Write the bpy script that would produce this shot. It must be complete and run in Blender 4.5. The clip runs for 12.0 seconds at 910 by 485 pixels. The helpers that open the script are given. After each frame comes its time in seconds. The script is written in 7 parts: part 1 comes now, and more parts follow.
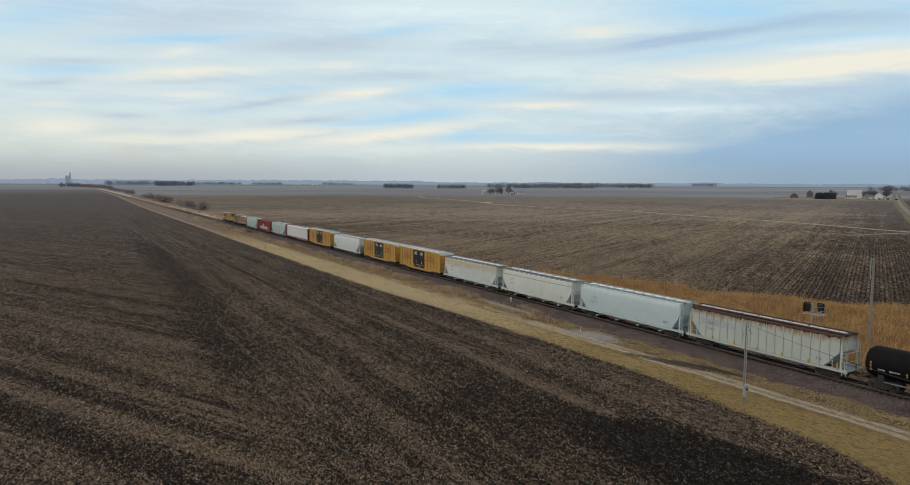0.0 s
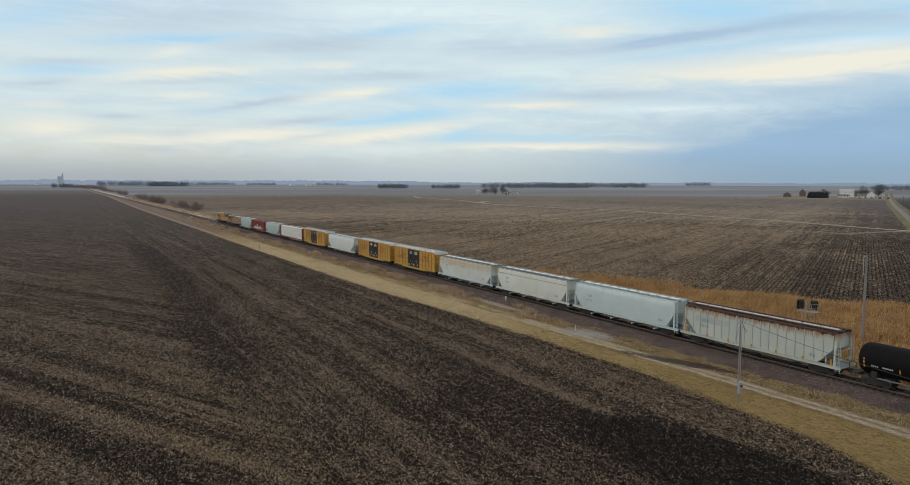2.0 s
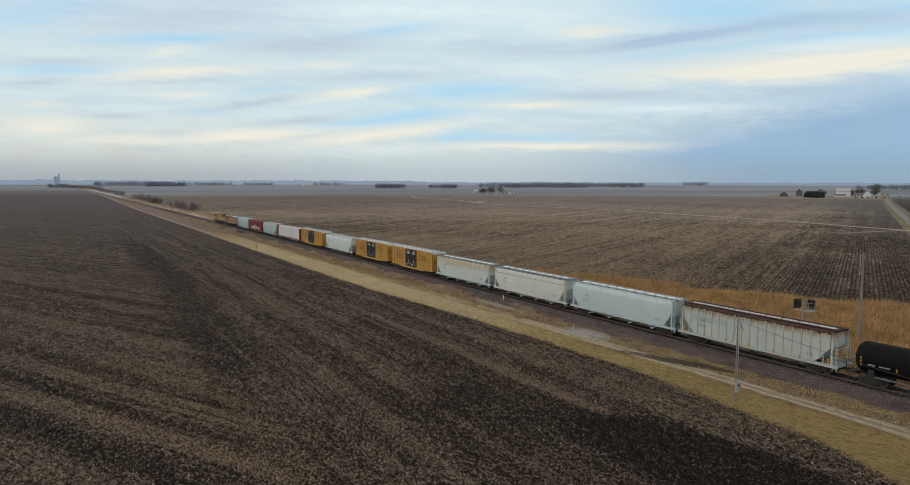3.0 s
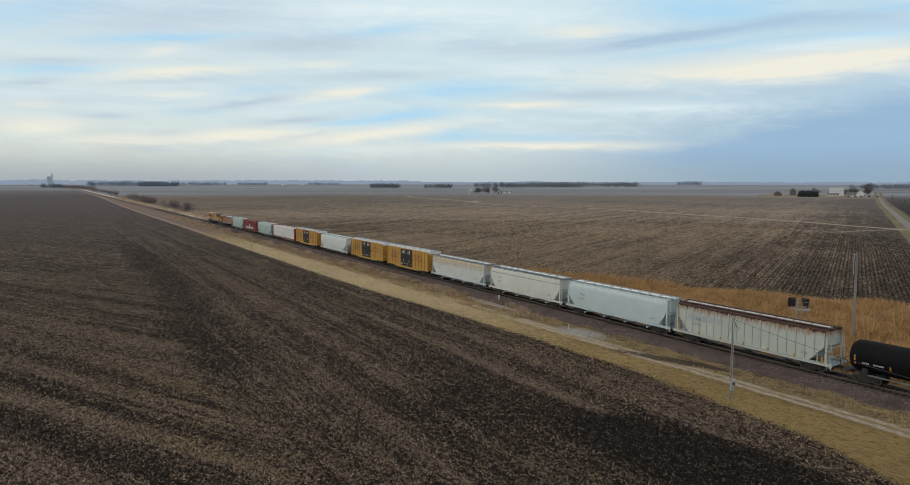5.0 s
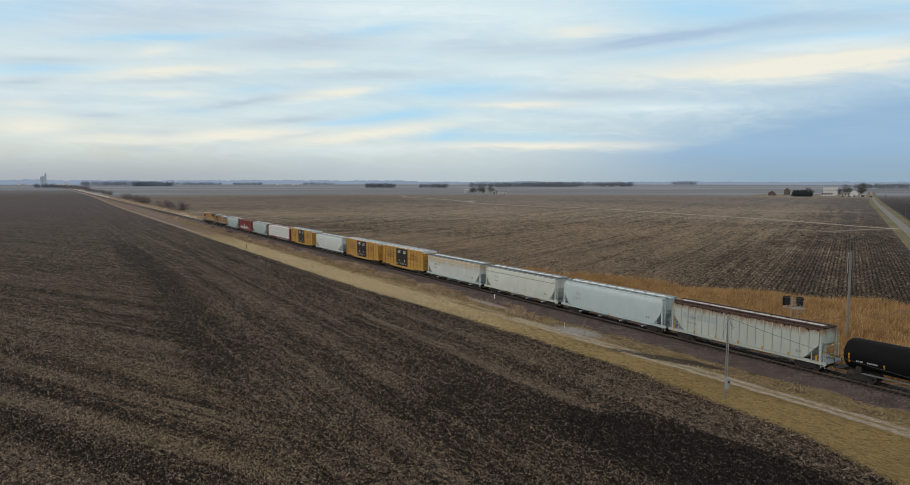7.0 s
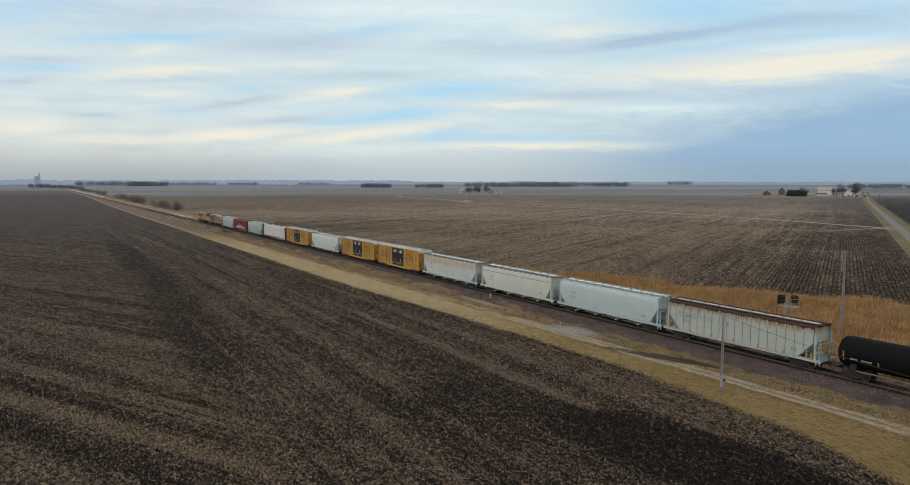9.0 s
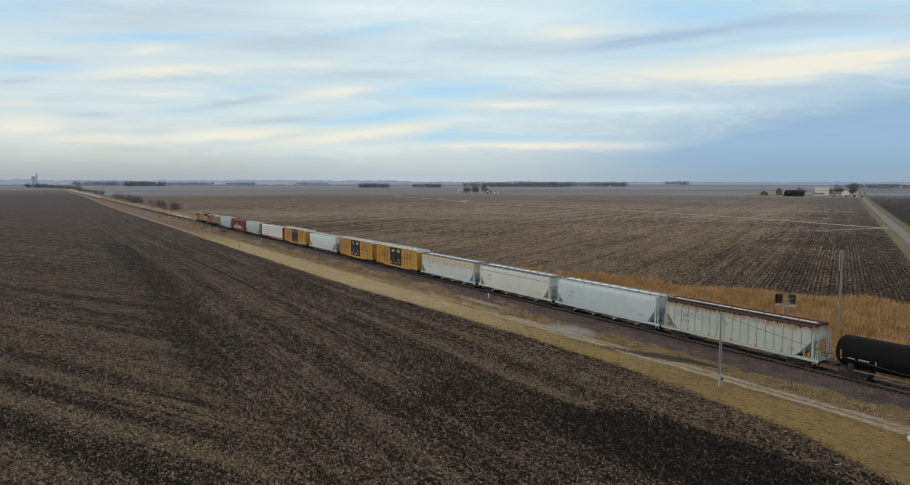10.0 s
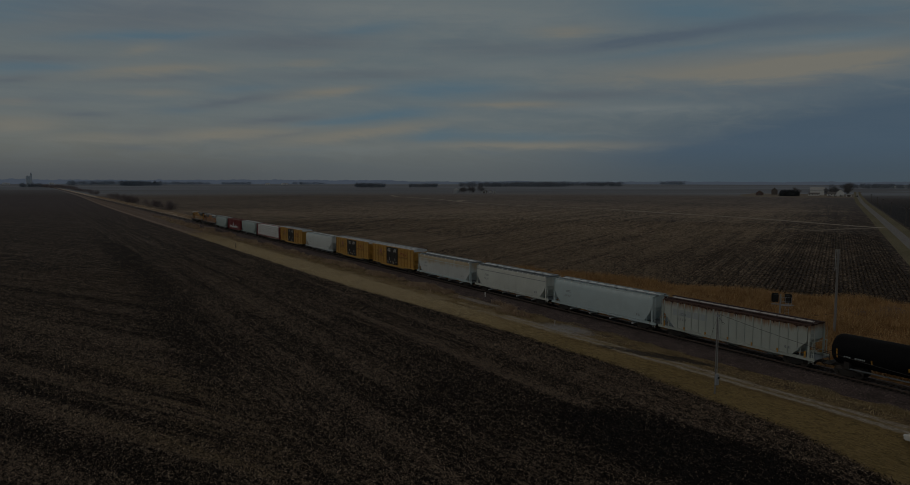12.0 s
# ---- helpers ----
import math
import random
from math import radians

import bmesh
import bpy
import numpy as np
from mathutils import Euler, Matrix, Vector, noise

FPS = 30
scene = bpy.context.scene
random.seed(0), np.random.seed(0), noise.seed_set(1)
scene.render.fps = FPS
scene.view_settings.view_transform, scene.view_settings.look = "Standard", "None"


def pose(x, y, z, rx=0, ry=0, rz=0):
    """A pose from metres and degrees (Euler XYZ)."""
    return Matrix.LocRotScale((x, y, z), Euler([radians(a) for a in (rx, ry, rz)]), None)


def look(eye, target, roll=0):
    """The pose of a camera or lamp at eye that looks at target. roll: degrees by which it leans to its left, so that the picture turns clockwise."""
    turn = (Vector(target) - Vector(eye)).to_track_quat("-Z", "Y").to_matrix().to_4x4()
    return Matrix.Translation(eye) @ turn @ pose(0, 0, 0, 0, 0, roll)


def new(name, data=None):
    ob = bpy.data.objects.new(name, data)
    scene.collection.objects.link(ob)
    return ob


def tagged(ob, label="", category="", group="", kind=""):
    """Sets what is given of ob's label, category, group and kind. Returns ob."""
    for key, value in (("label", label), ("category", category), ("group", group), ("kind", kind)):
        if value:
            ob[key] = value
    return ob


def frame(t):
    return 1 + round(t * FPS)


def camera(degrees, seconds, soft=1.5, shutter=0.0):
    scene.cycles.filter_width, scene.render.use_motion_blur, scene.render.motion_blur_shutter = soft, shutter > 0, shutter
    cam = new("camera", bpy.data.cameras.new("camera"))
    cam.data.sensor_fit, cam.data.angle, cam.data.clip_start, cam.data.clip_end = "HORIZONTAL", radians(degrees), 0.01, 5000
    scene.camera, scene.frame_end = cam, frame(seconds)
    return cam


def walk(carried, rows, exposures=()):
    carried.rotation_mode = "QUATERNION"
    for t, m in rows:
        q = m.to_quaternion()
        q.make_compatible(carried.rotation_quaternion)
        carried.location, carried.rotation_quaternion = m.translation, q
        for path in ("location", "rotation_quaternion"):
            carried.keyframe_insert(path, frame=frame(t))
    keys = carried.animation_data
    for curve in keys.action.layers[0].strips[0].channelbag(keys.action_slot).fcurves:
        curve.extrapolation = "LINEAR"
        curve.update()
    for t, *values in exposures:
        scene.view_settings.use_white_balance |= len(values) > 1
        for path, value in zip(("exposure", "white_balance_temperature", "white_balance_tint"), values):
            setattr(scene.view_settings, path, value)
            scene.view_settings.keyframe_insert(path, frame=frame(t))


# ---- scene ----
cam = camera(70.1, 12.0, soft=0.5)
PATH = [
    (0.0, -66.528, -0.106, 20.412, -31.005, -5.328, 0.254),
    (1.0, -66.537, -0.085, 20.292, -31.255, -5.319, 0.186),
    (2.0, -66.551, -0.061, 20.237, -31.495, -5.324, 0.133),
    (3.0, -66.569, -0.038, 20.216, -31.724, -5.337, 0.092),
    (4.0, -66.588, -0.020, 20.208, -31.946, -5.352, 0.061),
    (5.0, -66.608, -0.007, 20.196, -32.160, -5.365, 0.040),
    (6.0, -66.628, -0.001, 20.170, -32.367, -5.375, 0.027),
    (7.0, -66.646, 0.000, 20.123, -32.569, -5.379, 0.021),
    (8.0, -66.663, 0.001, 20.058, -32.764, -5.380, 0.021),
    (9.0, -66.678, 0.005, 19.980, -32.952, -5.378, 0.026),
    (10.0, -66.690, 0.019, 19.903, -33.133, -5.377, 0.035),
    (11.0, -66.700, 0.051, 19.845, -33.306, -5.382, 0.050),
    (12.0, -66.707, 0.112, 19.831, -33.469, -5.397, 0.068),
]


def heading(yaw, pitch):
    a, b = radians(yaw), radians(pitch)
    return Vector((-math.sin(a) * math.cos(b), math.cos(a) * math.cos(b), math.sin(b)))


rows = []
for t, x, y, z, yaw, pitch, roll in PATH:
    eye = Vector((x, y, z))
    rows.append((t, look(eye, eye + heading(yaw, pitch), roll)))
# the film fades towards black over its last second and a half
walk(cam, rows, exposures=[(0.0, 0.0), (10.2, 0.0), (10.5, -0.20), (10.75, -0.42), (11.0, -0.68), (11.25, -0.99), (11.5, -1.38), (11.75, -1.84), (12.0, -2.42)])


# ---------------------------------------------------------------- node helper
class Net:
    """Short hand for building node trees."""

    def __init__(self, tree):
        self.tree = tree
        tree.nodes.clear()

    def put(self, socket, value):
        if value is None:
            return
        if isinstance(value, bpy.types.NodeSocket):
            self.tree.links.new(value, socket)
        elif isinstance(value, tuple) and len(value) == 3 and socket.type == "RGBA":
            socket.default_value = (*value, 1)
        else:
            socket.default_value = value

    def node(self, kind, **ins):
        n = self.tree.nodes.new(kind)
        for key, value in ins.items():
            self.put(n.inputs[key.replace("_", " ")], value)
        return n

    def math(self, op, a, b=None, c=None, clamp=False):
        n = self.tree.nodes.new("ShaderNodeMath")
        n.operation, n.use_clamp = op, clamp
        for i, v in enumerate((a, b, c)):
            self.put(n.inputs[i], v)
        return n.outputs[0]

    def vmath(self, op, a, b=None):
        n = self.tree.nodes.new("ShaderNodeVectorMath")
        n.operation = op
        self.put(n.inputs[0], a)
        self.put(n.inputs[1], b)
        return n.outputs["Value"] if op in ("LENGTH", "DOT_PRODUCT") else n.outputs[0]

    def xyz(self, v):
        n = self.tree.nodes.new("ShaderNodeSeparateXYZ")
        self.put(n.inputs[0], v)
        return n.outputs[0], n.outputs[1], n.outputs[2]

    def join(self, x, y, z):
        n = self.tree.nodes.new("ShaderNodeCombineXYZ")
        for i, v in enumerate((x, y, z)):
            self.put(n.inputs[i], v)
        return n.outputs[0]

    def noise(self, vec, scale, detail=3.0, rough=0.55, warp=0.0):
        n = self.node("ShaderNodeTexNoise", Vector=vec, Scale=scale, Detail=detail, Roughness=rough, Distortion=warp)
        return n.outputs["Fac"]

    def cells(self, vec, scale, feature="F1", colour=False):
        n = self.tree.nodes.new("ShaderNodeTexVoronoi")
        n.feature = feature
        self.put(n.inputs["Vector"], vec)
        n.inputs["Scale"].default_value = scale
        return n.outputs["Color"] if colour else n.outputs["Distance"]

    def step(self, v, lo, hi, a=0.0, b=1.0):
        n = self.tree.nodes.new("ShaderNodeMapRange")
        n.interpolation_type = "SMOOTHSTEP"
        for i, w in enumerate((v, lo, hi, a, b)):
            self.put(n.inputs[i], w)
        return n.outputs[0]

    def mix(self, fac, a, b, blend="MIX"):
        n = self.tree.nodes.new("ShaderNodeMix")
        n.data_type, n.blend_type = "RGBA", blend
        self.put(n.inputs["Factor"], fac)
        self.put([s for s in n.inputs if s.name == "A" and s.type == "RGBA"][0], a)
        self.put([s for s in n.inputs if s.name == "B" and s.type == "RGBA"][0], b)
        return [s for s in n.outputs if s.type == "RGBA"][0]

    def scaled(self, vec, sx, sy, sz, turn=0.0):
        n = self.tree.nodes.new("ShaderNodeMapping")
        self.put(n.inputs["Vector"], vec)
        n.inputs["Rotation"].default_value = (0, 0, turn)
        n.inputs["Scale"].default_value = (sx, sy, sz)
        return n.outputs[0]


# ---------------------------------------------------------------- sky and sun
SUN_AZ, SUN_EL = radians(-60), radians(30)
world = bpy.data.worlds.new("evening_sky")
scene.world = world
world.use_nodes = True
N = Net(world.node_tree)
sky = N.tree.nodes.new("ShaderNodeTexSky")
sky.sky_type, sky.sun_disc = "NISHITA", False
sky.sun_elevation, sky.sun_rotation = SUN_EL, SUN_AZ
sky.air_density, sky.dust_density, sky.ozone_density = 1.0, 1.5, 1.5
way = N.tree.nodes.new("ShaderNodeTexCoord").outputs["Generated"]
dx, dy, dz = N.xyz(way)
az = N.math("MULTIPLY", N.math("ARCTAN2", dx, dy), 57.2958)
el = N.math("MULTIPLY", N.math("ARCSINE", dz), 57.2958)
# layered streaks: thin bands of stratus, seen edge on towards the horizon
lean = N.math("MULTIPLY_ADD", az, 0.035, el)
streak = N.noise(N.join(N.math("MULTIPLY", az, 0.075), N.math("MULTIPLY", lean, 0.42), 3.0), 1.0, 5.0, 0.52, 0.6)
fine = N.noise(N.join(N.math("MULTIPLY", az, 0.26), N.math("MULTIPLY", lean, 1.15), 9.0), 1.0, 5.0, 0.58, 0.9)
wave = N.math("MULTIPLY_ADD", fine, 0.45, N.math("MULTIPLY", streak, 0.55))


def tone(r, g, b):
    """A screen colour of the sky as light."""
    return tuple(k * ((v / 255 + 0.055) / 1.055) ** 2.4 for v, k in ((r, 10.2), (g, 10.75), (b, 10.4)))


def cloud(a, e, sa, se, tilt=0.0, weight=1.0):
    """A soft streak of cloud or clear sky round an azimuth and an elevation, in degrees."""
    u = N.math("DIVIDE", N.math("SUBTRACT", az, a), sa * 1.1)
    rise = N.math("MULTIPLY_ADD", N.math("SUBTRACT", az, a), -tilt, N.math("SUBTRACT", el, e))
    rise = N.math("MULTIPLY_ADD", N.math("SUBTRACT", wave, 0.5), 1.5 * se + 0.7, rise)
    v = N.math("DIVIDE", rise, se * 1.1)
    r = N.math("MULTIPLY_ADD", v, v, N.math("MULTIPLY", u, u))
    return N.math("MULTIPLY", N.math("EXPONENT", N.math("MULTIPLY", r, -1.0)), weight)


def total(terms):
    s = None
    for row in terms:
        v = cloud(*row)
        s = v if s is None else N.math("ADD", s, v)
    return N.math("MULTIPLY", s, N.step(fine, 0.25, 0.62, 0.86, 1.12), clamp=True)


# gaps of clear blue, duller undersides, sunlit cream streaks, and the clearer sky away from the sunset
BLUE = [
    (8.6, 11.15, 5.4, 0.39, 0.113, 1), (25.9, 12.68, 3.9, 0.46, 0.136, 0.7), (1.0, 8.18, 3.7, 0.41, 0.085, 0.8), (32.7, 7.87, 5.8, 0.63, 0.019, 0.9),
    (27.6, 5.64, 3.8, 0.44, 0.086, 1), (21.4, 4.98, 2.9, 0.29, 0.096, 0.6), (31.9, 3.92, 2.0, 0.65, 0.099, 0.5), (37.7, 3.81, 7.0, 0.45, -0.006, 0.6),
    (15.5, 7.44, 2.8, 0.28, 0.089, 0.4), (10.8, 5.63, 1.7, 0.28, 0.039, 0.4), (52.9, 13.57, 5.7, 0.94, -0.133, 1), (63.6, 10.55, 3.6, 0.36, -0.020, 0.8),
    (51.5, 10.52, 4.9, 0.27, 0.059, 0.5), (-1.2, 11.73, 5.2, 0.86, 0.242, 0.6), (65.3, 12.48, 2.1, 0.47, -0.136, 0.5),
]
GREY = [
    (19.4, 11.35, 5.7, 0.69, 0.063, 0.8), (1.1, 8.80, 3.3, 0.29, 0.092, 0.6), (-0.4, 7.24, 1.8, 0.29, 0.138, 0.7), (8.3, 7.86, 4.0, 0.22, 0.081, 0.5),
    (15.0, 6.49, 3.7, 0.28, 0.156, 0.8), (25.2, 9.01, 6.4, 0.38, 0.039, 0.6), (18.3, 5.16, 3.3, 0.29, 0.103, 0.8), (4.1, 4.99, 1.6, 0.22, 0.047, 0.7),
    (19.0, 3.87, 1.9, 0.17, 0.167, 0.7), (8.5, 3.73, 1.8, 0.27, 0.136, 0.5), (7.4, 2.60, 1.9, 0.23, 0.021, 0.5), (0.2, 5.72, 2.2, 0.21, 0.062, 0.4),
    (38.2, 11.16, 5.9, 0.56, -0.000, 0.5), (44.6, 7.31, 6.2, 0.38, -0.007, 0.7), (60.8, 7.23, 5.0, 0.43, 0.099, 0.5), (10.8, 12.84, 8.6, 0.77, 0.133, 0.4),
]
SLATE = [
    (51.4, 11.68, 7.1, 0.40, 0.062, 1), (48.3, 11.57, 3.2, 0.36, -0.007, 0.5), (62.1, 11.93, 5.2, 0.49, -0.050, 0.55),
]
WARM = [
    (9.2, 8.62, 4.9, 0.40, 0.115, 0.9), (22.7, 7.52, 3.2, 0.34, 0.120, 0.9), (14.5, 3.83, 4.8, 0.57, 0.083, 1), (25.1, 4.04, 6.0, 0.45, 0.137, 1),
    (-0.2, 4.15, 2.7, 0.50, 0.046, 0.8), (5.0, 3.26, 3.2, 0.36, 0.029, 0.6), (-0.5, 5.59, 1.4, 0.25, 0.063, 0.5), (9.3, 6.89, 2.6, 0.27, 0.051, 0.5),
    (20.8, 9.83, 2.2, 0.23, 0.083, 0.5), (8.2, 10.12, 1.3, 0.35, 0.284, 0.5), (43.0, 12.50, 2.7, 0.46, -0.011, 0.7), (55.4, 8.80, 10.1, 0.89, 0.000, 0.85),
    (62.8, 8.84, 5.6, 0.62, 0.068, 1), (38.5, 6.51, 3.9, 0.29, -0.002, 0.9), (40.0, 3.10, 7.9, 0.30, 0.003, 0.9),
]
PALE = [
    (61.4, 10.12, 4.9, 0.42, 0.013, 0.7), (49.3, 6.03, 5.8, 0.33, -0.011, 0.7), (23.1, 2.54, 5.4, 0.45, 0.057, 0.4), (25.2, 14.35, 7.8, 0.81, 0.057, 0.6),
    (38.2, 9.51, 5.5, 0.57, 0.003, 0.4), (36.2, 13.83, 7.4, 0.82, 0.012, 0.5),
]
AWAY = [
    (66.8, 4.06, 11.3, 2.55, 0.218, 1), (54.8, 2.38, 11.2, 1.86, 0.037, 0.75), (66.9, 1.37, 10.4, 1.66, -0.016, 0.6),
]

# the even veil: warmer towards the sunset, bluer away from it and higher up
west = N.mix(N.step(el, 2, 6.5), tone(209, 210, 206), tone(208, 219, 226))
west = N.mix(N.step(el, 9, 14.5), west, tone(194, 207, 226))
middle = N.mix(N.step(el, 2, 6.5), tone(206, 212, 214), tone(201, 217, 228))
middle = N.mix(N.step(el, 9, 14.5), middle, tone(204, 220, 232))
east = N.mix(N.step(el, 3, 9), tone(176, 193, 209), tone(186, 208, 228))
air = N.mix(N.step(az, 4, 32), west, middle)
air = N.mix(N.step(az, 34, 62), air, east)
air = N.mix(N.step(fine, 0.35, 0.68, 0.0, 0.30), air, tone(222, 229, 233))
air = N.mix(N.step(streak, 0.30, 0.50, 0.35, 0.0), air, tone(184, 202, 220))
air = N.mix(N.math("MULTIPLY", total(AWAY), 0.92), air, tone(147, 176, 208))
air = N.mix(N.math("MULTIPLY", total(BLUE), 0.95), air, N.mix(0.10, tone(176, 215, 244), sky.outputs[0]))
air = N.mix(N.math("MULTIPLY", total(GREY), 0.92), air, tone(182, 194, 212))
air = N.mix(N.math("MULTIPLY", total(PALE), 0.80), air, tone(231, 238, 242))
air = N.mix(N.math("MULTIPLY", total(WARM), 0.95), air, tone(240, 231, 219))
air = N.mix(N.math("MULTIPLY", total(SLATE), 0.85), air, tone(168, 188, 215))
# dull air along the horizon, bluer away from the sunset
low = N.mix(N.step(az, 6, 30), tone(165, 169, 178), tone(179, 187, 196))
low = N.mix(N.step(az, 34, 60), low, tone(144, 164, 185))
air = N.mix(N.step(el, 0.0, 3.2, 0.95, 0.0), air, low)
# faint combed texture of the veil
comb = N.noise(N.join(N.math("MULTIPLY", az, 0.16), N.math("MULTIPLY", el, 2.0), 21.0), 1.0, 3.0, 0.5, 0.6)
thin = N.math("MULTIPLY", N.step(el, 1.5, 5.0), N.step(el, 20, 30, 1.0, 0.0))
thin = N.math("MULTIPLY", thin, N.step(az, 38, 58, 1.0, 0.25))
air = N.mix(N.math("MULTIPLY", N.step(comb, 0.46, 0.75, 0.0, 0.12), thin), air, tone(230, 234, 236))
air = N.mix(N.math("MULTIPLY", N.step(comb, 0.28, 0.52, 0.12, 0.0), thin), air, tone(184, 201, 219))
# higher up the veil is thicker and duller, and warm towards the sunset
high = N.mix(N.step(streak, 0.35, 0.65), (5.6, 5.25, 4.8), (7.2, 6.75, 6.15))
air = N.mix(N.step(el, 17, 34), air, high)
back = N.node("ShaderNodeBackground", Color=air, Strength=0.1)
out = N.tree.nodes.new("ShaderNodeOutputWorld")
N.tree.links.new(back.outputs[0], out.inputs[0])

lamp = bpy.data.lights.new("sun", "SUN")
lamp.energy, lamp.angle, lamp.color = 0.55, radians(25), (1.0, 0.88, 0.72)
sun = new("sun", lamp)
sun.matrix_world = look((0, 0, 100), Vector((0, 0, 100)) - Vector((math.sin(SUN_AZ) * math.cos(SUN_EL), math.cos(SUN_AZ) * math.cos(SUN_EL), math.sin(SUN_EL))))


# ---------------------------------------------------------------- materials
def material(name, rough=0.7, metal=0.0):
    m = bpy.data.materials.new(name)
    m.use_nodes = True
    n = Net(m.node_tree)
    n.bsdf = n.node("ShaderNodeBsdfPrincipled", Roughness=rough, Metallic=metal)
    n.place = n.tree.nodes.new("ShaderNodeTexCoord").outputs["Object"]
    o = n.tree.nodes.new("ShaderNodeOutputMaterial")
    n.tree.links.new(n.bsdf.outputs[0], o.inputs[0])
    return m, n


def bump(n, height, depth, strength=1.0):
    b = n.node("ShaderNodeBump", Height=height, Distance=depth, Strength=strength)
    n.tree.links.new(b.outputs[0], n.bsdf.inputs["Normal"])


def paint(name, colour, rough=0.5, dirt=0.25, dirt_colour=(0.10, 0.085, 0.07), metal=0.0, streaks=0.5):
    """Weathered paint: faded patches, dirt streaks running down, fine grain."""
    m, n = material(name, rough, metal)
    rnd = n.tree.nodes.new("ShaderNodeObjectInfo").outputs["Random"]
    at = n.vmath("ADD", n.place, n.join(n.math("MULTIPLY", rnd, 37.0), 0.0, n.math("MULTIPLY", rnd, 5.0)))
    big = n.noise(at, 0.45, 4, 0.6)
    run = n.noise(n.scaled(at, 2.2, 2.2, 0.14), 1.0, 4, 0.65)
    grain = n.noise(at, 14.0, 3, 0.6)
    base = n.mix(n.step(big, 0.35, 0.7), tuple(c * 0.94 for c in colour), tuple(min(1, c * 1.03) for c in colour))
    d = n.math("MULTIPLY", n.math("ADD", n.math("MULTIPLY", n.step(run, 0.48, 0.75), streaks), n.math("MULTIPLY", n.step(big, 0.5, 0.75), 1 - streaks)), dirt)
    base = n.mix(d, base, dirt_colour)
    base = n.mix(n.step(grain, 0.55, 0.8, 0.0, dirt * 0.35), base, dirt_colour)
    n.put(n.bsdf.inputs["Base Color"], base)
    n.put(n.bsdf.inputs["Roughness"], n.math("MULTIPLY_ADD", big, 0.2, rough - 0.1))
    bump(n, n.noise(at, 3.0, 3, 0.5), 0.006, 0.5)
    return m


ROAD_TURN = radians(-26.1)      # the farm roads run 26 degrees off square to the railway


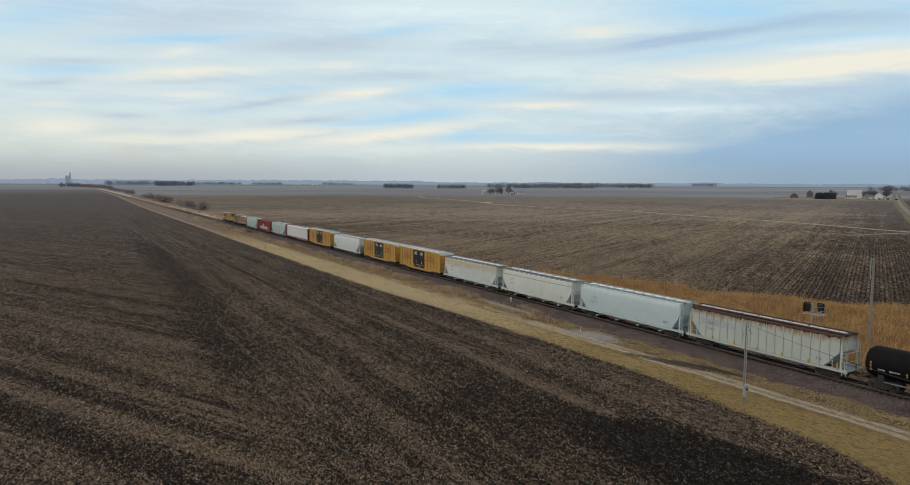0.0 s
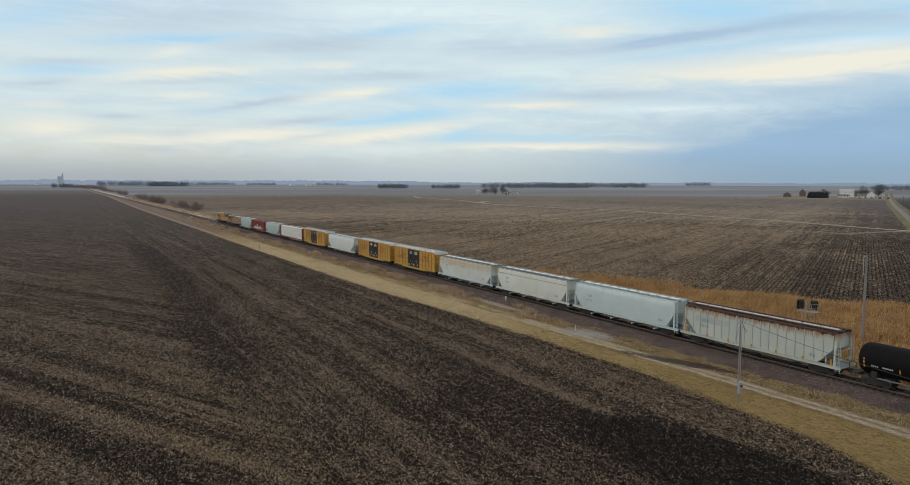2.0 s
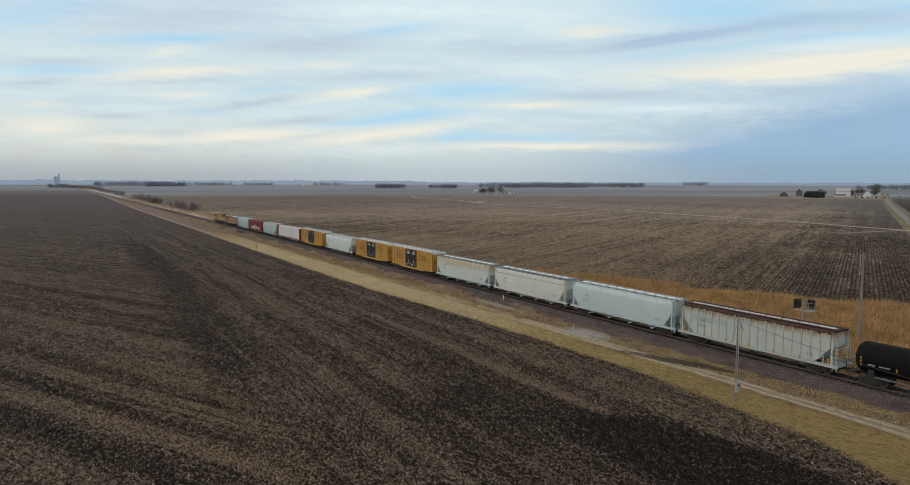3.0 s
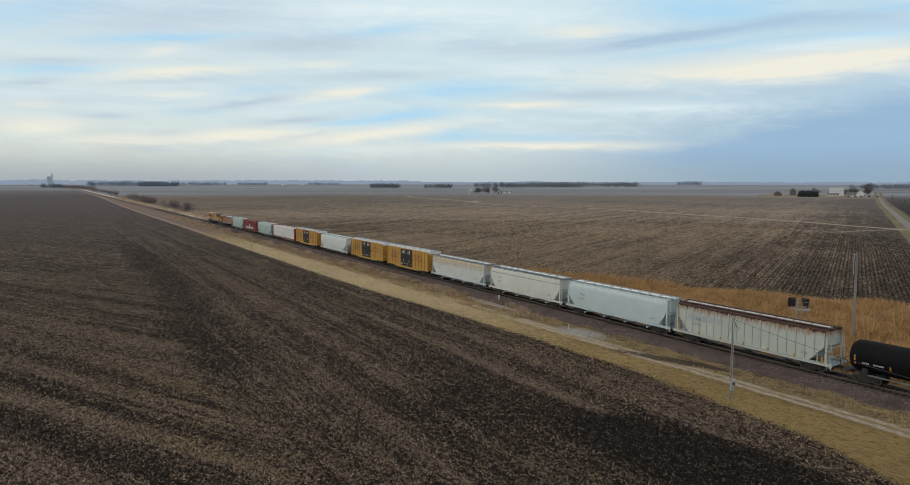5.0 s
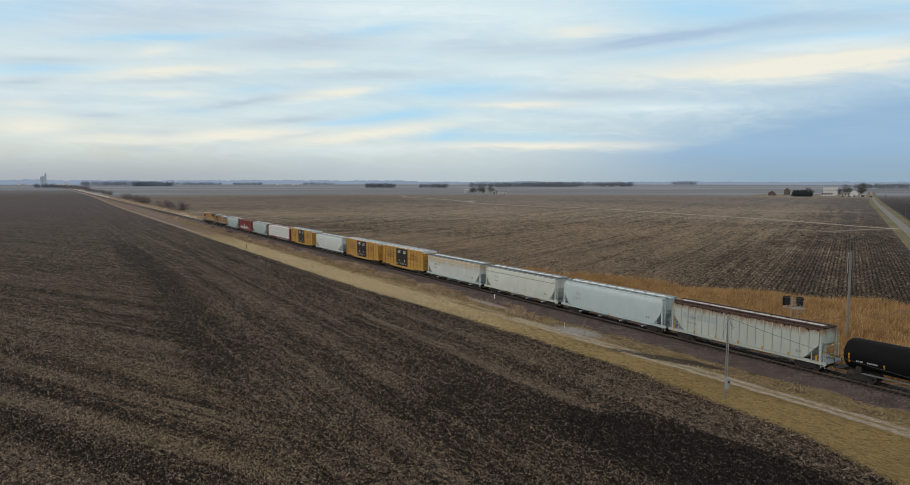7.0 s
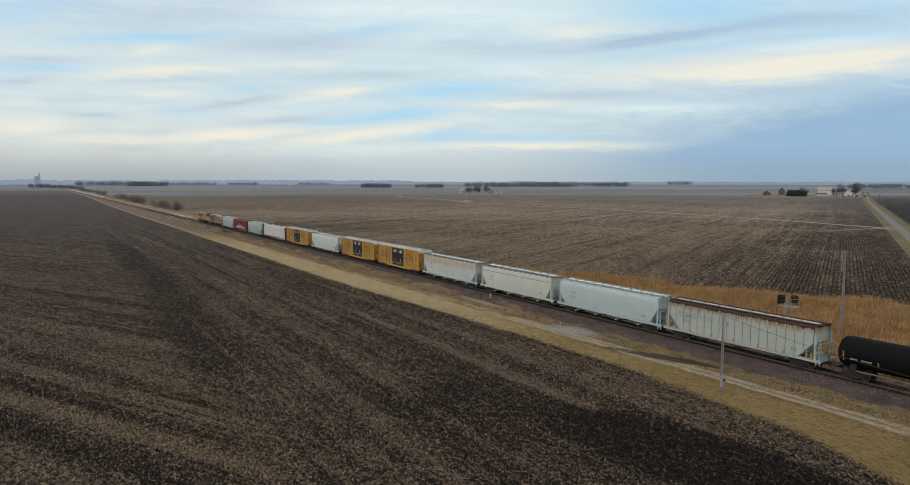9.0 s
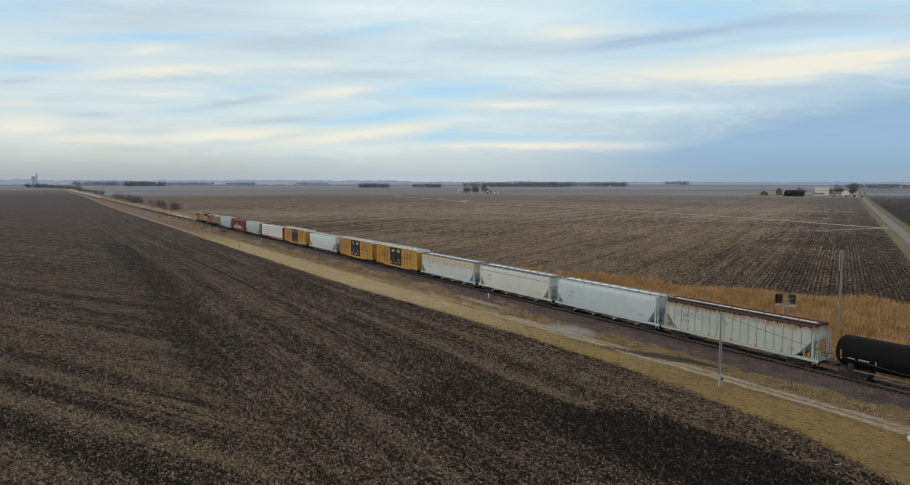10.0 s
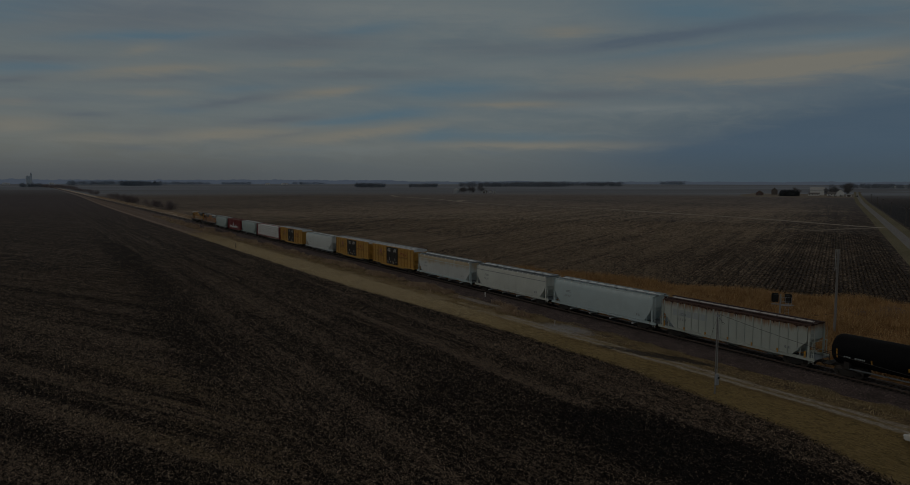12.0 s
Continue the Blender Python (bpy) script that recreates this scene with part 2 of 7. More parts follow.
def near_pattern(n):
    """How much chopped residue lies where on the near field, and how wet and how warm it is there."""
    p = n.place
    x, y, z = n.xyz(p)
    wob = n.math("MULTIPLY", n.math("SUBTRACT", n.noise(p, 0.16, 4, 0.6), 0.5), 3.4)
    mid = n.noise(p, 0.11, 4, 0.6)
    clump = n.noise(n.scaled(p, 1.0, 0.6, 1.0), 0.55, 5, 0.72)
    # the headland was worked along the railway, the rest of the field slantwise to it
    xr = n.math("MULTIPLY_ADD", wob, 0.22, x)
    q = n.math("MULTIPLY_ADD", wob, 0.22, n.math("MULTIPLY", n.math("MULTIPLY_ADD", y, 0.53, x), 0.884))
    u = n.math("MULTIPLY", n.math("MULTIPLY_ADD", x, -0.53, y), 0.884)
    band = n.noise(n.join(n.math("MULTIPLY", xr, 0.30), n.math("MULTIPLY", y, 0.007), 0.0), 1.0, 5, 0.65, 0.2)
    row = n.noise(n.join(n.math("MULTIPLY", xr, 1.15), n.math("MULTIPLY", y, 0.016), 4.0), 1.0, 4, 0.70)
    across = n.noise(n.join(n.math("MULTIPLY", q, 0.26), n.math("MULTIPLY", u, 0.007), 15.0), 1.0, 5, 0.65, 0.2)
    row_a = n.noise(n.join(n.math("MULTIPLY", q, 1.05), n.math("MULTIPLY", u, 0.014), 12.0), 1.0, 4, 0.70)
    turn_x = n.math("MULTIPLY_ADD", n.math("MAXIMUM", n.math("SUBTRACT", 150.0, y), 0.0), 0.075, x)
    head = n.step(n.math("MULTIPLY_ADD", wob, 1.6, turn_x), -48.5, -42.5)
    swath = n.math("ADD", n.math("MULTIPLY", band, head), n.math("MULTIPLY", across, n.math("SUBTRACT", 1.0, head)))
    rows_n = n.math("ADD", n.math("MULTIPLY", row, head), n.math("MULTIPLY", row_a, n.math("SUBTRACT", 1.0, head)))

    def pass_at(cx, w, y0, y1, gain):
        """One pass of the implement, lighter or darker than the rest, for a stretch of the headland."""
        v = n.math("DIVIDE", n.math("SUBTRACT", xr, cx), w)
        g = n.math("EXPONENT", n.math("MULTIPLY", n.math("MULTIPLY", v, v), -1.0))
        stretch = n.math("MULTIPLY", n.step(y, y0 - 12, y0), n.step(y, y1, y1 + 25, 1.0, 0.0))
        return n.math("MULTIPLY", n.math("MULTIPLY", g, stretch), gain)

    passes = pass_at(-26.0, 1.0, 42, 85, 0.10)
    for row_of in ((-29.3, 1.5, 20, 75, -0.09), (-37.2, 1.0, 58, 135, 0.07), (-43.0, 0.8, 40, 60, 0.10), (-38.4, 0.7, 38, 52, 0.08), (-20.3, 2.4, 26, 58, 0.07)):
        passes = n.math("ADD", passes, pass_at(*row_of))

    def patch(cx, cy, rx, ry, skew=0.0):
        u = n.math("DIVIDE", n.math("SUBTRACT", n.math("MULTIPLY_ADD", n.math("SUBTRACT", y, cy), skew, x), cx), rx)
        r = n.vmath("LENGTH", n.join(u, n.math("DIVIDE", n.math("SUBTRACT", y, cy), ry), 0))
        return n.math("MULTIPLY_ADD", wob, 0.18, r)

    def row_at(cq, w, gain):
        v = n.math("DIVIDE", n.math("SUBTRACT", q, cq), w)
        g = n.math("EXPONENT", n.math("MULTIPLY", n.math("MULTIPLY", v, v), -1.0))
        return n.math("MULTIPLY", n.math("MULTIPLY", g, n.math("SUBTRACT", 1.0, head)), gain)

    for row_of in ((-35.5, 1.6, 0.07), (-31.4, 1.0, -0.05), (-28.0, 1.5, 0.10), (-22.4, 1.9, 0.11), (-13.5, 1.6, 0.08), (-8.2, 1.1, 0.08), (7.0, 1.0, -0.07), (14.5, 1.4, 0.05)):
        passes = n.math("ADD", passes, row_at(*row_of))
    soak = n.step(patch(-27.2, 29, 5.0, 13.0, 0.12), 0.6, 1.2, 1.0, 0.0)
    damp = n.step(patch(-35, 46, 7.0, 11.0, 0.45), 0.4, 1.3, 0.06, 0.0)
    warm = n.math("MULTIPLY", n.step(patch(-56.5, 58, 6.5, 24.0, 0.22), 0.30, 1.30, 1.0, 0.0), n.step(n.math("MULTIPLY_ADD", row_a, 0.6, n.math("MULTIPLY", across, 0.4)), 0.40, 0.60))
    wetsoil = n.math("ADD", n.math("MULTIPLY", soak, 0.30), damp)
    turnrow = n.math("ABSOLUTE", n.math("ADD", n.math("MULTIPLY_ADD", wob, 1.2, turn_x), 45.5))
    wetsoil = n.math("ADD", wetsoil, n.math("MULTIPLY", n.step(turnrow, 0.5, 5.5, 0.12, 0.0), n.math("MULTIPLY", n.step(y, 55, 85), n.step(y, 200, 270, 1.0, 0.0))))
    wetsoil = n.math("SUBTRACT", wetsoil, n.math("MULTIPLY", warm, 0.10))
    wetsoil = n.math("SUBTRACT", wetsoil, passes)
    stubble = n.math("SUBTRACT", n.math("MULTIPLY_ADD", rows_n, 0.44, n.math("MULTIPLY_ADD", mid, 0.12, n.math("MULTIPLY_ADD", clump, 0.20, n.math("MULTIPLY", swath, 0.34)))), wetsoil)
    return n.step(stubble, 0.43, 0.73), soak, warm


def far_pattern(n):
    """Residue on the far field, drilled along the farm road."""
    p = n.place
    x, y, z = n.xyz(p)
    turned = n.scaled(p, 1, 1, 1, ROAD_TURN)
    fx, fy, fz = n.xyz(turned)
    rows_f = n.noise(n.join(n.math("MULTIPLY", fy, 0.9), n.math("MULTIPLY", fx, 0.012), 0.0), 1.0, 3, 0.7)
    pass_f = n.noise(n.join(n.math("MULTIPLY", fy, 0.13), n.math("MULTIPLY", fx, 0.004), 5.0), 1.0, 4, 0.65)
    strip_f = n.noise(n.join(n.math("MULTIPLY", fy, 0.006), n.math("MULTIPLY", fx, 0.010), 2.0), 1.0, 4, 0.6)
    shade = n.math("MULTIPLY_ADD", rows_f, 0.50, n.math("MULTIPLY_ADD", pass_f, 0.38, n.math("MULTIPLY", strip_f, 0.42)))
    # the corner between the rank grass and the road was worked darker
    gx = n.math("MAXIMUM", n.math("MULTIPLY_ADD", n.math("SUBTRACT", y, 82.5), -0.44, 36.0), n.math("MAXIMUM", n.math("MULTIPLY_ADD", n.math("SUBTRACT", y, 82.5), -0.35, 36.0), 10.5))
    wide = n.math("MULTIPLY", n.math("SUBTRACT", n.noise(p, 0.03, 3, 0.6), 0.5), 60.0)
    worked = n.math("ADD", n.step(n.math("ADD", fy, wide), 5, 70, 0.26, 0.0), n.step(n.math("SUBTRACT", n.math("MULTIPLY_ADD", wide, 0.3, x), gx), 2, 10, 0.03, 0.0))
    return n.step(n.math("SUBTRACT", shade, worked), 0.42, 0.80), gx


def ground_material():
    m, n = material("fields_and_verges", 0.95)
    x, y, z = n.xyz(n.place)
    p = n.place
    wob = n.math("MULTIPLY", n.math("SUBTRACT", n.noise(p, 0.16, 4, 0.6), 0.5), 3.4)
    wob2 = n.math("MULTIPLY", n.math("SUBTRACT", n.noise(p, 0.9, 3, 0.6), 0.5), 1.6)
    wobble = n.math("ADD", wob, wob2)
    clod = n.noise(p, 3.2, 5, 0.80)
    clod2 = n.noise(p, 11.0, 3, 0.75)
    speck = n.noise(p, 1.3, 6, 0.80)
    mid = n.noise(p, 0.11, 4, 0.6)
    much, soak, warm = near_pattern(n)
    lots, gx = far_pattern(n)
    turned = n.scaled(p, 1, 1, 1, ROAD_TURN)
    stir = n.node("ShaderNodeTexNoise", Vector=p, Scale=6.0, Detail=2.0).outputs["Color"]
    jog = n.vmath("ADD", p, n.vmath("MULTIPLY", stir, (0.10, 0.20, 0.0)))
    g1, g2, g3 = n.xyz(n.cells(n.scaled(jog, 1.0, 0.50, 0.0), 8.0, "F1", True))
    h1, h2, h3 = n.xyz(n.cells(n.scaled(jog, 1.0, 0.45, 0.0), 4.6, "F1", True))
    k1, k2, k3 = n.xyz(n.cells(n.scaled(turned, 1.1, 3.6, 0.0), 1.0, "F1", True))
    dist = n.vmath("LENGTH", n.join(n.math("ADD", x, 66), y, 0))
    m1, m2, m3 = n.xyz(n.cells(n.scaled(jog, 1.0, 0.32, 0.0), 1.7, "F1", True))
    # loose heaps of chaff, larger where the combine turned towards the far end
    mid_way, far_way = n.step(dist, 45, 115), n.step(dist, 100, 230)
    dots = n.math("MULTIPLY_ADD", g1, 0.62, n.math("MULTIPLY", h1, 0.38))
    heap = n.math("MULTIPLY_ADD", h1, 0.82, n.math("MULTIPLY", g1, 0.18))
    dots = n.math("ADD", n.math("MULTIPLY", dots, n.math("SUBTRACT", 1.0, mid_way)), n.math("MULTIPLY", heap, mid_way))
    heap = n.math("MULTIPLY_ADD", m1, 0.65, n.math("MULTIPLY", h1, 0.35))
    dots = n.math("ADD", n.math("MULTIPLY", dots, n.math("SUBTRACT", 1.0, far_way)), n.math("MULTIPLY", heap, far_way))
    # near field: chopped stubble on black soil
    soil = n.mix(g3, (0.006, 0.005, 0.0046), (0.034, 0.026, 0.022))
    residue = n.mix(g2, (0.033, 0.0255, 0.0198), (0.315, 0.240, 0.178))
    residue = n.mix(n.math("MULTIPLY", warm, 0.8), residue, n.mix(g2, (0.040, 0.030, 0.016), (0.300, 0.225, 0.115)))
    cover = n.step(n.math("MULTIPLY_ADD", n.math("SUBTRACT", much, 0.5), 0.50, dots), 0.41, 0.63)
    near = n.mix(n.math("MULTIPLY", cover, 0.92), soil, residue)
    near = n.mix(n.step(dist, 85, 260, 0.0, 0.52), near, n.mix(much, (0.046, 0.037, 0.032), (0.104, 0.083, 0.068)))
    near = n.mix(n.math("MULTIPLY", soak, 0.55), near, (0.009, 0.0083, 0.0088))
    # far field
    far = n.mix(lots, (0.042, 0.032, 0.0265), (0.120, 0.094, 0.074))
    fleck = n.step(n.math("MULTIPLY_ADD", n.math("SUBTRACT", lots, 0.5), 0.40, n.math("MULTIPLY_ADD", k1, 0.60, n.math("MULTIPLY", h2, 0.40))), 0.40, 0.64)
    far = n.mix(n.math("MULTIPLY", fleck, 0.9), far, n.mix(lots, (0.230, 0.178, 0.132), (0.385, 0.300, 0.208)))
    far = n.mix(n.step(n.math("MULTIPLY_ADD", k2, 0.5, n.math("MULTIPLY", g1, 0.5)), 0.20, 0.45, 0.65, 0.0), far, (0.022, 0.0165, 0.0135))
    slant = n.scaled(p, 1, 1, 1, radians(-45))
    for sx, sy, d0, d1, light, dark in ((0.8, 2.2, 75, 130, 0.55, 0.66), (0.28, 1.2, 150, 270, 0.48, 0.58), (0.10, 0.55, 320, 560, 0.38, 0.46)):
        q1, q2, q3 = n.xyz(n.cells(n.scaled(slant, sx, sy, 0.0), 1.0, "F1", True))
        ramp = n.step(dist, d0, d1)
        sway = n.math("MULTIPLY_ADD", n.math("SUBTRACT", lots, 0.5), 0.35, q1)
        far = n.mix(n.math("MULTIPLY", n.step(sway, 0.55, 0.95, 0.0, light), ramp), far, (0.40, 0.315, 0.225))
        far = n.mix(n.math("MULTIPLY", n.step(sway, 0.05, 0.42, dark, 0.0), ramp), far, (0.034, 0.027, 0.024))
    # ploughed black ground beyond the road
    beyond = n.step(n.math("SUBTRACT", n.math("MULTIPLY", y, 0.898), n.math("MULTIPLY", x, 0.44)), 1.6, 2.4, 1.0, 0.0)
    # distant fields in strips of differing tone, aerial haze put into their blue-grey
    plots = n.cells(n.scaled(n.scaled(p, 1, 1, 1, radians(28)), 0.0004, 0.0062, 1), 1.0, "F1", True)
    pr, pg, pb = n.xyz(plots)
    remote_hazed = n.mix(n.step(pr, 0.1, 0.9), (0.192, 0.208, 0.240), (0.278, 0.312, 0.364))
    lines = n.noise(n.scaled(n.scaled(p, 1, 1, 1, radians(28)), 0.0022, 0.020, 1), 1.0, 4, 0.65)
    remote_hazed = n.mix(n.step(lines, 0.50, 0.62, 0.0, 0.45), remote_hazed, (0.165, 0.170, 0.192))
    remote_hazed = n.mix(n.step(lines, 0.36, 0.48, 0.45, 0.0), remote_hazed, (0.300, 0.335, 0.385))
    # the far field greys with distance: haze mixed into its base colour
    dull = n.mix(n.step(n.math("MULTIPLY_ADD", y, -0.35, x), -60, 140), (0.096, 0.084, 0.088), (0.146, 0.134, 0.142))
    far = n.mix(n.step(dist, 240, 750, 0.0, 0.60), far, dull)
    far = n.mix(n.step(n.math("ADD", dist, n.math("MULTIPLY", wob, 20)), 830, 1280), far, remote_hazed)
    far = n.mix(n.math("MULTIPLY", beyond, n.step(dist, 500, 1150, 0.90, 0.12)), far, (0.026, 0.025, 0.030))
    # the near field too turns purplish, then blue-grey, as painted haze
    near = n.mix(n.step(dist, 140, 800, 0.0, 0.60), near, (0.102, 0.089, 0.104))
    near = n.mix(n.step(dist, 900, 2200, 0.0, 0.9), near, remote_hazed)
    # verges of the railway: straw-coloured mown grass, then rough ground to the ballast
    blade = n.noise(n.scaled(p, 1, 0.35, 1), 2.4, 6, 0.80)
    mown = n.mix(n.step(blade, 0.36, 0.62), (0.165, 0.124, 0.058), (0.560, 0.438, 0.232))
    mown = n.mix(n.step(mid, 0.40, 0.66, 0.0, 0.6), mown, (0.57, 0.440, 0.225))
    mown = n.mix(n.step(clod2, 0.52, 0.72, 0.0, 0.6), mown, (0.50, 0.41, 0.25))
    mown = n.mix(n.math("MULTIPLY", n.step(y, 55, 100, 0.0, 0.45), n.step(y, 200, 290, 1.0, 0.0)), mown, (0.70, 0.60, 0.435))
    mown = n.mix(n.step(y, 30, 85, 0.62, 0.0), mown, (0.235, 0.166, 0.060))
    mown = n.mix(n.step(speck, 0.52, 0.64, 0.0, 0.40), mown, (0.24, 0.175, 0.095))
    mown = n.mix(n.step(g1, 0.0, 0.5, 0.65, 0.0), mown, (0.085, 0.065, 0.034))
    pink = n.mix(n.step(n.noise(n.scaled(p, 1, 0.15, 1), 1.5, 5, 0.75), 0.36, 0.66), (0.120, 0.087, 0.075), (0.26, 0.197, 0.160))
    mown = n.mix(n.step(n.math("MULTIPLY_ADD", wob, 10.0, y), 200, 300), mown, pink)
    rough = n.mix(n.step(clod, 0.40, 0.62), (0.13, 0.095, 0.052), (0.44, 0.330, 0.180))
    rough = n.mix(n.step(n.noise(p, 0.5, 4, 0.7), 0.48, 0.64, 0.0, 0.75), rough, (0.095, 0.068, 0.054))
    rough = n.mix(n.step(g2, 0.0, 0.5, 0.6, 0.0), rough, (0.07, 0.052, 0.040))
    rough = n.mix(n.step(y, 150, 270), rough, pink)
    edge = n.math("MULTIPLY_ADD", n.math("MAXIMUM", n.math("SUBTRACT", 46.0, y), 0.0), -0.115, -14.2)
    edge = n.math("MULTIPLY_ADD", n.math("MAXIMUM", n.math("SUBTRACT", 27.0, y), 0.0), -0.28, edge)
    edge = n.math("SUBTRACT", n.math("SUBTRACT", edge, n.step(y, 62, 125, 0.0, 2.4)), n.step(y, 450, 1100, 0.0, -8.3))
    verge = n.mix(n.step(n.math("MULTIPLY_ADD", wobble, 0.75, n.math("ADD", x, n.step(y, 85, 175, 0.0, 1.6))), -8.6, -6.6), mown, rough)
    # the farm track beside the line: worn wheel ruts, mud, gravelled and bare patches
    worn = n.noise(n.scaled(p, 1.0, 0.22, 1.0), 0.9, 5, 0.75)
    wheel = n.math("ABSOLUTE", n.math("SUBTRACT", n.math("ABSOLUTE", n.math("ADD", n.math("MULTIPLY_ADD", wobble, 0.34, x), 8.55)), 0.55))
    rut = n.math("MULTIPLY", n.step(n.math("MULTIPLY_ADD", n.math("SUBTRACT", speck, 0.5), 1.1, wheel), 0.10, 0.66, 1.0, 0.0), n.math("MULTIPLY", n.step(y, 58, 110, 0.92, 0.15), n.step(worn, 0.36, 0.52, 0.2, 1.0)))
    trod = n.math("ABSOLUTE", n.math("ADD", n.math("MULTIPLY_ADD", wobble, 0.5, x), 10.0))
    trod = n.math("MULTIPLY", n.step(n.math("MULTIPLY_ADD", n.math("SUBTRACT", speck, 0.5), 1.2, trod), 0.1, 0.75, 0.6, 0.0), n.math("MULTIPLY", n.step(worn, 0.42, 0.56), n.step(y, 60, 85, 1.0, 0.0)))
    verge = n.mix(trod, verge, n.mix(g2, (0.085, 0.055, 0.034), (0.20, 0.135, 0.082)))
    verge = n.mix(rut, verge, n.mix(g2, (0.29, 0.255, 0.215), (0.58, 0.53, 0.465)))

    def blotch(cx, cy, rx, ry, skew, edge_lo, edge_hi, strength):
        u = n.math("DIVIDE", n.math("SUBTRACT", n.math("MULTIPLY_ADD", n.math("SUBTRACT", y, cy), skew, x), cx), rx)
        r = n.vmath("LENGTH", n.join(u, n.math("DIVIDE", n.math("SUBTRACT", y, cy), ry), 0))
        r = n.math("MULTIPLY_ADD", n.math("SUBTRACT", speck, 0.5), 2.0, n.math("MULTIPLY_ADD", wobble, 0.25, r))
        return n.step(r, edge_lo, edge_hi, strength, 0.0)

    verge = n.mix(blotch(-6.8, 63.5, 2.3, 5.0, 0.10, 0.45, 1.2, 0.75), verge, n.mix(g2, (0.26, 0.265, 0.28), (0.52, 0.52, 0.53)))
    verge = n.mix(blotch(-5.0, 86.0, 1.0, 8.0, 0.0, 0.5, 1.2, 0.75), verge, n.mix(g2, (0.24, 0.22, 0.21), (0.46, 0.43, 0.41)))
    wet = blotch(-7.4, 48.0, 1.25, 8.0, 0.313, 0.55, 1.1, 0.92)
    verge = n.mix(wet, verge, n.mix(g2, (0.022, 0.018, 0.017), (0.060, 0.048, 0.042)))
    path = n.math("ABSOLUTE", n.math("SUBTRACT", n.math("SUBTRACT", n.math("MULTIPLY_ADD", wob, 0.5, x), edge), 1.5))
    verge = n.mix(n.math("MULTIPLY", n.step(path, 0.3, 1.4, 0.4, 0.0), n.step(y, 200, 260)), verge, (0.43, 0.345, 0.275))
    # the verge fades into the same haze-tinted tone far off
    verge = n.mix(n.step(dist, 700, 1800, 0.0, 0.8), verge, remote_hazed)
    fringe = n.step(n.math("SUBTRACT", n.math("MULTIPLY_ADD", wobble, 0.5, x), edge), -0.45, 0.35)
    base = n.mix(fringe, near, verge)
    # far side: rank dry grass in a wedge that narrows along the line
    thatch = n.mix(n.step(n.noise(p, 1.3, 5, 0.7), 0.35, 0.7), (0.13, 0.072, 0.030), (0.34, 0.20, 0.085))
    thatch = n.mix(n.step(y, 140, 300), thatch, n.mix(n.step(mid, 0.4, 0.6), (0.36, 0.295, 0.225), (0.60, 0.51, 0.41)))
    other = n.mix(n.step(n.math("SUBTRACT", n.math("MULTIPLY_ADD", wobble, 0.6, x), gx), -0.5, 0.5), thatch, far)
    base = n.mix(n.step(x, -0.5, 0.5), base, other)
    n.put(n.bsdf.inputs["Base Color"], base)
    n.put(n.bsdf.inputs["Roughness"], n.math("MULTIPLY_ADD", wet, -0.30, 0.95))
    n.put(n.bsdf.inputs["Specular IOR Level"], 0.15)
    bump(n, n.math("MULTIPLY_ADD", clod2, 0.4, clod), 0.20, 1.0)
    return m


def clod_material():
    """Clods and chopped stalks of the near field, each its own shade, following the swaths."""
    m, n = material("clods_and_stalks", 0.95)
    much, soak, warm = near_pattern(n)
    r = n.tree.nodes.new("ShaderNodeNewGeometry").outputs["Random Per Island"]
    r2 = n.math("FRACT", n.math("MULTIPLY", r, 17.31))
    cover = n.step(n.math("MULTIPLY_ADD", n.math("SUBTRACT", much, 0.5), 0.75, r), 0.30, 0.66)
    soil = n.mix(r2, (0.005, 0.0043, 0.0040), (0.032, 0.0245, 0.021))
    residue = n.mix(r2, (0.065, 0.050, 0.041), (0.330, 0.252, 0.195))
    residue = n.mix(n.math("MULTIPLY", warm, 0.85), residue, n.mix(r2, (0.075, 0.056, 0.034), (0.340, 0.256, 0.155)))
    base = n.mix(cover, soil, residue)
    base = n.mix(n.step(n.math("MULTIPLY_ADD", n.math("SUBTRACT", much, 0.5), 0.15, r), 0.80, 0.88, 0.0, 0.95), base, (0.56, 0.44, 0.32))
    base = n.mix(n.math("MULTIPLY", soak, 0.55), base, (0.010, 0.0095, 0.0105))
    n.put(n.bsdf.inputs["Base Color"], base)
    n.put(n.bsdf.inputs["Specular IOR Level"], 0.15)
    return m


def stub_material():
    """Standing corn stubs of the far field."""
    m, n = material("corn_stubs", 0.95)
    lots, gx = far_pattern(n)
    r = n.tree.nodes.new("ShaderNodeNewGeometry").outputs["Random Per Island"]
    r2 = n.math("FRACT", n.math("MULTIPLY", r, 17.31))
    cover = n.step(n.math("MULTIPLY_ADD", n.math("SUBTRACT", lots, 0.5), 0.55, r), 0.38, 0.60)
    base = n.mix(cover, n.mix(r2, (0.010, 0.0080, 0.0070), (0.045, 0.034, 0.028)), n.mix(r2, (0.14, 0.106, 0.076), (0.37, 0.285, 0.200)))
    n.put(n.bsdf.inputs["Base Color"], base)
    n.put(n.bsdf.inputs["Specular IOR Level"], 0.15)
    return m


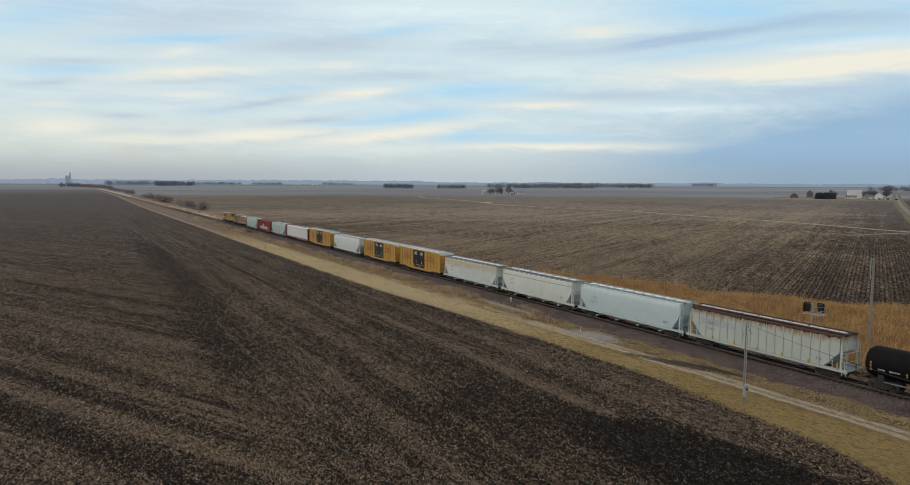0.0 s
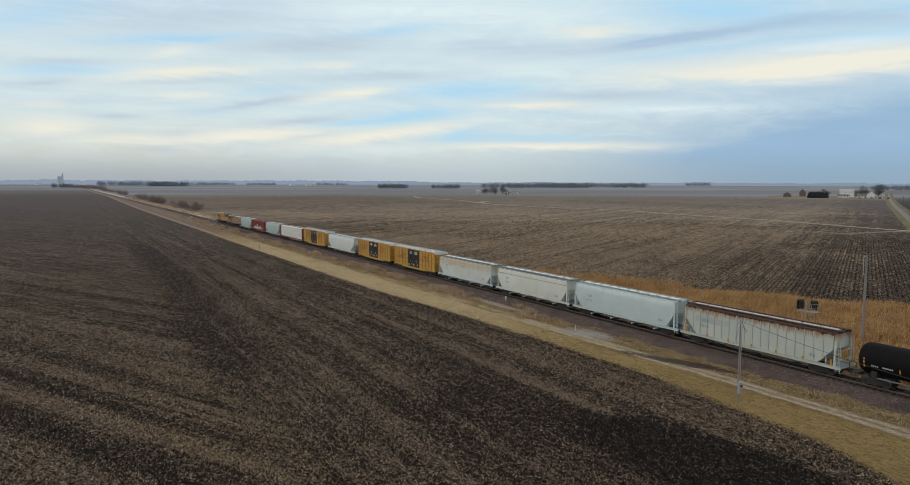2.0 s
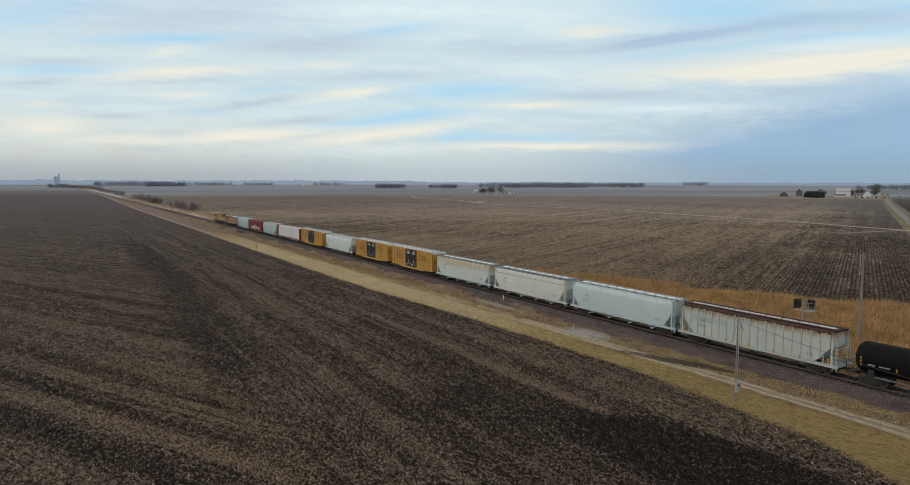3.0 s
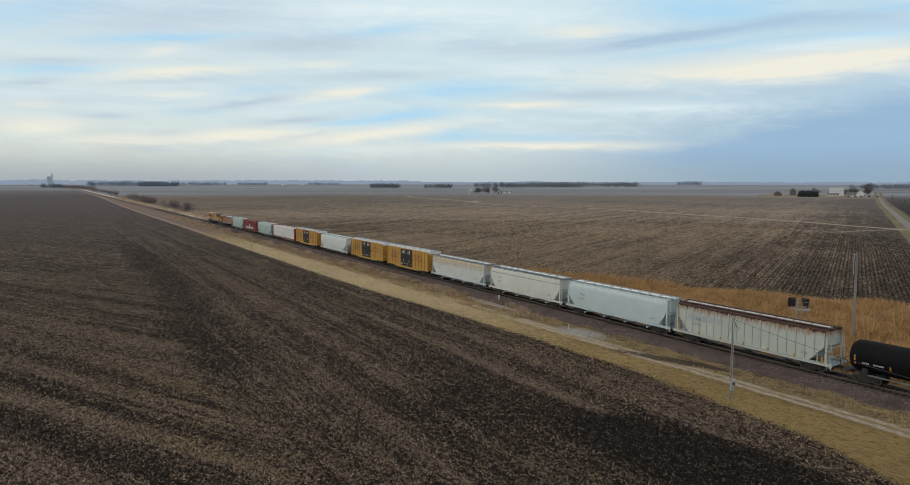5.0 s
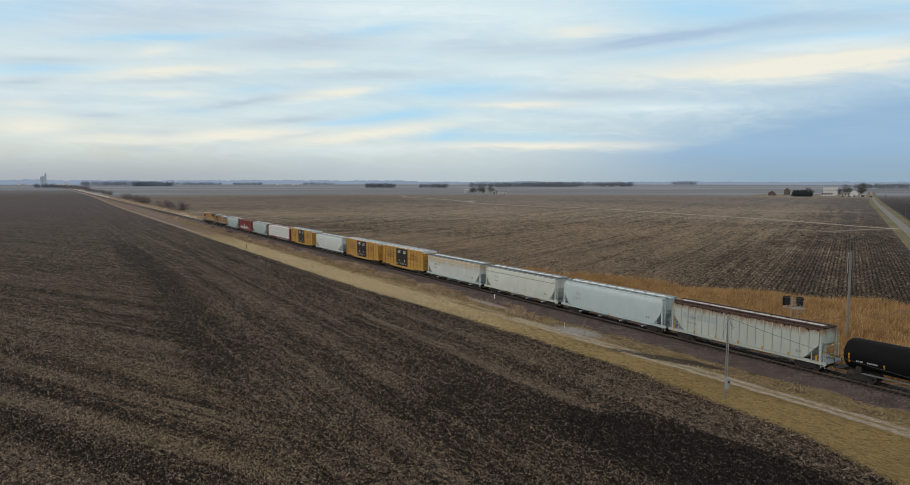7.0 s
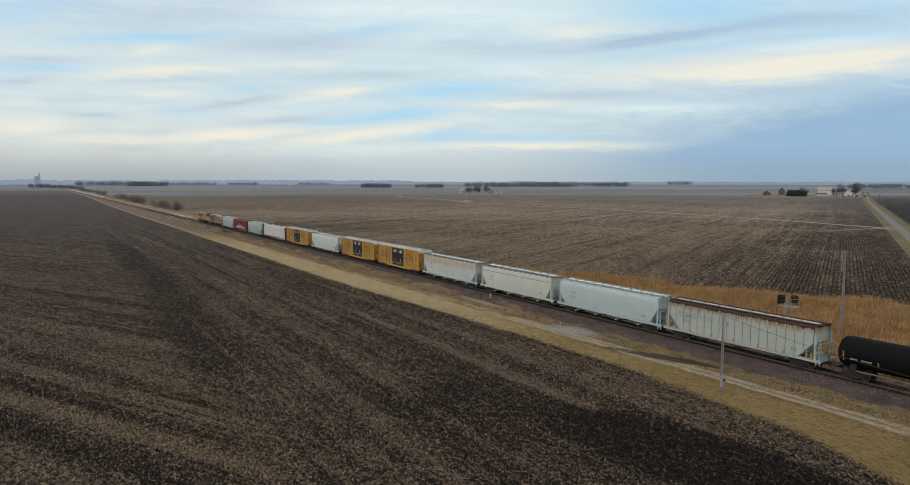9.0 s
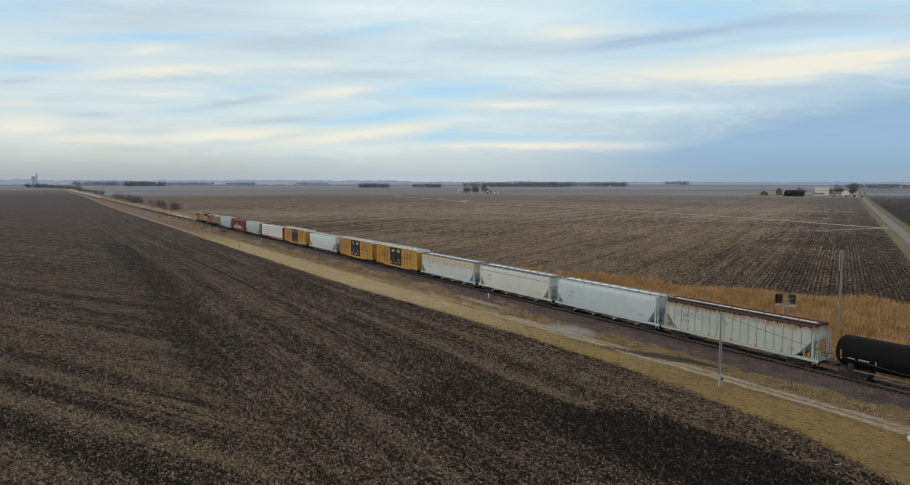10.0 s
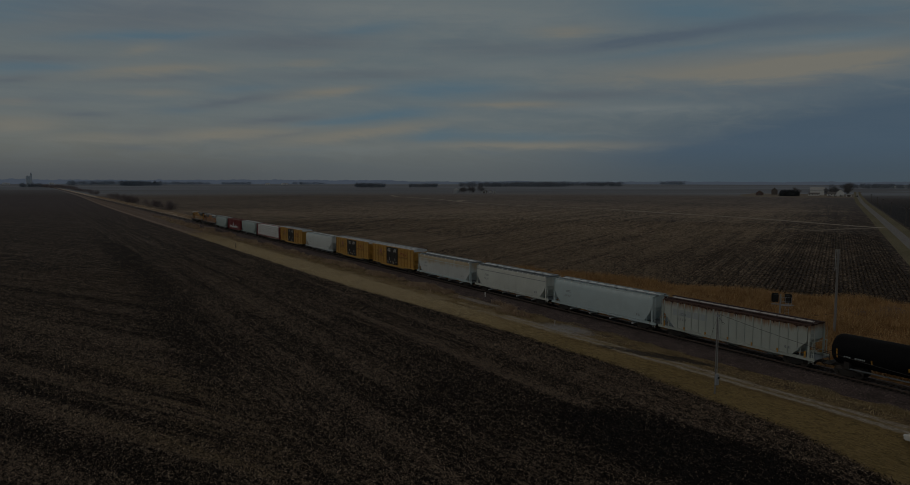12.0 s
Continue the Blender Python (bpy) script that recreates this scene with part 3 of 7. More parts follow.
def gravel(name, a, b, c, size=9.0, depth=0.05):
    m, n = material(name, 0.92)
    col = n.cells(n.place, size, "F1", True)
    r, g, bb = n.xyz(col)
    base = n.mix(r, a, b)
    base = n.mix(n.step(g, 0.75, 0.95), base, c)
    base = n.mix(n.step(n.noise(n.place, 0.5, 4, 0.6), 0.45, 0.7, 0.0, 0.45), base, tuple(v * 0.6 for v in a))
    n.put(n.bsdf.inputs["Base Color"], base)
    bump(n, n.cells(n.place, size), depth, 1.0)
    return m


def turf(name, a, b, c, d=0.02):
    """Dry grass seen from afar: tussocks, bare spots and bleached flecks."""
    m, n = material(name, 0.95)
    r1, r2, r3 = n.xyz(n.cells(n.place, 2.2, "F1", True))
    big = n.noise(n.place, d, 4, 0.6)
    fine = n.noise(n.place, 1.1, 5, 0.8)
    base = n.mix(n.step(big, 0.35, 0.65), a, b)
    base = n.mix(n.math("MULTIPLY", r1, 0.55), base, c)
    base = n.mix(n.step(fine, 0.38, 0.50, 0.6, 0.0), base, tuple(v * 0.45 for v in a))
    n.put(n.bsdf.inputs["Base Color"], base)
    n.put(n.bsdf.inputs["Specular IOR Level"], 0.15)
    bump(n, fine, 0.12, 0.8)
    return m


GROUND = ground_material()
CLODS = clod_material()
STUBS = stub_material()
BALLAST = gravel("ballast_stone", (0.030, 0.0215, 0.0210), (0.128, 0.091, 0.087), (0.235, 0.182, 0.172), 12.0)
ASPHALT = gravel("worn_seal", (0.17, 0.165, 0.16), (0.22, 0.215, 0.21), (0.27, 0.265, 0.26), 14.0, 0.01)


# ---------------------------------------------------------------- building helpers
def link(name, bm, mat, parent=None, label=""):
    me = bpy.data.meshes.new(name)
    bm.normal_update()
    bm.to_mesh(me)
    bm.free()
    me.materials.append(mat)
    ob = new(name, me)
    if parent is not None:
        ob.parent = parent
    if label:
        ob["label"] = label
    return ob


def part(name, bm, mat, parent, label=""):
    ob = link(name, bm, mat, parent, label)
    if name in ("lettering", "sprayed_paint", "data_plate"):      # too small to pick apart
        ob["kind"] = "stuff"
    return ob


def sheet(bm, corners):
    bm.faces.new([bm.verts.new(c) for c in corners])


def box(bm, x0, x1, y0, y1, z0, z1):
    v = [bm.verts.new((x, y, z)) for x in (x0, x1) for y in (y0, y1) for z in (z0, z1)]
    for f in ((0, 1, 3, 2), (4, 6, 7, 5), (0, 4, 5, 1), (2, 3, 7, 6), (0, 2, 6, 4), (1, 5, 7, 3)):
        bm.faces.new([v[i] for i in f])
    return v


def extrude_y(bm, profile, ys, caps=True):
    """A closed outline of (x, z) carried along the y stations; ys may hold (y, scale_x, lift, scale_z)."""
    rings = []
    for s in ys:
        rings.append([bm.verts.new((x, s, z)) for x, z in profile])
    k = len(profile)
    for a, b in zip(rings, rings[1:]):
        for i in range(k):
            bm.faces.new((a[i], a[(i + 1) % k], b[(i + 1) % k], b[i]))
    if caps:
        bm.faces.new(rings[0][::-1])
        bm.faces.new(rings[-1])
    return rings


def tube(bm, a, b, r, n=8, r2=None):
    a, b = Vector(a), Vector(b)
    q = (b - a).to_track_quat("Z", "Y").to_matrix()
    r2 = r if r2 is None else r2
    lo = [bm.verts.new(a + q @ Vector((r * math.cos(6.28318 * i / n), r * math.sin(6.28318 * i / n), 0))) for i in range(n)]
    hi = [bm.verts.new(b + q @ Vector((r2 * math.cos(6.28318 * i / n), r2 * math.sin(6.28318 * i / n), 0))) for i in range(n)]
    for i in range(n):
        bm.faces.new((lo[i], lo[(i + 1) % n], hi[(i + 1) % n], hi[i]))
    bm.faces.new(lo[::-1])
    bm.faces.new(hi)


def ribbon(bm, pts, width, z):
    left, right = [], []
    for i, p in enumerate(pts):
        a, b = Vector(pts[max(i - 1, 0)]), Vector(pts[min(i + 1, len(pts) - 1)])
        d = (b - a).normalized()
        s = Vector((-d.y, d.x)) * width / 2
        left.append(bm.verts.new((p[0] + s.x, p[1] + s.y, z)))
        right.append(bm.verts.new((p[0] - s.x, p[1] - s.y, z)))
    for i in range(len(pts) - 1):
        bm.faces.new((right[i], right[i + 1], left[i + 1], left[i]))


RAIL = 0.9                     # height of the rail heads over the fields

# ---------------------------------------------------------------- ground
bm = bmesh.new()
sheet(bm, ((-4900, -4900, 0), (4900, -4900, 0), (4900, 4900, 0), (-4900, 4900, 0)))
tagged(link("ground", bm, GROUND), "flat harvested farmland with dark soil and stubble", "field", kind="structure")
bm = bmesh.new()
prof = [(-4.1, 0.01), (-3.2, 0.25), (-2.0, 0.64), (-1.55, 0.67), (1.55, 0.67), (2.0, 0.64), (3.2, 0.25), (4.1, 0.01)]
rings = extrude_y(bm, prof, [-400, 0, 40, 80, 120, 200, 320, 420, 900, 2400])
for r in rings[7:]:                  # grass has crept up the bed beyond the signal block
    for v in r:
        v.co.x *= 0.52
tagged(link("ballast_bed", bm, BALLAST), "raised bed of purplish crushed stone under the track", "ballast", kind="structure")

# ---------------------------------------------------------------- paints of the train
def stained(name, colour, stain, top, bottom, amount=0.8, rough=0.55, drip=2.6):
    """Paint with rust or spilt load running down from a height."""
    m, n = material(name, rough)
    p = n.place
    x, y, z = n.xyz(p)
    run = n.noise(n.scaled(p, drip, drip, 0.10), 1.0, 5, 0.7)
    big = n.noise(p, 0.35, 3, 0.6)
    reach = n.step(z, bottom, top)
    f = n.math("MULTIPLY", n.step(n.math("MULTIPLY_ADD", reach, 0.55, n.math("MULTIPLY_ADD", big, 0.35, n.math("MULTIPLY", run, 0.65))), 0.72, 1.05), amount)
    base = n.mix(n.step(big, 0.35, 0.7), tuple(c * 0.88 for c in colour), colour)
    base = n.mix(n.step(n.noise(n.scaled(p, 1.6, 1.6, 0.2), 1.0, 4, 0.6), 0.5, 0.8, 0.0, 0.25), base, tuple(c * 0.55 for c in colour))
    base = n.mix(f, base, stain)
    n.put(n.bsdf.inputs["Base Color"], base)
    bump(n, n.noise(p, 3.0, 3, 0.5), 0.006, 0.5)
    return m


YELLOW = paint("boxcar_yellow", (0.55, 0.315, 0.066), 0.5, 0.30, (0.22, 0.11, 0.03))
LOCO_YELLOW = paint("locomotive_yellow", (0.42, 0.225, 0.045), 0.5, 0.85, (0.16, 0.09, 0.045))
LOCO_FADED = paint("locomotive_faded_orange", (0.37, 0.19, 0.08), 0.6, 0.6, (0.20, 0.12, 0.08))
LOCO_GREY = paint("locomotive_grey", (0.17, 0.17, 0.17), 0.5, 0.35)
DARK = paint("dark_cab", (0.035, 0.033, 0.03), 0.5, 0.3)
ROOF_WHITE = paint("galvanised_roof", (0.70, 0.72, 0.74), 0.45, 0.22, (0.35, 0.34, 0.33), 0.1)
ROOF_SEAM = paint("roof_seam", (0.26, 0.28, 0.31), 0.6, 0.3)
BLACK_DOOR = paint("door_black", (0.018, 0.018, 0.019), 0.45, 0.25, (0.07, 0.06, 0.05))
BOX_RED = paint("boxcar_red", (0.22, 0.028, 0.028), 0.6, 0.4, (0.09, 0.03, 0.025))
RED_ROOF = paint("dull_red_roof", (0.24, 0.12, 0.11), 0.6, 0.4)
BEAM_RED = paint("flatcar_red", (0.20, 0.022, 0.025), 0.6, 0.35, (0.07, 0.03, 0.025))
GREEN_GREY = paint("hopper_greenish_grey", (0.38, 0.47, 0.46), 0.5, 0.30, (0.24, 0.25, 0.23))
PALE_GREY = paint("hopper_pale_grey", (0.62, 0.67, 0.67), 0.45, 0.18, (0.34, 0.34, 0.32))
CREAM = stained("hopper_cream", (0.68, 0.715, 0.67), (0.36, 0.31, 0.23), 4.4, 2.6, 0.28, 0.5)
BLUE_GREY = paint("hopper_blue_grey", (0.53, 0.635, 0.66), 0.45, 0.2, (0.34, 0.35, 0.35))
TAN_STAIN = stained("hopper_white_tan_stained", (0.64, 0.67, 0.66), (0.47, 0.36, 0.20), 4.3, 1.9, 0.85, 0.5, 1.3)
RUSTY = stained("hopper_white_rust_stained", (0.53, 0.575, 0.535), (0.30, 0.155, 0.065), 4.7, 2.6, 0.9, 0.6, 3.4)
# dirtier boxcar yellow, darkened in the colour to stand for shade at the ribs
SHADED_YELLOW = paint("shaded_grimy_yellow", (0.40, 0.205, 0.035), 0.55, 0.45, (0.16, 0.085, 0.03))
RUST = stained("rusted_roof", (0.070, 0.026, 0.017), (0.035, 0.016, 0.012), 4.8, 3.8, 0.6, 0.8)
BEIGE = paint("hopper_beige", (0.58, 0.57, 0.50), 0.5, 0.25, (0.28, 0.25, 0.2))
PANEL_GREY = paint("painted_over_grey", (0.42, 0.47, 0.49), 0.6, 0.2, (0.3, 0.3, 0.28))
HATCH = paint("hatch_light_grey", (0.74, 0.77, 0.78), 0.4, 0.15, (0.4, 0.4, 0.4))
GRATE = paint("steel_grating", (0.24, 0.27, 0.29), 0.5, 0.3, metal=0.3)
ROOF_HATCH = paint("stained_hatch_grey", (0.50, 0.47, 0.46), 0.6, 0.5, (0.20, 0.11, 0.08))
TANK_BLACK = paint("tank_black", (0.005, 0.0055, 0.007), 0.75, 0.15, (0.04, 0.036, 0.032), streaks=0.7)
TANK_BLACK.node_tree.nodes["Principled BSDF"].inputs["Specular IOR Level"].default_value = 0.15
TANK_SLATE = paint("tank_faded_black", (0.033, 0.040, 0.049), 0.45, 0.30, (0.075, 0.072, 0.07), streaks=0.6)
UNDER = paint("underframe_grime", (0.028, 0.025, 0.023), 0.8, 0.5, (0.085, 0.062, 0.045))
STEEL = paint("wheel_steel", (0.10, 0.085, 0.075), 0.55, 0.4, (0.05, 0.035, 0.03), 0.6)
RUST_RAIL = paint("rusty_handrail", (0.22, 0.085, 0.04), 0.7, 0.4)
ROOF_GREY = paint("pale_cab_roof", (0.46, 0.48, 0.49), 0.5, 0.3)
INK = paint("dark_lettering", (0.26, 0.15, 0.045), 0.6, 0.1)
FADED_INK = paint("faded_grey_lettering", (0.24, 0.26, 0.28), 0.6, 0.1)
WHITE_MARK = paint("white_lettering", (0.72, 0.72, 0.70), 0.6, 0.15)
RED_MARK = paint("red_marking", (0.34, 0.095, 0.034), 0.55, 0.1)
MAGENTA_MARK = paint("faded_red_marking", (0.46, 0.135, 0.080), 0.55, 0.1)
BLUE_MARK = paint("blue_marking", (0.17, 0.16, 0.28), 0.55, 0.1)
ORANGE_MARK = paint("reflective_yellow", (0.52, 0.27, 0.035), 0.45, 0.25)
SILVER_PAINT = paint("sprayed_silver_paint", (0.52, 0.53, 0.54), 0.45, 0.1)
TEAL_PAINT = paint("sprayed_teal_paint", (0.10, 0.30, 0.36), 0.5, 0.1)
WRAP = paint("white_wrap", (0.78, 0.80, 0.80), 0.35, 0.10, (0.5, 0.5, 0.5))
CAB_GLASS = paint("dark_glass", (0.02, 0.022, 0.025), 0.12, 0.05)


def holder(name, y, label, category, group=""):
    ob = new(name)
    ob.location = (0, y, RAIL)
    ob.empty_display_size = 0.5
    return tagged(ob, label, category, group)


def shared(name, mesh, parent, at=(0, 0, 0), turn=0.0, label=""):
    ob = new(name, mesh)
    ob.parent = parent
    ob.location = at
    ob.rotation_euler = (0, 0, turn)
    if label:
        ob["label"] = label
    return ob


def mesh_of(name, bm, mat):
    me = bpy.data.meshes.new(name)
    bm.normal_update()
    bm.to_mesh(me)
    bm.free()
    me.materials.append(mat)
    return me


def bars(bm, x, y0, y1, z0, z1, rows, cols=1, gap=0.3, rng=None, thick=0.012):
    """Plain bars in place of lettering, on a side at x (x < 0 faces the field track)."""
    out = -thick if x < 0 else thick
    h = (z1 - z0) / (rows + gap * (rows - 1))
    w = (y1 - y0) / (cols + gap * (cols - 1))
    for r in range(rows):
        for c in range(cols):
            a = y0 + c * w * (1 + gap)
            b = a + w * (1 if rng is None else rng.uniform(0.55, 1.0))
            z = z0 + r * h * (1 + gap)
            xs = sorted((x, x + out))
            box(bm, xs[0], xs[1], a, b, z, z + h)


# ---------------------------------------------------------------- running gear, made once
def wheel_mesh():
    bm = bmesh.new()
    k = 20
    prof = [(0.07, 0.10), (0.46, 0.07), (0.46, -0.05), (0.49, -0.06), (0.49, -0.09), (0.40, -0.09), (0.36, -0.04), (0.14, -0.03), (0.12, -0.10), (0.07, -0.10)]
    rings = []
    for r, x in prof:
        rings.append([bm.verts.new((-x, r * math.cos(6.28318 * i / k), r * math.sin(6.28318 * i / k))) for i in range(k)])
    for a, b in zip(rings, rings[1:]):
        for i in range(k):
            bm.faces.new((a[i], b[i], b[(i + 1) % k], a[(i + 1) % k]))
    bm.faces.new(rings[0])
    bm.faces.new(rings[-1][::-1])
    return mesh_of("wheel", bm, STEEL)


def axle_mesh():
    bm = bmesh.new()
    tube(bm, (-1.0, 0, 0), (1.0, 0, 0), 0.08, 8)
    return mesh_of("axle", bm, STEEL)


def truck_mesh(base, name):
    """Cast side frames, bolster and spring nests of one truck; base holds the axle places."""
    bm = bmesh.new()
    half = max(base)
    for s in (-1, 1):
        x = s * 1.0
        out = [(-half - 0.28, 0.40), (-half - 0.28, 0.62), (-half * 0.35, 0.78), (half * 0.35, 0.78), (half + 0.28, 0.62), (half + 0.28, 0.40),
               (half - 0.15, 0.40), (half * 0.45, 0.16), (-half * 0.45, 0.16), (-half + 0.15, 0.40)]
        a = [bm.verts.new((x - 0.09, y, z)) for y, z in out]
        b = [bm.verts.new((x + 0.09, y, z)) for y, z in out]
        bm.faces.new(a)
        bm.faces.new(b[::-1])
        for i in range(len(out)):
            j = (i + 1) % len(out)
            bm.faces.new((a[i], b[i], b[j], a[j]))
        for y in base:
            tube(bm, (x - s * 0.02, y, 0.46), (x + s * 0.17, y, 0.46), 0.14, 8)
        for k in (-0.16, 0.0, 0.16):
            tube(bm, (x, k, 0.22), (x, k, 0.56), 0.07, 6)
    box(bm, -0.98, 0.98, -0.22, 0.22, 0.45, 0.78)
    box(bm, -0.3, 0.3, -0.3, 0.3, 0.78, 0.92)
    for y in base:
        box(bm, -0.95, 0.95, y - 0.62 if y > 0 else y + 0.55, y - 0.55 if y > 0 else y + 0.62, 0.30, 0.42)
    return mesh_of(name, bm, UNDER)


WHEEL, AXLE = wheel_mesh(), axle_mesh()
TRUCK = truck_mesh((-0.89, 0.89), "truck")
LOCO_TRUCK = truck_mesh((-2.05, 0.0, 2.05), "locomotive_truck")


def coupler_mesh():
    bm = bmesh.new()
    box(bm, -0.11, 0.11, 0.0, 0.62, 0.70, 0.92)
    box(bm, -0.17, 0.17, 0.55, 0.85, 0.66, 0.97)
    box(bm, -0.24, -0.12, 0.72, 0.98, 0.68, 0.95)
    tube(bm, (0.32, 0.1, 0.85), (0.40, 0.75, 0.45), 0.035, 6)
    return mesh_of("coupler", bm, UNDER)


COUPLER = coupler_mesh()


def running_gear(thing, half, inset, base=(-0.89, 0.89), mesh=None):
    for s in (-1, 1):
        tr = shared("truck", mesh or TRUCK, thing, (0, s * (half - inset), 0))
        for y in base:
            for side in (-1, 1):
                shared("wheel", WHEEL, tr, (side * 0.79, y, 0.47), 0.0 if side < 0 else math.pi)
            shared("axle", AXLE, tr, (0, y, 0.47))
        shared("coupler", COUPLER, thing, (0, s * (half - 0.15), 0), 0.0 if s > 0 else math.pi)


def ladder(thing, mat, x, y, z0, z1, width=0.42, along="y"):
    bm = bmesh.new()
    for s in (-0.5, 0.5):
        a = (x, y + s * width, z0) if along == "y" else (x + s * width, y, z0)
        tube(bm, a, (a[0], a[1], z1), 0.028, 5)
    k = int((z1 - z0) / 0.42)
    for i in range(k):
        z = z0 + 0.2 + i * 0.42
        if along == "y":
            tube(bm, (x, y - width / 2, z), (x, y + width / 2, z), 0.022, 5)
        else:
            tube(bm, (x - width / 2, y, z), (x + width / 2, y, z), 0.022, 5)
    return part("ladder", bm, mat, thing)


# ---------------------------------------------------------------- box cars
def boxcar(y_front, length, colour, roof, label, top=4.95, door_at=0.0, door=4.9, yellow=True, posts=15, seed=1):
    rng = random.Random(seed)
    L = length / 2
    car = holder("boxcar", y_front - L, label, "boxcar", "freight train")
    W = 1.50
    bm = bmesh.new()
    box(bm, -W, W, -L + 0.12, L - 0.12, 1.02, top)
    bmesh.ops.bevel(bm, geom=bm.edges[:], offset=0.03, segments=1, affect="EDGES")
    part("body", bm, colour, car)
    # side sill, deeper between the trucks
    for s in (-1, 1):
        bm = bmesh.new()
        out = [(-L, 0.98), (-L, 1.22), (L, 1.22), (L, 0.98), (L - 3.6, 0.98), (L - 4.3, 0.72), (-L + 4.3, 0.72), (-L + 3.6, 0.98)]
        a = [bm.verts.new((s * (W + 0.055), y, z)) for y, z in out]
        b = [bm.verts.new((s * (W - 0.05), y, z)) for y, z in out]
        bm.faces.new(a if s < 0 else a[::-1])
        bm.faces.new(b[::-1] if s < 0 else b)
        for i in range(len(out)):
            j = (i + 1) % len(out)
            bm.faces.new((a[i], b[i], b[j], a[j]))
        part("side_sill", bm, colour, car)
        bm = bmesh.new()
        box(bm, min(s * W, s * (W + 0.06)), max(s * W, s * (W + 0.06)), -L, L, top - 0.17, top)
        part("top_plate", bm, colour, car)
    # pressed side posts and thin horizontal beads
    bm = bmesh.new()
    for x0, x1 in ((-W - 0.085, -W + 0.01),):
        v = [bm.verts.new(c) for c in ((x1, -0.11, 1.22), (x0, -0.07, 1.22), (x0, 0.07, 1.22), (x1, 0.11, 1.22), (x1, -0.11, top - 0.17), (x0, -0.05, top - 0.17), (x0, 0.05, top - 0.17), (x1, 0.11, top - 0.17))]
        for f in ((0, 1, 5, 4), (1, 2, 6, 5), (2, 3, 7, 6)):
            bm.faces.new([v[i] for i in f])
    # yellow cars take the darkened rib paint, so the rib shade is painted on
    rib = SHADED_YELLOW if yellow else colour
    post = mesh_of("side_post", bm, rib)
    for i in range(posts):
        y = -L + 0.15 + (length - 0.3) * i / (posts - 1)
        if abs(y - door_at) > door / 2 + 0.12:
            shared("side_post", post, car, (0, y, 0))
            shared("side_post", post, car, (0, y, 0), math.pi)
    for z in ([1.95, 2.75, 3.55, 4.25] if yellow else []):
        for a, b in ((-L + 0.2, door_at - door / 2 - 0.05), (door_at + door / 2 + 0.05, L - 0.2)):
            bm = bmesh.new()
            for s in (-1, 1):
                box(bm, min(s * W, s * (W + 0.06)), max(s * W, s * (W + 0.06)), a, b, z - 0.04, z + 0.04)
            part("side_bead", bm, rib, car)
    # corrugated ends
    for s in (-1, 1):
        bm = bmesh.new()
        k = 14
        lo = 1.05
        for i in range(k):
            z0 = lo + (top - 0.1 - lo) * i / k
            h = (top - 0.1 - lo) / k
            y0, y1 = s * (L - 0.13), s * (L + 0.03)
            v = [bm.verts.new(c) for c in ((-W + 0.1, y0, z0), (W - 0.1, y0, z0), (-W + 0.16, y1, z0 + h * 0.35), (W - 0.16, y1, z0 + h * 0.35),
                                           (-W + 0.16, y1, z0 + h * 0.65), (W - 0.16, y1, z0 + h * 0.65), (-W + 0.1, y0, z0 + h), (W - 0.1, y0, z0 + h))]
            for f in ((0, 1, 3, 2), (2, 3, 5, 4), (4, 5, 7, 6), (0, 2, 4, 6), (1, 7, 5, 3)):
                bm.faces.new([v[i] for i in f] if s < 0 else [v[i] for i in f][::-1])
        part("end_wall", bm, colour, car)
        bm = bmesh.new()
        box(bm, -0.9, 0.9, min(s * (L + 0.05), s * (L + 0.3)), max(s * (L + 0.05), s * (L + 0.3)), 1.0, 1.05)
        part("crossover_platform", bm, UNDER, car)
    # pitched roof with raised seams
    bm = bmesh.new()
    extrude_y(bm, [(-W - 0.04, top), (-W - 0.04, top + 0.05), (0, top + 0.17), (W + 0.04, top + 0.05), (W + 0.04, top)], [-L, L])
    roof_ob = part("roof", bm, roof, car)
    bm = bmesh.new()
    extrude_y(bm, [(-W - 0.03, top + 0.045), (-W - 0.03, top + 0.10), (0, top + 0.225), (W + 0.03, top + 0.10), (W + 0.03, top + 0.045), (0, top + 0.16)], [-0.06, 0.06])
    seam = mesh_of("roof_seam", bm, ROOF_SEAM if yellow else roof)
    for i in range(17):
        shared("seam", seam, roof_ob, (0, -L + 0.1 + (length - 0.2) * i / 16, 0))
    if yellow:
        for s in (-1, 1):
            bm = bmesh.new()
            y0, y1 = sorted((s * L, s * (L + 0.05)))
            bm2 = [(-W - 0.03, top - 0.38), (-W - 0.03, top + 0.05), (0, top + 0.16), (W + 0.03, top + 0.05), (W + 0.03, top - 0.38)]
            extrude_y(bm, bm2, [y0 - 0.0, y1])
            part("end_cap", bm, roof, car, "white end cap under the roof")
    # plug doors with locking rods
    for s in (-1, 1):
        for k in (-1, 1):
            bm = bmesh.new()
            y0, y1 = sorted((door_at, door_at + k * door / 2))
            x0, x1 = sorted((s * W, s * (W + 0.10)))
            z1 = top - 0.2
            box(bm, x0, x1, y0 + 0.02, y1 - 0.02, 1.12, z1)
            d = part("door", bm, BLACK_DOOR if yellow else colour, car, "black double plug door" if yellow else "")
            x2, x3 = sorted((s * (W + 0.10), s * (W + 0.13)))
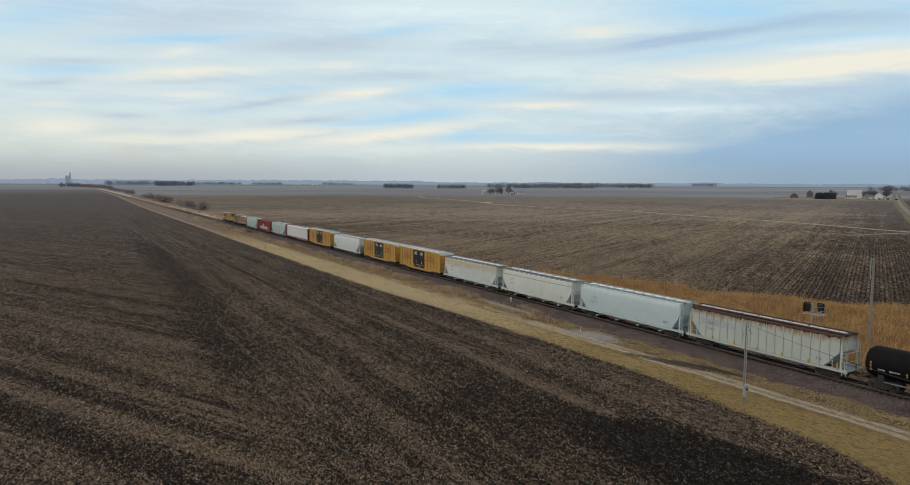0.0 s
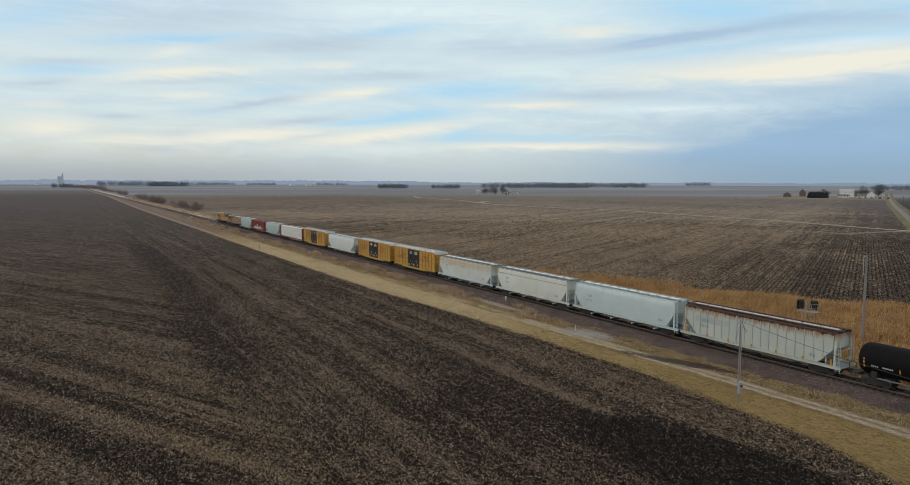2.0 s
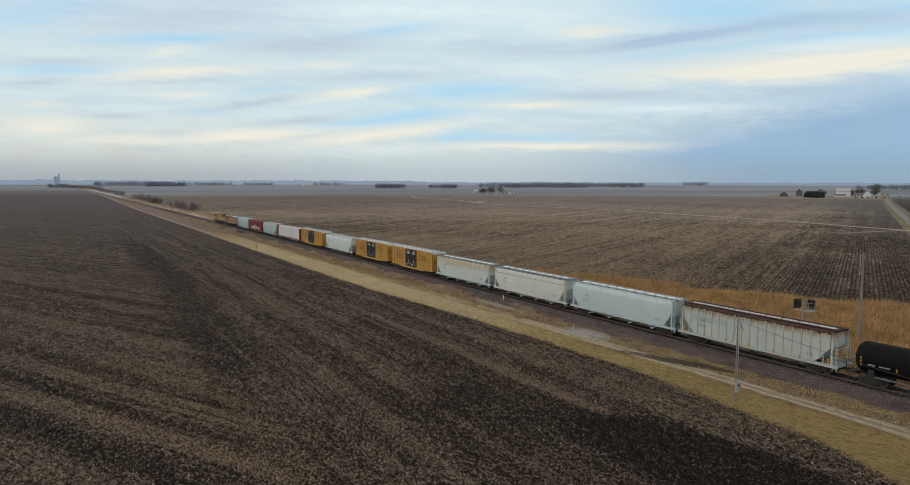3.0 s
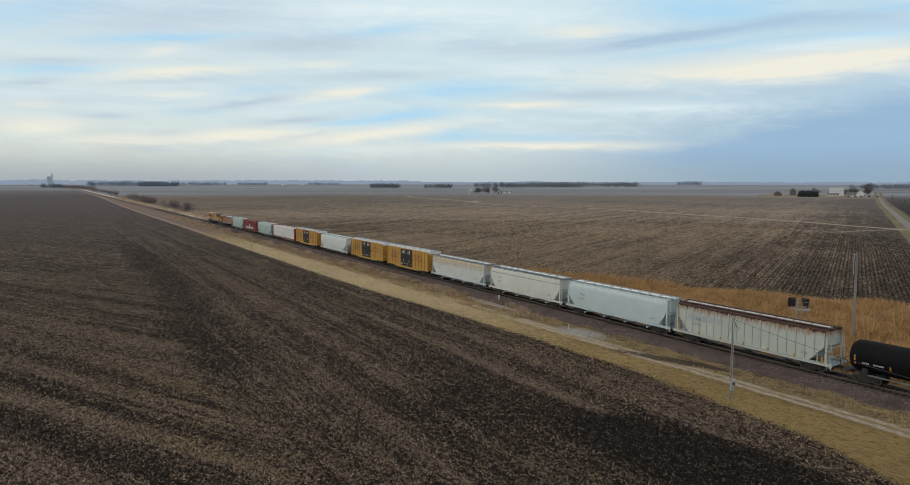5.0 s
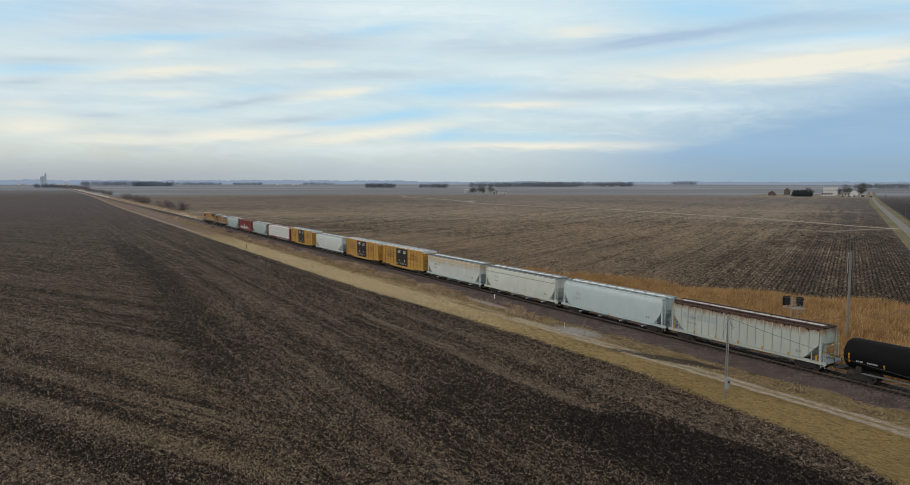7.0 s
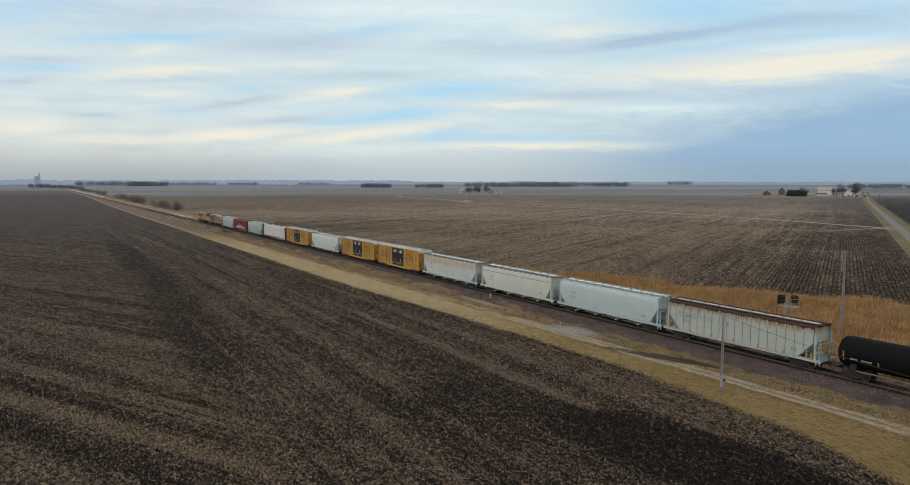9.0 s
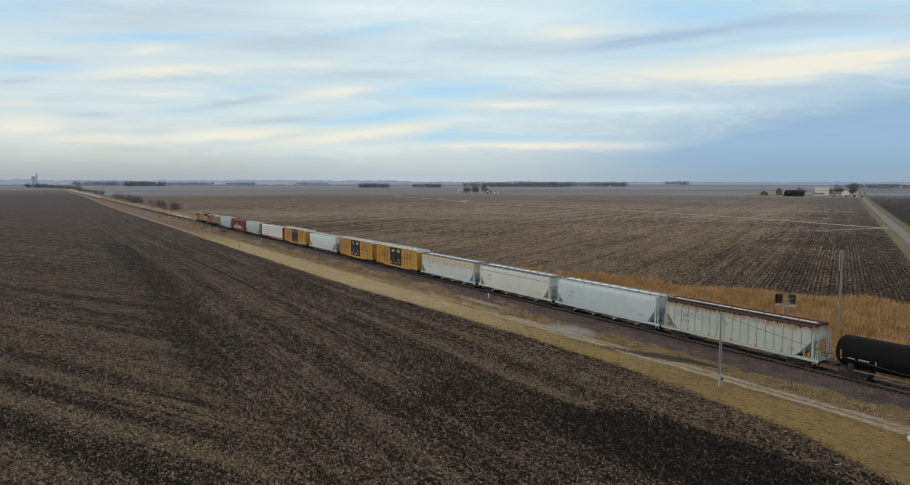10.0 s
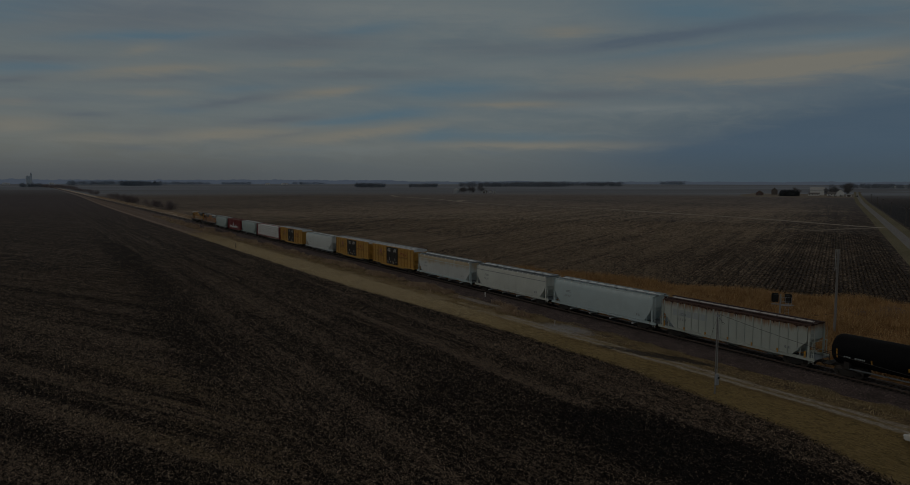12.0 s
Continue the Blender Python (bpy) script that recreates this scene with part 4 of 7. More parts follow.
            for i in range(5):
                z = 1.2 + (z1 - 1.3) * i / 4
                bm = bmesh.new()
                box(bm, x2, x3, y0 + 0.06, y1 - 0.06, z - 0.04, z + 0.04)
                part("door_beam", bm, BLACK_DOOR if yellow else colour, d)
            for q in (0.22, 0.5, 0.78):
                bm = bmesh.new()
                y = y0 + (y1 - y0) * q
                tube(bm, (s * (W + 0.14), y, 1.16), (s * (W + 0.14), y, z1 - 0.04), 0.028, 6)
                part("locking_rod", bm, BLACK_DOOR if yellow else colour, d)
            bm = bmesh.new()
            tube(bm, (s * (W + 0.13), (y0 + y1) / 2, 1.95), (s * (W + 0.18), (y0 + y1) / 2, 1.95), 0.19, 12)
            part("gear_box", bm, BLACK_DOOR if yellow else colour, d)
            if yellow:
                bm = bmesh.new()
                bars(bm, s * (W + 0.135), y0 + 0.45, y1 - 0.55, z1 - 0.92, z1 - 0.30, 5, 1, 0.9, rng)
                bars(bm, s * (W + 0.135), y0 + 0.35, y0 + 0.75, 1.55, 1.75, 1, 1, 0.3, rng)
                bars(bm, s * (W + 0.135), y1 - 0.9, y1 - 0.35, 1.35, 1.75, 3, 2, 0.5, rng)
                bars(bm, s * (W + 0.135), y0 + 0.95, y0 + 1.15, 2.0, 2.5, 2, 1, 0.4)
                part("lettering", bm, WHITE_MARK, d, "white bars of door instructions")
                bm = bmesh.new()
                bars(bm, s * (W + 0.135), y1 - 0.25, y1 - 0.1, 1.3, 1.8, 1)
                part("reflector", bm, ORANGE_MARK, d)
    for s in (-1, 1):
        ladder(car, colour, s * (W + 0.10), -s * (L - 0.45), 0.75, top - 0.2)
        ladder(car, colour, s * (W - 0.35), -s * (L + 0.12), 0.75, top - 0.6, along="x")
    bm = bmesh.new()
    box(bm, -0.35, 0.35, -L + 0.3, L - 0.3, 0.72, 1.03)
    for i in range(9):
        y = -L + 2.0 + (length - 4) * i / 8
        box(bm, -W, W, y - 0.06, y + 0.06, 0.86, 1.03)
    box(bm, 0.5, 1.2, -0.8, 0.4, 0.55, 0.9)
    tube(bm, (-0.9, -2.2, 0.72), (-0.9, -0.6, 0.72), 0.22, 10)
    part("underframe", bm, UNDER, car)
    running_gear(car, L, 2.6)
    if yellow:
        for s in (-1, 1):
            # crossed emblem, lettered bars; front half and rear half
            for mat, w, dz in ((MAGENTA_MARK, 0.25, 0.010), (BLUE_MARK, 0.08, 0.016)):
                bm = bmesh.new()
                for k in (-1, 1):
                    c, sn = math.cos(0.62), math.sin(0.62) * k
                    q = []
                    for u, v in ((-0.75, -w / 2), (0.75, -w / 2), (0.75, w / 2), (-0.75, w / 2)):
                        q.append((u * c - v * sn, u * sn + v * c))
                    x = s * (W + 0.09 + dz + (0.002 if k > 0 else 0))
                    vs = [bm.verts.new((x, L * 0.56 + a, 3.62 + b)) for a, b in q]
                    bm.faces.new(vs[::-1] if s < 0 else vs)
                part("emblem", bm, mat, car, "crossed red and blue emblem")
            f = L * 0.56
            bm = bmesh.new()
            bars(bm, s * (W + 0.088), f - 1.0, f + 1.9, 2.50, 3.15, 2, 7, 0.55, rng, 0.02)
            for a in (f - 1.9, f + 1.1):
                bars(bm, s * (W + 0.088), a, a + 0.75, 3.42, 3.72, 2, 1, 0.5, None, 0.02)
            part("lettering", bm, INK, car)
            bm = bmesh.new()
            g = -L * 0.52
            for k in range(2):
                a = g + 0.35 - k * 0.95
                bars(bm, s * (W + 0.088), a, a + 0.8, 3.75, 3.92, 1, 1, 0.3, None, 0.02)
                bars(bm, s * (W + 0.088), a + 0.3, a + 0.5, 3.30, 3.75, 1, 1, 0.3, None, 0.02)
            for k in (-1, 1):
                x = s * (W + 0.11)
                vs = [bm.verts.new((x, g - 1.15 + u, 3.6 + v * k)) for u, v in ((-0.42, -0.30), (-0.22, -0.30), (0.42, 0.30), (0.22, 0.30))]
                bm.faces.new(vs if (k > 0) == (s > 0) else vs[::-1])
            part("emblem", bm, RED_MARK, car, "block emblem in dark red")
            bm = bmesh.new()
            bars(bm, s * (W + 0.088), g - 2.2, g + 2.2, 2.88, 3.10, 1, 16, 0.35, rng, 0.02)
            part("lettering", bm, INK, car)
            bm = bmesh.new()
            bars(bm, s * (W + 0.088), L - 1.5, L - 0.7, 1.45, 1.85, 3, 1, 0.4, rng, 0.02)
            bars(bm, s * (W + 0.088), -L + 2.5, -L + 3.1, 1.50, 1.75, 1, 1, 0.4, rng, 0.02)
            part("data_plate", bm, ORANGE_MARK if s < 0 else WHITE_MARK, car)
    return car


def sprayed(thing, x, y0, y1, z0, z1, mat, seed, count=9):
    """Loose sprayed shapes on a side: strokes of paint, no letters."""
    rng = random.Random(seed)
    bm = bmesh.new()
    for i in range(count):
        c = y0 + (y1 - y0) * (i + 0.5) / count
        h = rng.uniform(0.55, 1.0) * (z1 - z0)
        w = (y1 - y0) / count * rng.uniform(0.6, 1.25)
        lean = rng.uniform(-0.35, 0.35)
        k = 9
        pts = []
        for j in range(k):
            a = 6.28318 * j / k
            r = rng.uniform(0.6, 1.0)
            pts.append((c + math.cos(a) * w * 0.5 * r + lean * math.sin(a), z0 + h / 2 + math.sin(a) * h * 0.5 * r))
        vs = [bm.verts.new((x - 0.002 * i, a, b)) for a, b in pts]
        bm.faces.new(vs[::-1])
    return part("sprayed_paint", bm, mat, thing, "sprayed paint shapes")


# ---------------------------------------------------------------- covered hoppers
def hopper(y_front, length, colour, roof, label, top=4.45, bays=3, curved=True, ribs=0, hatches=None, slope=2.55, rise=2.5, seed=3, brackets=0, frame=None, inset=0.75, sill=True):
    rng = random.Random(seed)
    frame = frame or colour
    L = length / 2
    car = holder("covered_hopper", y_front - L, label, "hopper car", "freight train")
    W = 1.53
    # tub: rings from the floor up, ends sloped inwards below
    low = 1.12
    levels = []
    if curved:
        for z, w in ((low, 0.93), (1.35, 0.975), (1.8, 1.0), (2.4, 1.015), (3.0, 1.015), (3.6, 0.99), (4.0, 0.955), (top - 0.22, 0.90), (top - 0.05, 0.82)):
            levels.append((z, W * w))
    else:
        levels = [(low, W * 0.955), (rise, W * 0.965), (top - 0.72, W * 0.965), (top - 0.30, W * (0.965 if ribs else 0.93)), (top - 0.02, W * (0.95 if ribs else 0.84))]
    bm = bmesh.new()
    rings = []
    for z, w in levels:
        t = max(0.0, min(1.0, (rise - z) / (rise - low)))
        l = L - inset - slope * t
        q = ((-w, -l, z), (w, -l, z), (w, l, z), (-w, l, z))
        rings.append([(bm.verts.new(q[i]), bm.verts.new(q[(i + 1) % 4])) for i in range(4)])
    for a, b in zip(rings, rings[1:]):
        for i in range(4):
            bm.faces.new((a[i][0], a[i][1], b[i][1], b[i][0]))
    bm.faces.new([bm.verts.new(s[0].co) for s in rings[0]][::-1])
    bm.faces.new([bm.verts.new(s[0].co) for s in rings[-1]])
    body = part("body", bm, colour, car)
    if curved:
        for f in body.data.polygons:
            f.use_smooth = abs(f.normal.x) > 0.5
    # roof sheet, slightly arched, with overhanging eaves
    bm = bmesh.new()
    w = levels[-1][1] + 0.05
    extrude_y(bm, [(-w, top - 0.08), (-w, top - 0.02), (-w * 0.55, top + 0.06), (w * 0.55, top + 0.06), (w, top - 0.02), (w, top - 0.08)], [-L + inset - 0.15, L - inset + 0.15])
    part("roof", bm, roof, car)
    # round or trough hatches along the middle
    n = hatches or 8
    for i in range(n):
        c = -L + 1.0 + (length - 2.0) * (i + 0.5) / n
        h = (length - 2.0) / n * (0.45 if ribs else 0.34)
        bm = bmesh.new()
        k = 0.34 if ribs else 0.44
        extrude_y(bm, [(-k, top + 0.05), (-k + 0.02, top + 0.15), (0, top + 0.21), (k - 0.02, top + 0.15), (k, top + 0.05)], [c - h, c + h])
        part("hatch", bm, ROOF_HATCH if ribs else HATCH, car)
    for s in (-1, 1):
        bm = bmesh.new()
        box(bm, min(s * 0.55, s * 0.95), max(s * 0.55, s * 0.95), -L + 0.35, L - 0.35, top + 0.15, top + 0.18)
        for i in range(12):
            y = -L + 0.5 + (length - 1) * i / 11
            box(bm, min(s * 0.57, s * 0.93), max(s * 0.57, s * 0.93), y - 0.03, y + 0.03, top - 0.02, top + 0.15)
        part("running_board", bm, RUST if roof is RUST else GRATE, car)
        if brackets:
            for i in range(brackets):
                y = -L + 1.2 + (length - 2.4) * i / (brackets - 1)
                bm = bmesh.new()
                x0, x1 = sorted((s * (w - 0.12), s * (w + 0.07)))
                box(bm, x0, x1, y - 0.05, y + 0.05, top - 0.24, top + 0.03)
                part("eave_bracket", bm, HATCH, car)
    # side sill and a light belt rail
    for s in (-1, 1):
        bm = bmesh.new()
        x0, x1 = sorted((s * (W - 0.16), s * (W + 0.01)))
        box(bm, x0, x1, -L + 0.05, L - 0.05, 0.92, 1.16)
        x0, x1 = sorted((s * (W - 0.1), s * (W + 0.04)))
        box(bm, x0, x1, -L + 0.05, L - 0.05, 1.2, 1.235)
        part("side_sill", bm, frame, car)
        if not ribs:
            bm = bmesh.new()
            zb = top - 0.74
            x0, x1 = sorted((s * W * 0.94, s * W * 0.995))
            box(bm, x0, x1, -L + 0.78, L - 0.78, zb - 0.035, zb + 0.035)
            part("belt_rail", bm, frame if colour is not CREAM else GRATE, car)
        if ribs:
            bmr = bmesh.new()
            box(bmr, min(s * W * 0.95, s * (W + 0.012)), max(s * W * 0.95, s * (W + 0.012)), -0.05, 0.05, 0, 1)
            me = mesh_of("side_post", bmr, colour)
            for i in range(ribs):
                y = -L + inset + 0.06 + (length - 2 * inset - 0.12) * i / (ribs - 1)
                z0 = 1.2 if abs(y) < L - inset - slope else 1.2 + (abs(y) - (L - inset - slope)) / slope * (rise - low)
                ob = shared("side_post", me, car, (0, y, z0))
                ob.scale = (1, 1, top - 0.12 - z0)
    # open ends: slope sheets, corner posts, ladders, platforms
    for s in (-1, 1):
        bm = bmesh.new()
        y0, y1 = sorted((s * (L - 0.05), s * (L - 2.2)))
        box(bm, -W + 0.16, W - 0.16, y0, y1, 1.0, 1.06)
        part("end_platform", bm, GRATE, car)
        for q in (-1, 1):
            bm = bmesh.new()
            x0, x1 = sorted((q * (W - 0.02), q * (W - 0.16)))
            y0, y1 = sorted((s * (L - 0.62), s * (L - 0.78)))
            box(bm, x0, x1, y0, y1, 1.06, top - 0.1)
            part("corner_post", bm, frame, car)
            bm = bmesh.new()
            tube(bm, (q * (W - 0.1), s * (L - 2.6), 1.1), (q * (W - 0.1), s * (L - 1.7), 1.9), 0.05, 5)
            tube(bm, (q * (W - 0.1), s * (L - 1.55), 1.1), (q * (W - 0.1), s * (L - 1.55), 2.05), 0.05, 5)
            part("end_brace", bm, frame, car)
        bm = bmesh.new()
        for k in range(2):
            tube(bm, (-W + 0.1, s * (L - 0.35), 1.9 + k * 0.9), (W - 0.1, s * (L - 0.35), 1.9 + k * 0.9), 0.03, 5)
        tube(bm, (-W + 0.1, s * (L - 0.35), 1.06), (-W + 0.1, s * (L - 0.35), 2.8), 0.03, 5)
        tube(bm, (W - 0.1, s * (L - 0.35), 1.06), (W - 0.1, s * (L - 0.35), 2.8), 0.03, 5)
        part("end_handrail", bm, frame, car)
        ladder(car, frame, s * (W - 0.02), s * (L - 0.35), 0.6, top + 0.1)
        ladder(car, frame, -s * (W - 0.5), s * (L - 0.3), 0.9, top + 0.1, along="x")
    # discharge bays
    span = length - 2 * (inset + slope)
    for i in range(bays):
        c = -span / 2 + span * (i + 0.5) / bays
        h = span / bays / 2 * 0.96
        bm = bmesh.new()
        a = [bm.verts.new((x, c + y, low)) for x, y in ((-1.4, -h), (1.4, -h), (1.4, h), (-1.4, h))]
        b = [bm.verts.new((x, c + y, 0.42)) for x, y in ((-0.55, -0.42), (0.55, -0.42), (0.55, 0.42), (-0.55, 0.42))]
        for k in range(4):
            j = (k + 1) % 4
            bm.faces.new((a[k], b[k], b[j], a[j]))
        bm.faces.new(b)
        bm.faces.new(a[::-1])
        bay = part("discharge_bay", bm, colour, car)
        bm = bmesh.new()
        box(bm, -1.05, 1.05, c - 0.38, c + 0.38, 0.33, 0.45)
        tube(bm, (-1.3, c + 0.3, 0.40), (1.3, c + 0.3, 0.40), 0.035, 6)
        part("outlet_gate", bm, UNDER, bay)
        if not ribs:
            bm = bmesh.new()
            tube(bm, (-1.42, c, 0.50), (1.42, c, 0.50), 0.10, 10)
            part("outlet_pipe", bm, HATCH, bay)
    bm = bmesh.new()
    box(bm, -0.3, 0.3, -L + 0.2, L - 0.2, 0.72, 1.0)
    tube(bm, (0.7, L - 1.6, 1.25), (0.7, L - 0.8, 1.25), 0.2, 8)
    part("centre_sill", bm, UNDER, car)
    running_gear(car, L, 2.3)
    # lettering bars on both sides
    for s in (-1, 1):
        x = s * W * 1.02 if curved else s * (W + 0.04)
        bm = bmesh.new()
        bars(bm, x, L - 4.1, L - 3.2, 2.9, 3.18, 2, 5, 0.8, rng, 0.02)
        bars(bm, x, L - 4.1, L - 2.9, 2.25, 2.5, 3, 4, 0.9, rng, 0.02)
        bars(bm, x, -L + 2.6, -L + 3.2, 1.75, 1.98, 3, 2, 0.6, rng, 0.02)
        part("lettering", bm, FADED_INK, car)
        for i in range(7 if ribs else 5):
            bm = bmesh.new()
            y = -L + 1.0 + (length - 2.0) * i / (6 if ribs else 4)
            hi = 1.12 if not ribs else (1.85 if i in (0, 6) else 1.5)
            wd = 0.10 if ribs else 0.04
            box(bm, min(s * (W + 0.01), s * (W + 0.03)), max(s * (W + 0.01), s * (W + 0.03)), y - wd, y + wd, 1.0 if not ribs else 1.12, hi)
            part("reflector", bm, ORANGE_MARK, car)
        if ribs:
            # rust eaten down from the eave in an uneven edge
            bm = bmesh.new()
            y, x = -L + inset, s * (W + 0.016)
            drop = 0.2
            while y < L - inset - 0.05:
                step = rng.uniform(0.03, 0.14)
                nxt = max(0.03, min(0.45, 0.3 * drop + 0.7 * rng.uniform(0.0, 0.16) + (0.22 if rng.random() < 0.05 else 0)))
                y1 = min(y + step, L - inset)
                q = ((x, y, top - 0.1), (x, y1, top - 0.1), (x, y1, top - 0.1 - nxt), (x, y, top - 0.1 - drop))
                v = [bm.verts.new(c) for c in q]
                bm.faces.new(v if s < 0 else v[::-1])
                y, drop = y1, nxt
            part("eave_rust", bm, RUST, car, "dark rust along the eave")
            for i in range(5):
                bm = bmesh.new()
                y = L - 2.6 - i * (length - 2 * inset - 0.12) / (ribs - 1)
                box(bm, min(s * W * 0.966, s * W * 0.974), max(s * W * 0.966, s * W * 0.974), y - 0.43, y + 0.43, 2.75, 3.5)
                part("faded_panel", bm, PANEL_GREY, car, "faded grey-blue painted-over panel")
    return car


# ---------------------------------------------------------------- tank cars
def tank(y_front, length, colour, label, radius=1.50, seed=5, marks=6, sprays=False, rail_mat=None):
    rng = random.Random(seed)
    L = length / 2
    car = holder("tank_car", y_front - L, label, "tank car", "freight train")
    zc, k = 1.02 + radius, 28
    shell = L - 0.5
    bm = bmesh.new()
    stations = [(-shell, 0.0), (-shell + 0.02, 0.30), (-shell + 0.10, 0.62), (-shell + 0.26, 0.86), (-shell + 0.50, 0.97), (-shell + 0.72, 1.0)]
    stations = stations + [(-shell * 0.33, 1.0), (shell * 0.33, 1.0)] + [(-y, r) for y, r in stations[::-1]]
    rings = []
    for y, r in stations:
        if r == 0.0:
            rings.append([bm.verts.new((0, y, zc))])
        else:
            rings.append([bm.verts.new((r * radius * math.cos(6.28318 * i / k), y, zc + r * radius * math.sin(6.28318 * i / k))) for i in range(k)])
    for a, b in zip(rings, rings[1:]):
        for i in range(k):
            j = (i + 1) % k
            if len(a) == 1:
                bm.faces.new((a[0], b[i], b[j]))
            elif len(b) == 1:
                bm.faces.new((a[i], b[0], a[j]))
            else:
                bm.faces.new((a[i], b[i], b[j], a[j]))
    bmesh.ops.recalc_face_normals(bm, faces=bm.faces[:])
    ob = part("shell", bm, colour, car)
    for f in ob.data.polygons:
        f.use_smooth = True
    for y in (-shell * 0.33, 0.0, shell * 0.33):
        bm = bmesh.new()
        a = [bm.verts.new(((radius + 0.006) * math.cos(6.28318 * i / k), y - 0.04, zc + (radius + 0.006) * math.sin(6.28318 * i / k))) for i in range(k)]
        b = [bm.verts.new(((radius + 0.006) * math.cos(6.28318 * i / k), y + 0.04, zc + (radius + 0.006) * math.sin(6.28318 * i / k))) for i in range(k)]
        for i in range(k):
            j = (i + 1) % k
            bm.faces.new((a[i], a[j], b[j], b[i]))
        part("weld_band", bm, colour, car)
    # manway, valve box, platform and railing
    t = zc + radius
    bm = bmesh.new()
    tube(bm, (0, 0.5, t - 0.05), (0, 0.5, t + 0.32), 0.32, 14)
    tube(bm, (0, 0.5, t + 0.32), (0, 0.5, t + 0.38), 0.38, 14)
    part("manway", bm, UNDER, car)
    bm = bmesh.new()
    tube(bm, (0, -0.45, t - 0.05), (0, -0.45, t + 0.42), 0.44, 14)
    part("valve_housing", bm, UNDER, car)
    bm = bmesh.new()
    for s in (-1, 1):
        box(bm, min(s * 0.55, s * 1.15), max(s * 0.55, s * 1.15), -1.6, 1.6, t - 0.12, t - 0.06)
        tube(bm, (s * 1.1, -1.2, t - 0.12), (s * 1.32, -1.2, t - 0.85), 0.04, 5)
        tube(bm, (s * 1.1, 1.2, t - 0.12), (s * 1.32, 1.2, t - 0.85), 0.04, 5)
    plat = part("platform", bm, UNDER, car)
    bm = bmesh.new()
    for s in (-1, 1):
        for z in (t + 0.42, t + 0.86):
            tube(bm, (s * 1.12, -1.55, z), (s * 1.12, 1.55, z), 0.025, 5)
        for y in (-1.55, -0.5, 0.5, 1.55):
            tube(bm, (s * 1.12, y, t - 0.1), (s * 1.12, y, t + 0.86), 0.025, 5)
    for y in (-1.55, 1.55):
        tube(bm, (-1.12, y, t + 0.86), (1.12, y, t + 0.86), 0.025, 5)
    part("railing", bm, rail_mat or RUST_RAIL, plat)
    for s in (-1, 1):
        ladder(car, UNDER, s * 1.45, 0.9, 0.55, t - 0.1)
    # saddles, stub sills, end platforms with hand rails
    for s in (-1, 1):
        bm = bmesh.new()
        y0, y1 = sorted((s * (L - 0.05), s * (L - 3.4)))
        box(bm, -0.34, 0.34, y0, y1, 0.70, 1.06)
        y0, y1 = sorted((s * (L - 1.95), s * (L - 2.45)))
        box(bm, -1.3, 1.3, y0, y1, 0.85, 1.55)
        part("saddle", bm, UNDER, car)
        bm = bmesh.new()
        y0, y1 = sorted((s * (L - 0.02), s * (L - 0.72)))
        box(bm, -1.5, 1.5, y0, y1, 0.98, 1.04)
        part("end_platform", bm, UNDER, car)
        bm = bmesh.new()
        for q in (-1, 1):
            tube(bm, (q * 1.48, s * (L - 0.06), 1.04), (q * 1.48, s * (L - 0.06), 2.05), 0.025, 5)
            tube(bm, (q * 1.48, s * (L - 0.68), 1.04), (q * 1.48, s * (L - 0.68), 2.05), 0.025, 5)
            tube(bm, (q * 1.48, s * (L - 0.06), 2.05), (q * 1.48, s * (L - 0.68), 2.05), 0.025, 5)
        tube(bm, (-1.48, s * (L - 0.06), 2.05), (1.48, s * (L - 0.06), 2.05), 0.025, 5)
        part("end_railing", bm, UNDER, car)
    bm = bmesh.new()
    box(bm, -1.62, -1.28, -L + 2.6, L - 2.6, 1.0, 1.05)
    box(bm, 1.28, 1.62, -L + 2.6, L - 2.6, 1.0, 1.05)
    tube(bm, (-0.2, -1.2, 0.55), (-0.2, 1.0, 0.55), 0.12, 8)
    part("side_walkway", bm, GRATE, car)
    running_gear(car, L, 2.2)

    # markings wrapped on the shell: small plates at an angle round it
    def plate(bm, s, y0, y1, z0, z1):
        q = []
        for z in (z0, (z0 + z1) / 2, z1):
            dz = max(-0.98, min(0.98, (z - zc) / radius))
            x = s * (radius + 0.012) * math.sqrt(1 - dz * dz)
            q.append(((x, y0, z), (x, y1, z)))
        vs = [[bm.verts.new(c) for c in r] for r in q]
        for a, b in zip(vs, vs[1:]):
            f = (a[0], a[1], b[1], b[0])
            bm.faces.new(f if s > 0 else f[::-1])

    for s in (-1, 1):
        bm = bmesh.new()
        for i in range(4):
            plate(bm, s, L - 2.6 + i * 0.16, L - 2.6 + i * 0.16 + 0.12, 2.02, 2.18)
        for i in range(6):
            plate(bm, s, L - 3.9 + i * 0.16, L - 3.9 + i * 0.16 + 0.12, 2.02, 2.18)
        for i in range(4):
            w = rng.uniform(0.5, 0.9)
            plate(bm, s, -L + 2.3, -L + 2.3 + w, 2.15 + i * 0.16, 2.25 + i * 0.16)
        plate(bm, s, -1.2, -0.5, 2.0, 2.12)
        plate(bm, s, -1.2, -0.6, 2.2, 2.3)
        part("lettering", bm, PANEL_GREY, car)
        for i in range(marks):
            bm = bmesh.new()
            y = -L + 1.35 + (length - 2.7) * i / (marks - 1)
            plate(bm, s, y - 0.07, y + 0.07, 1.85, 2.25 if i not in (0, marks - 1) else 2.75)
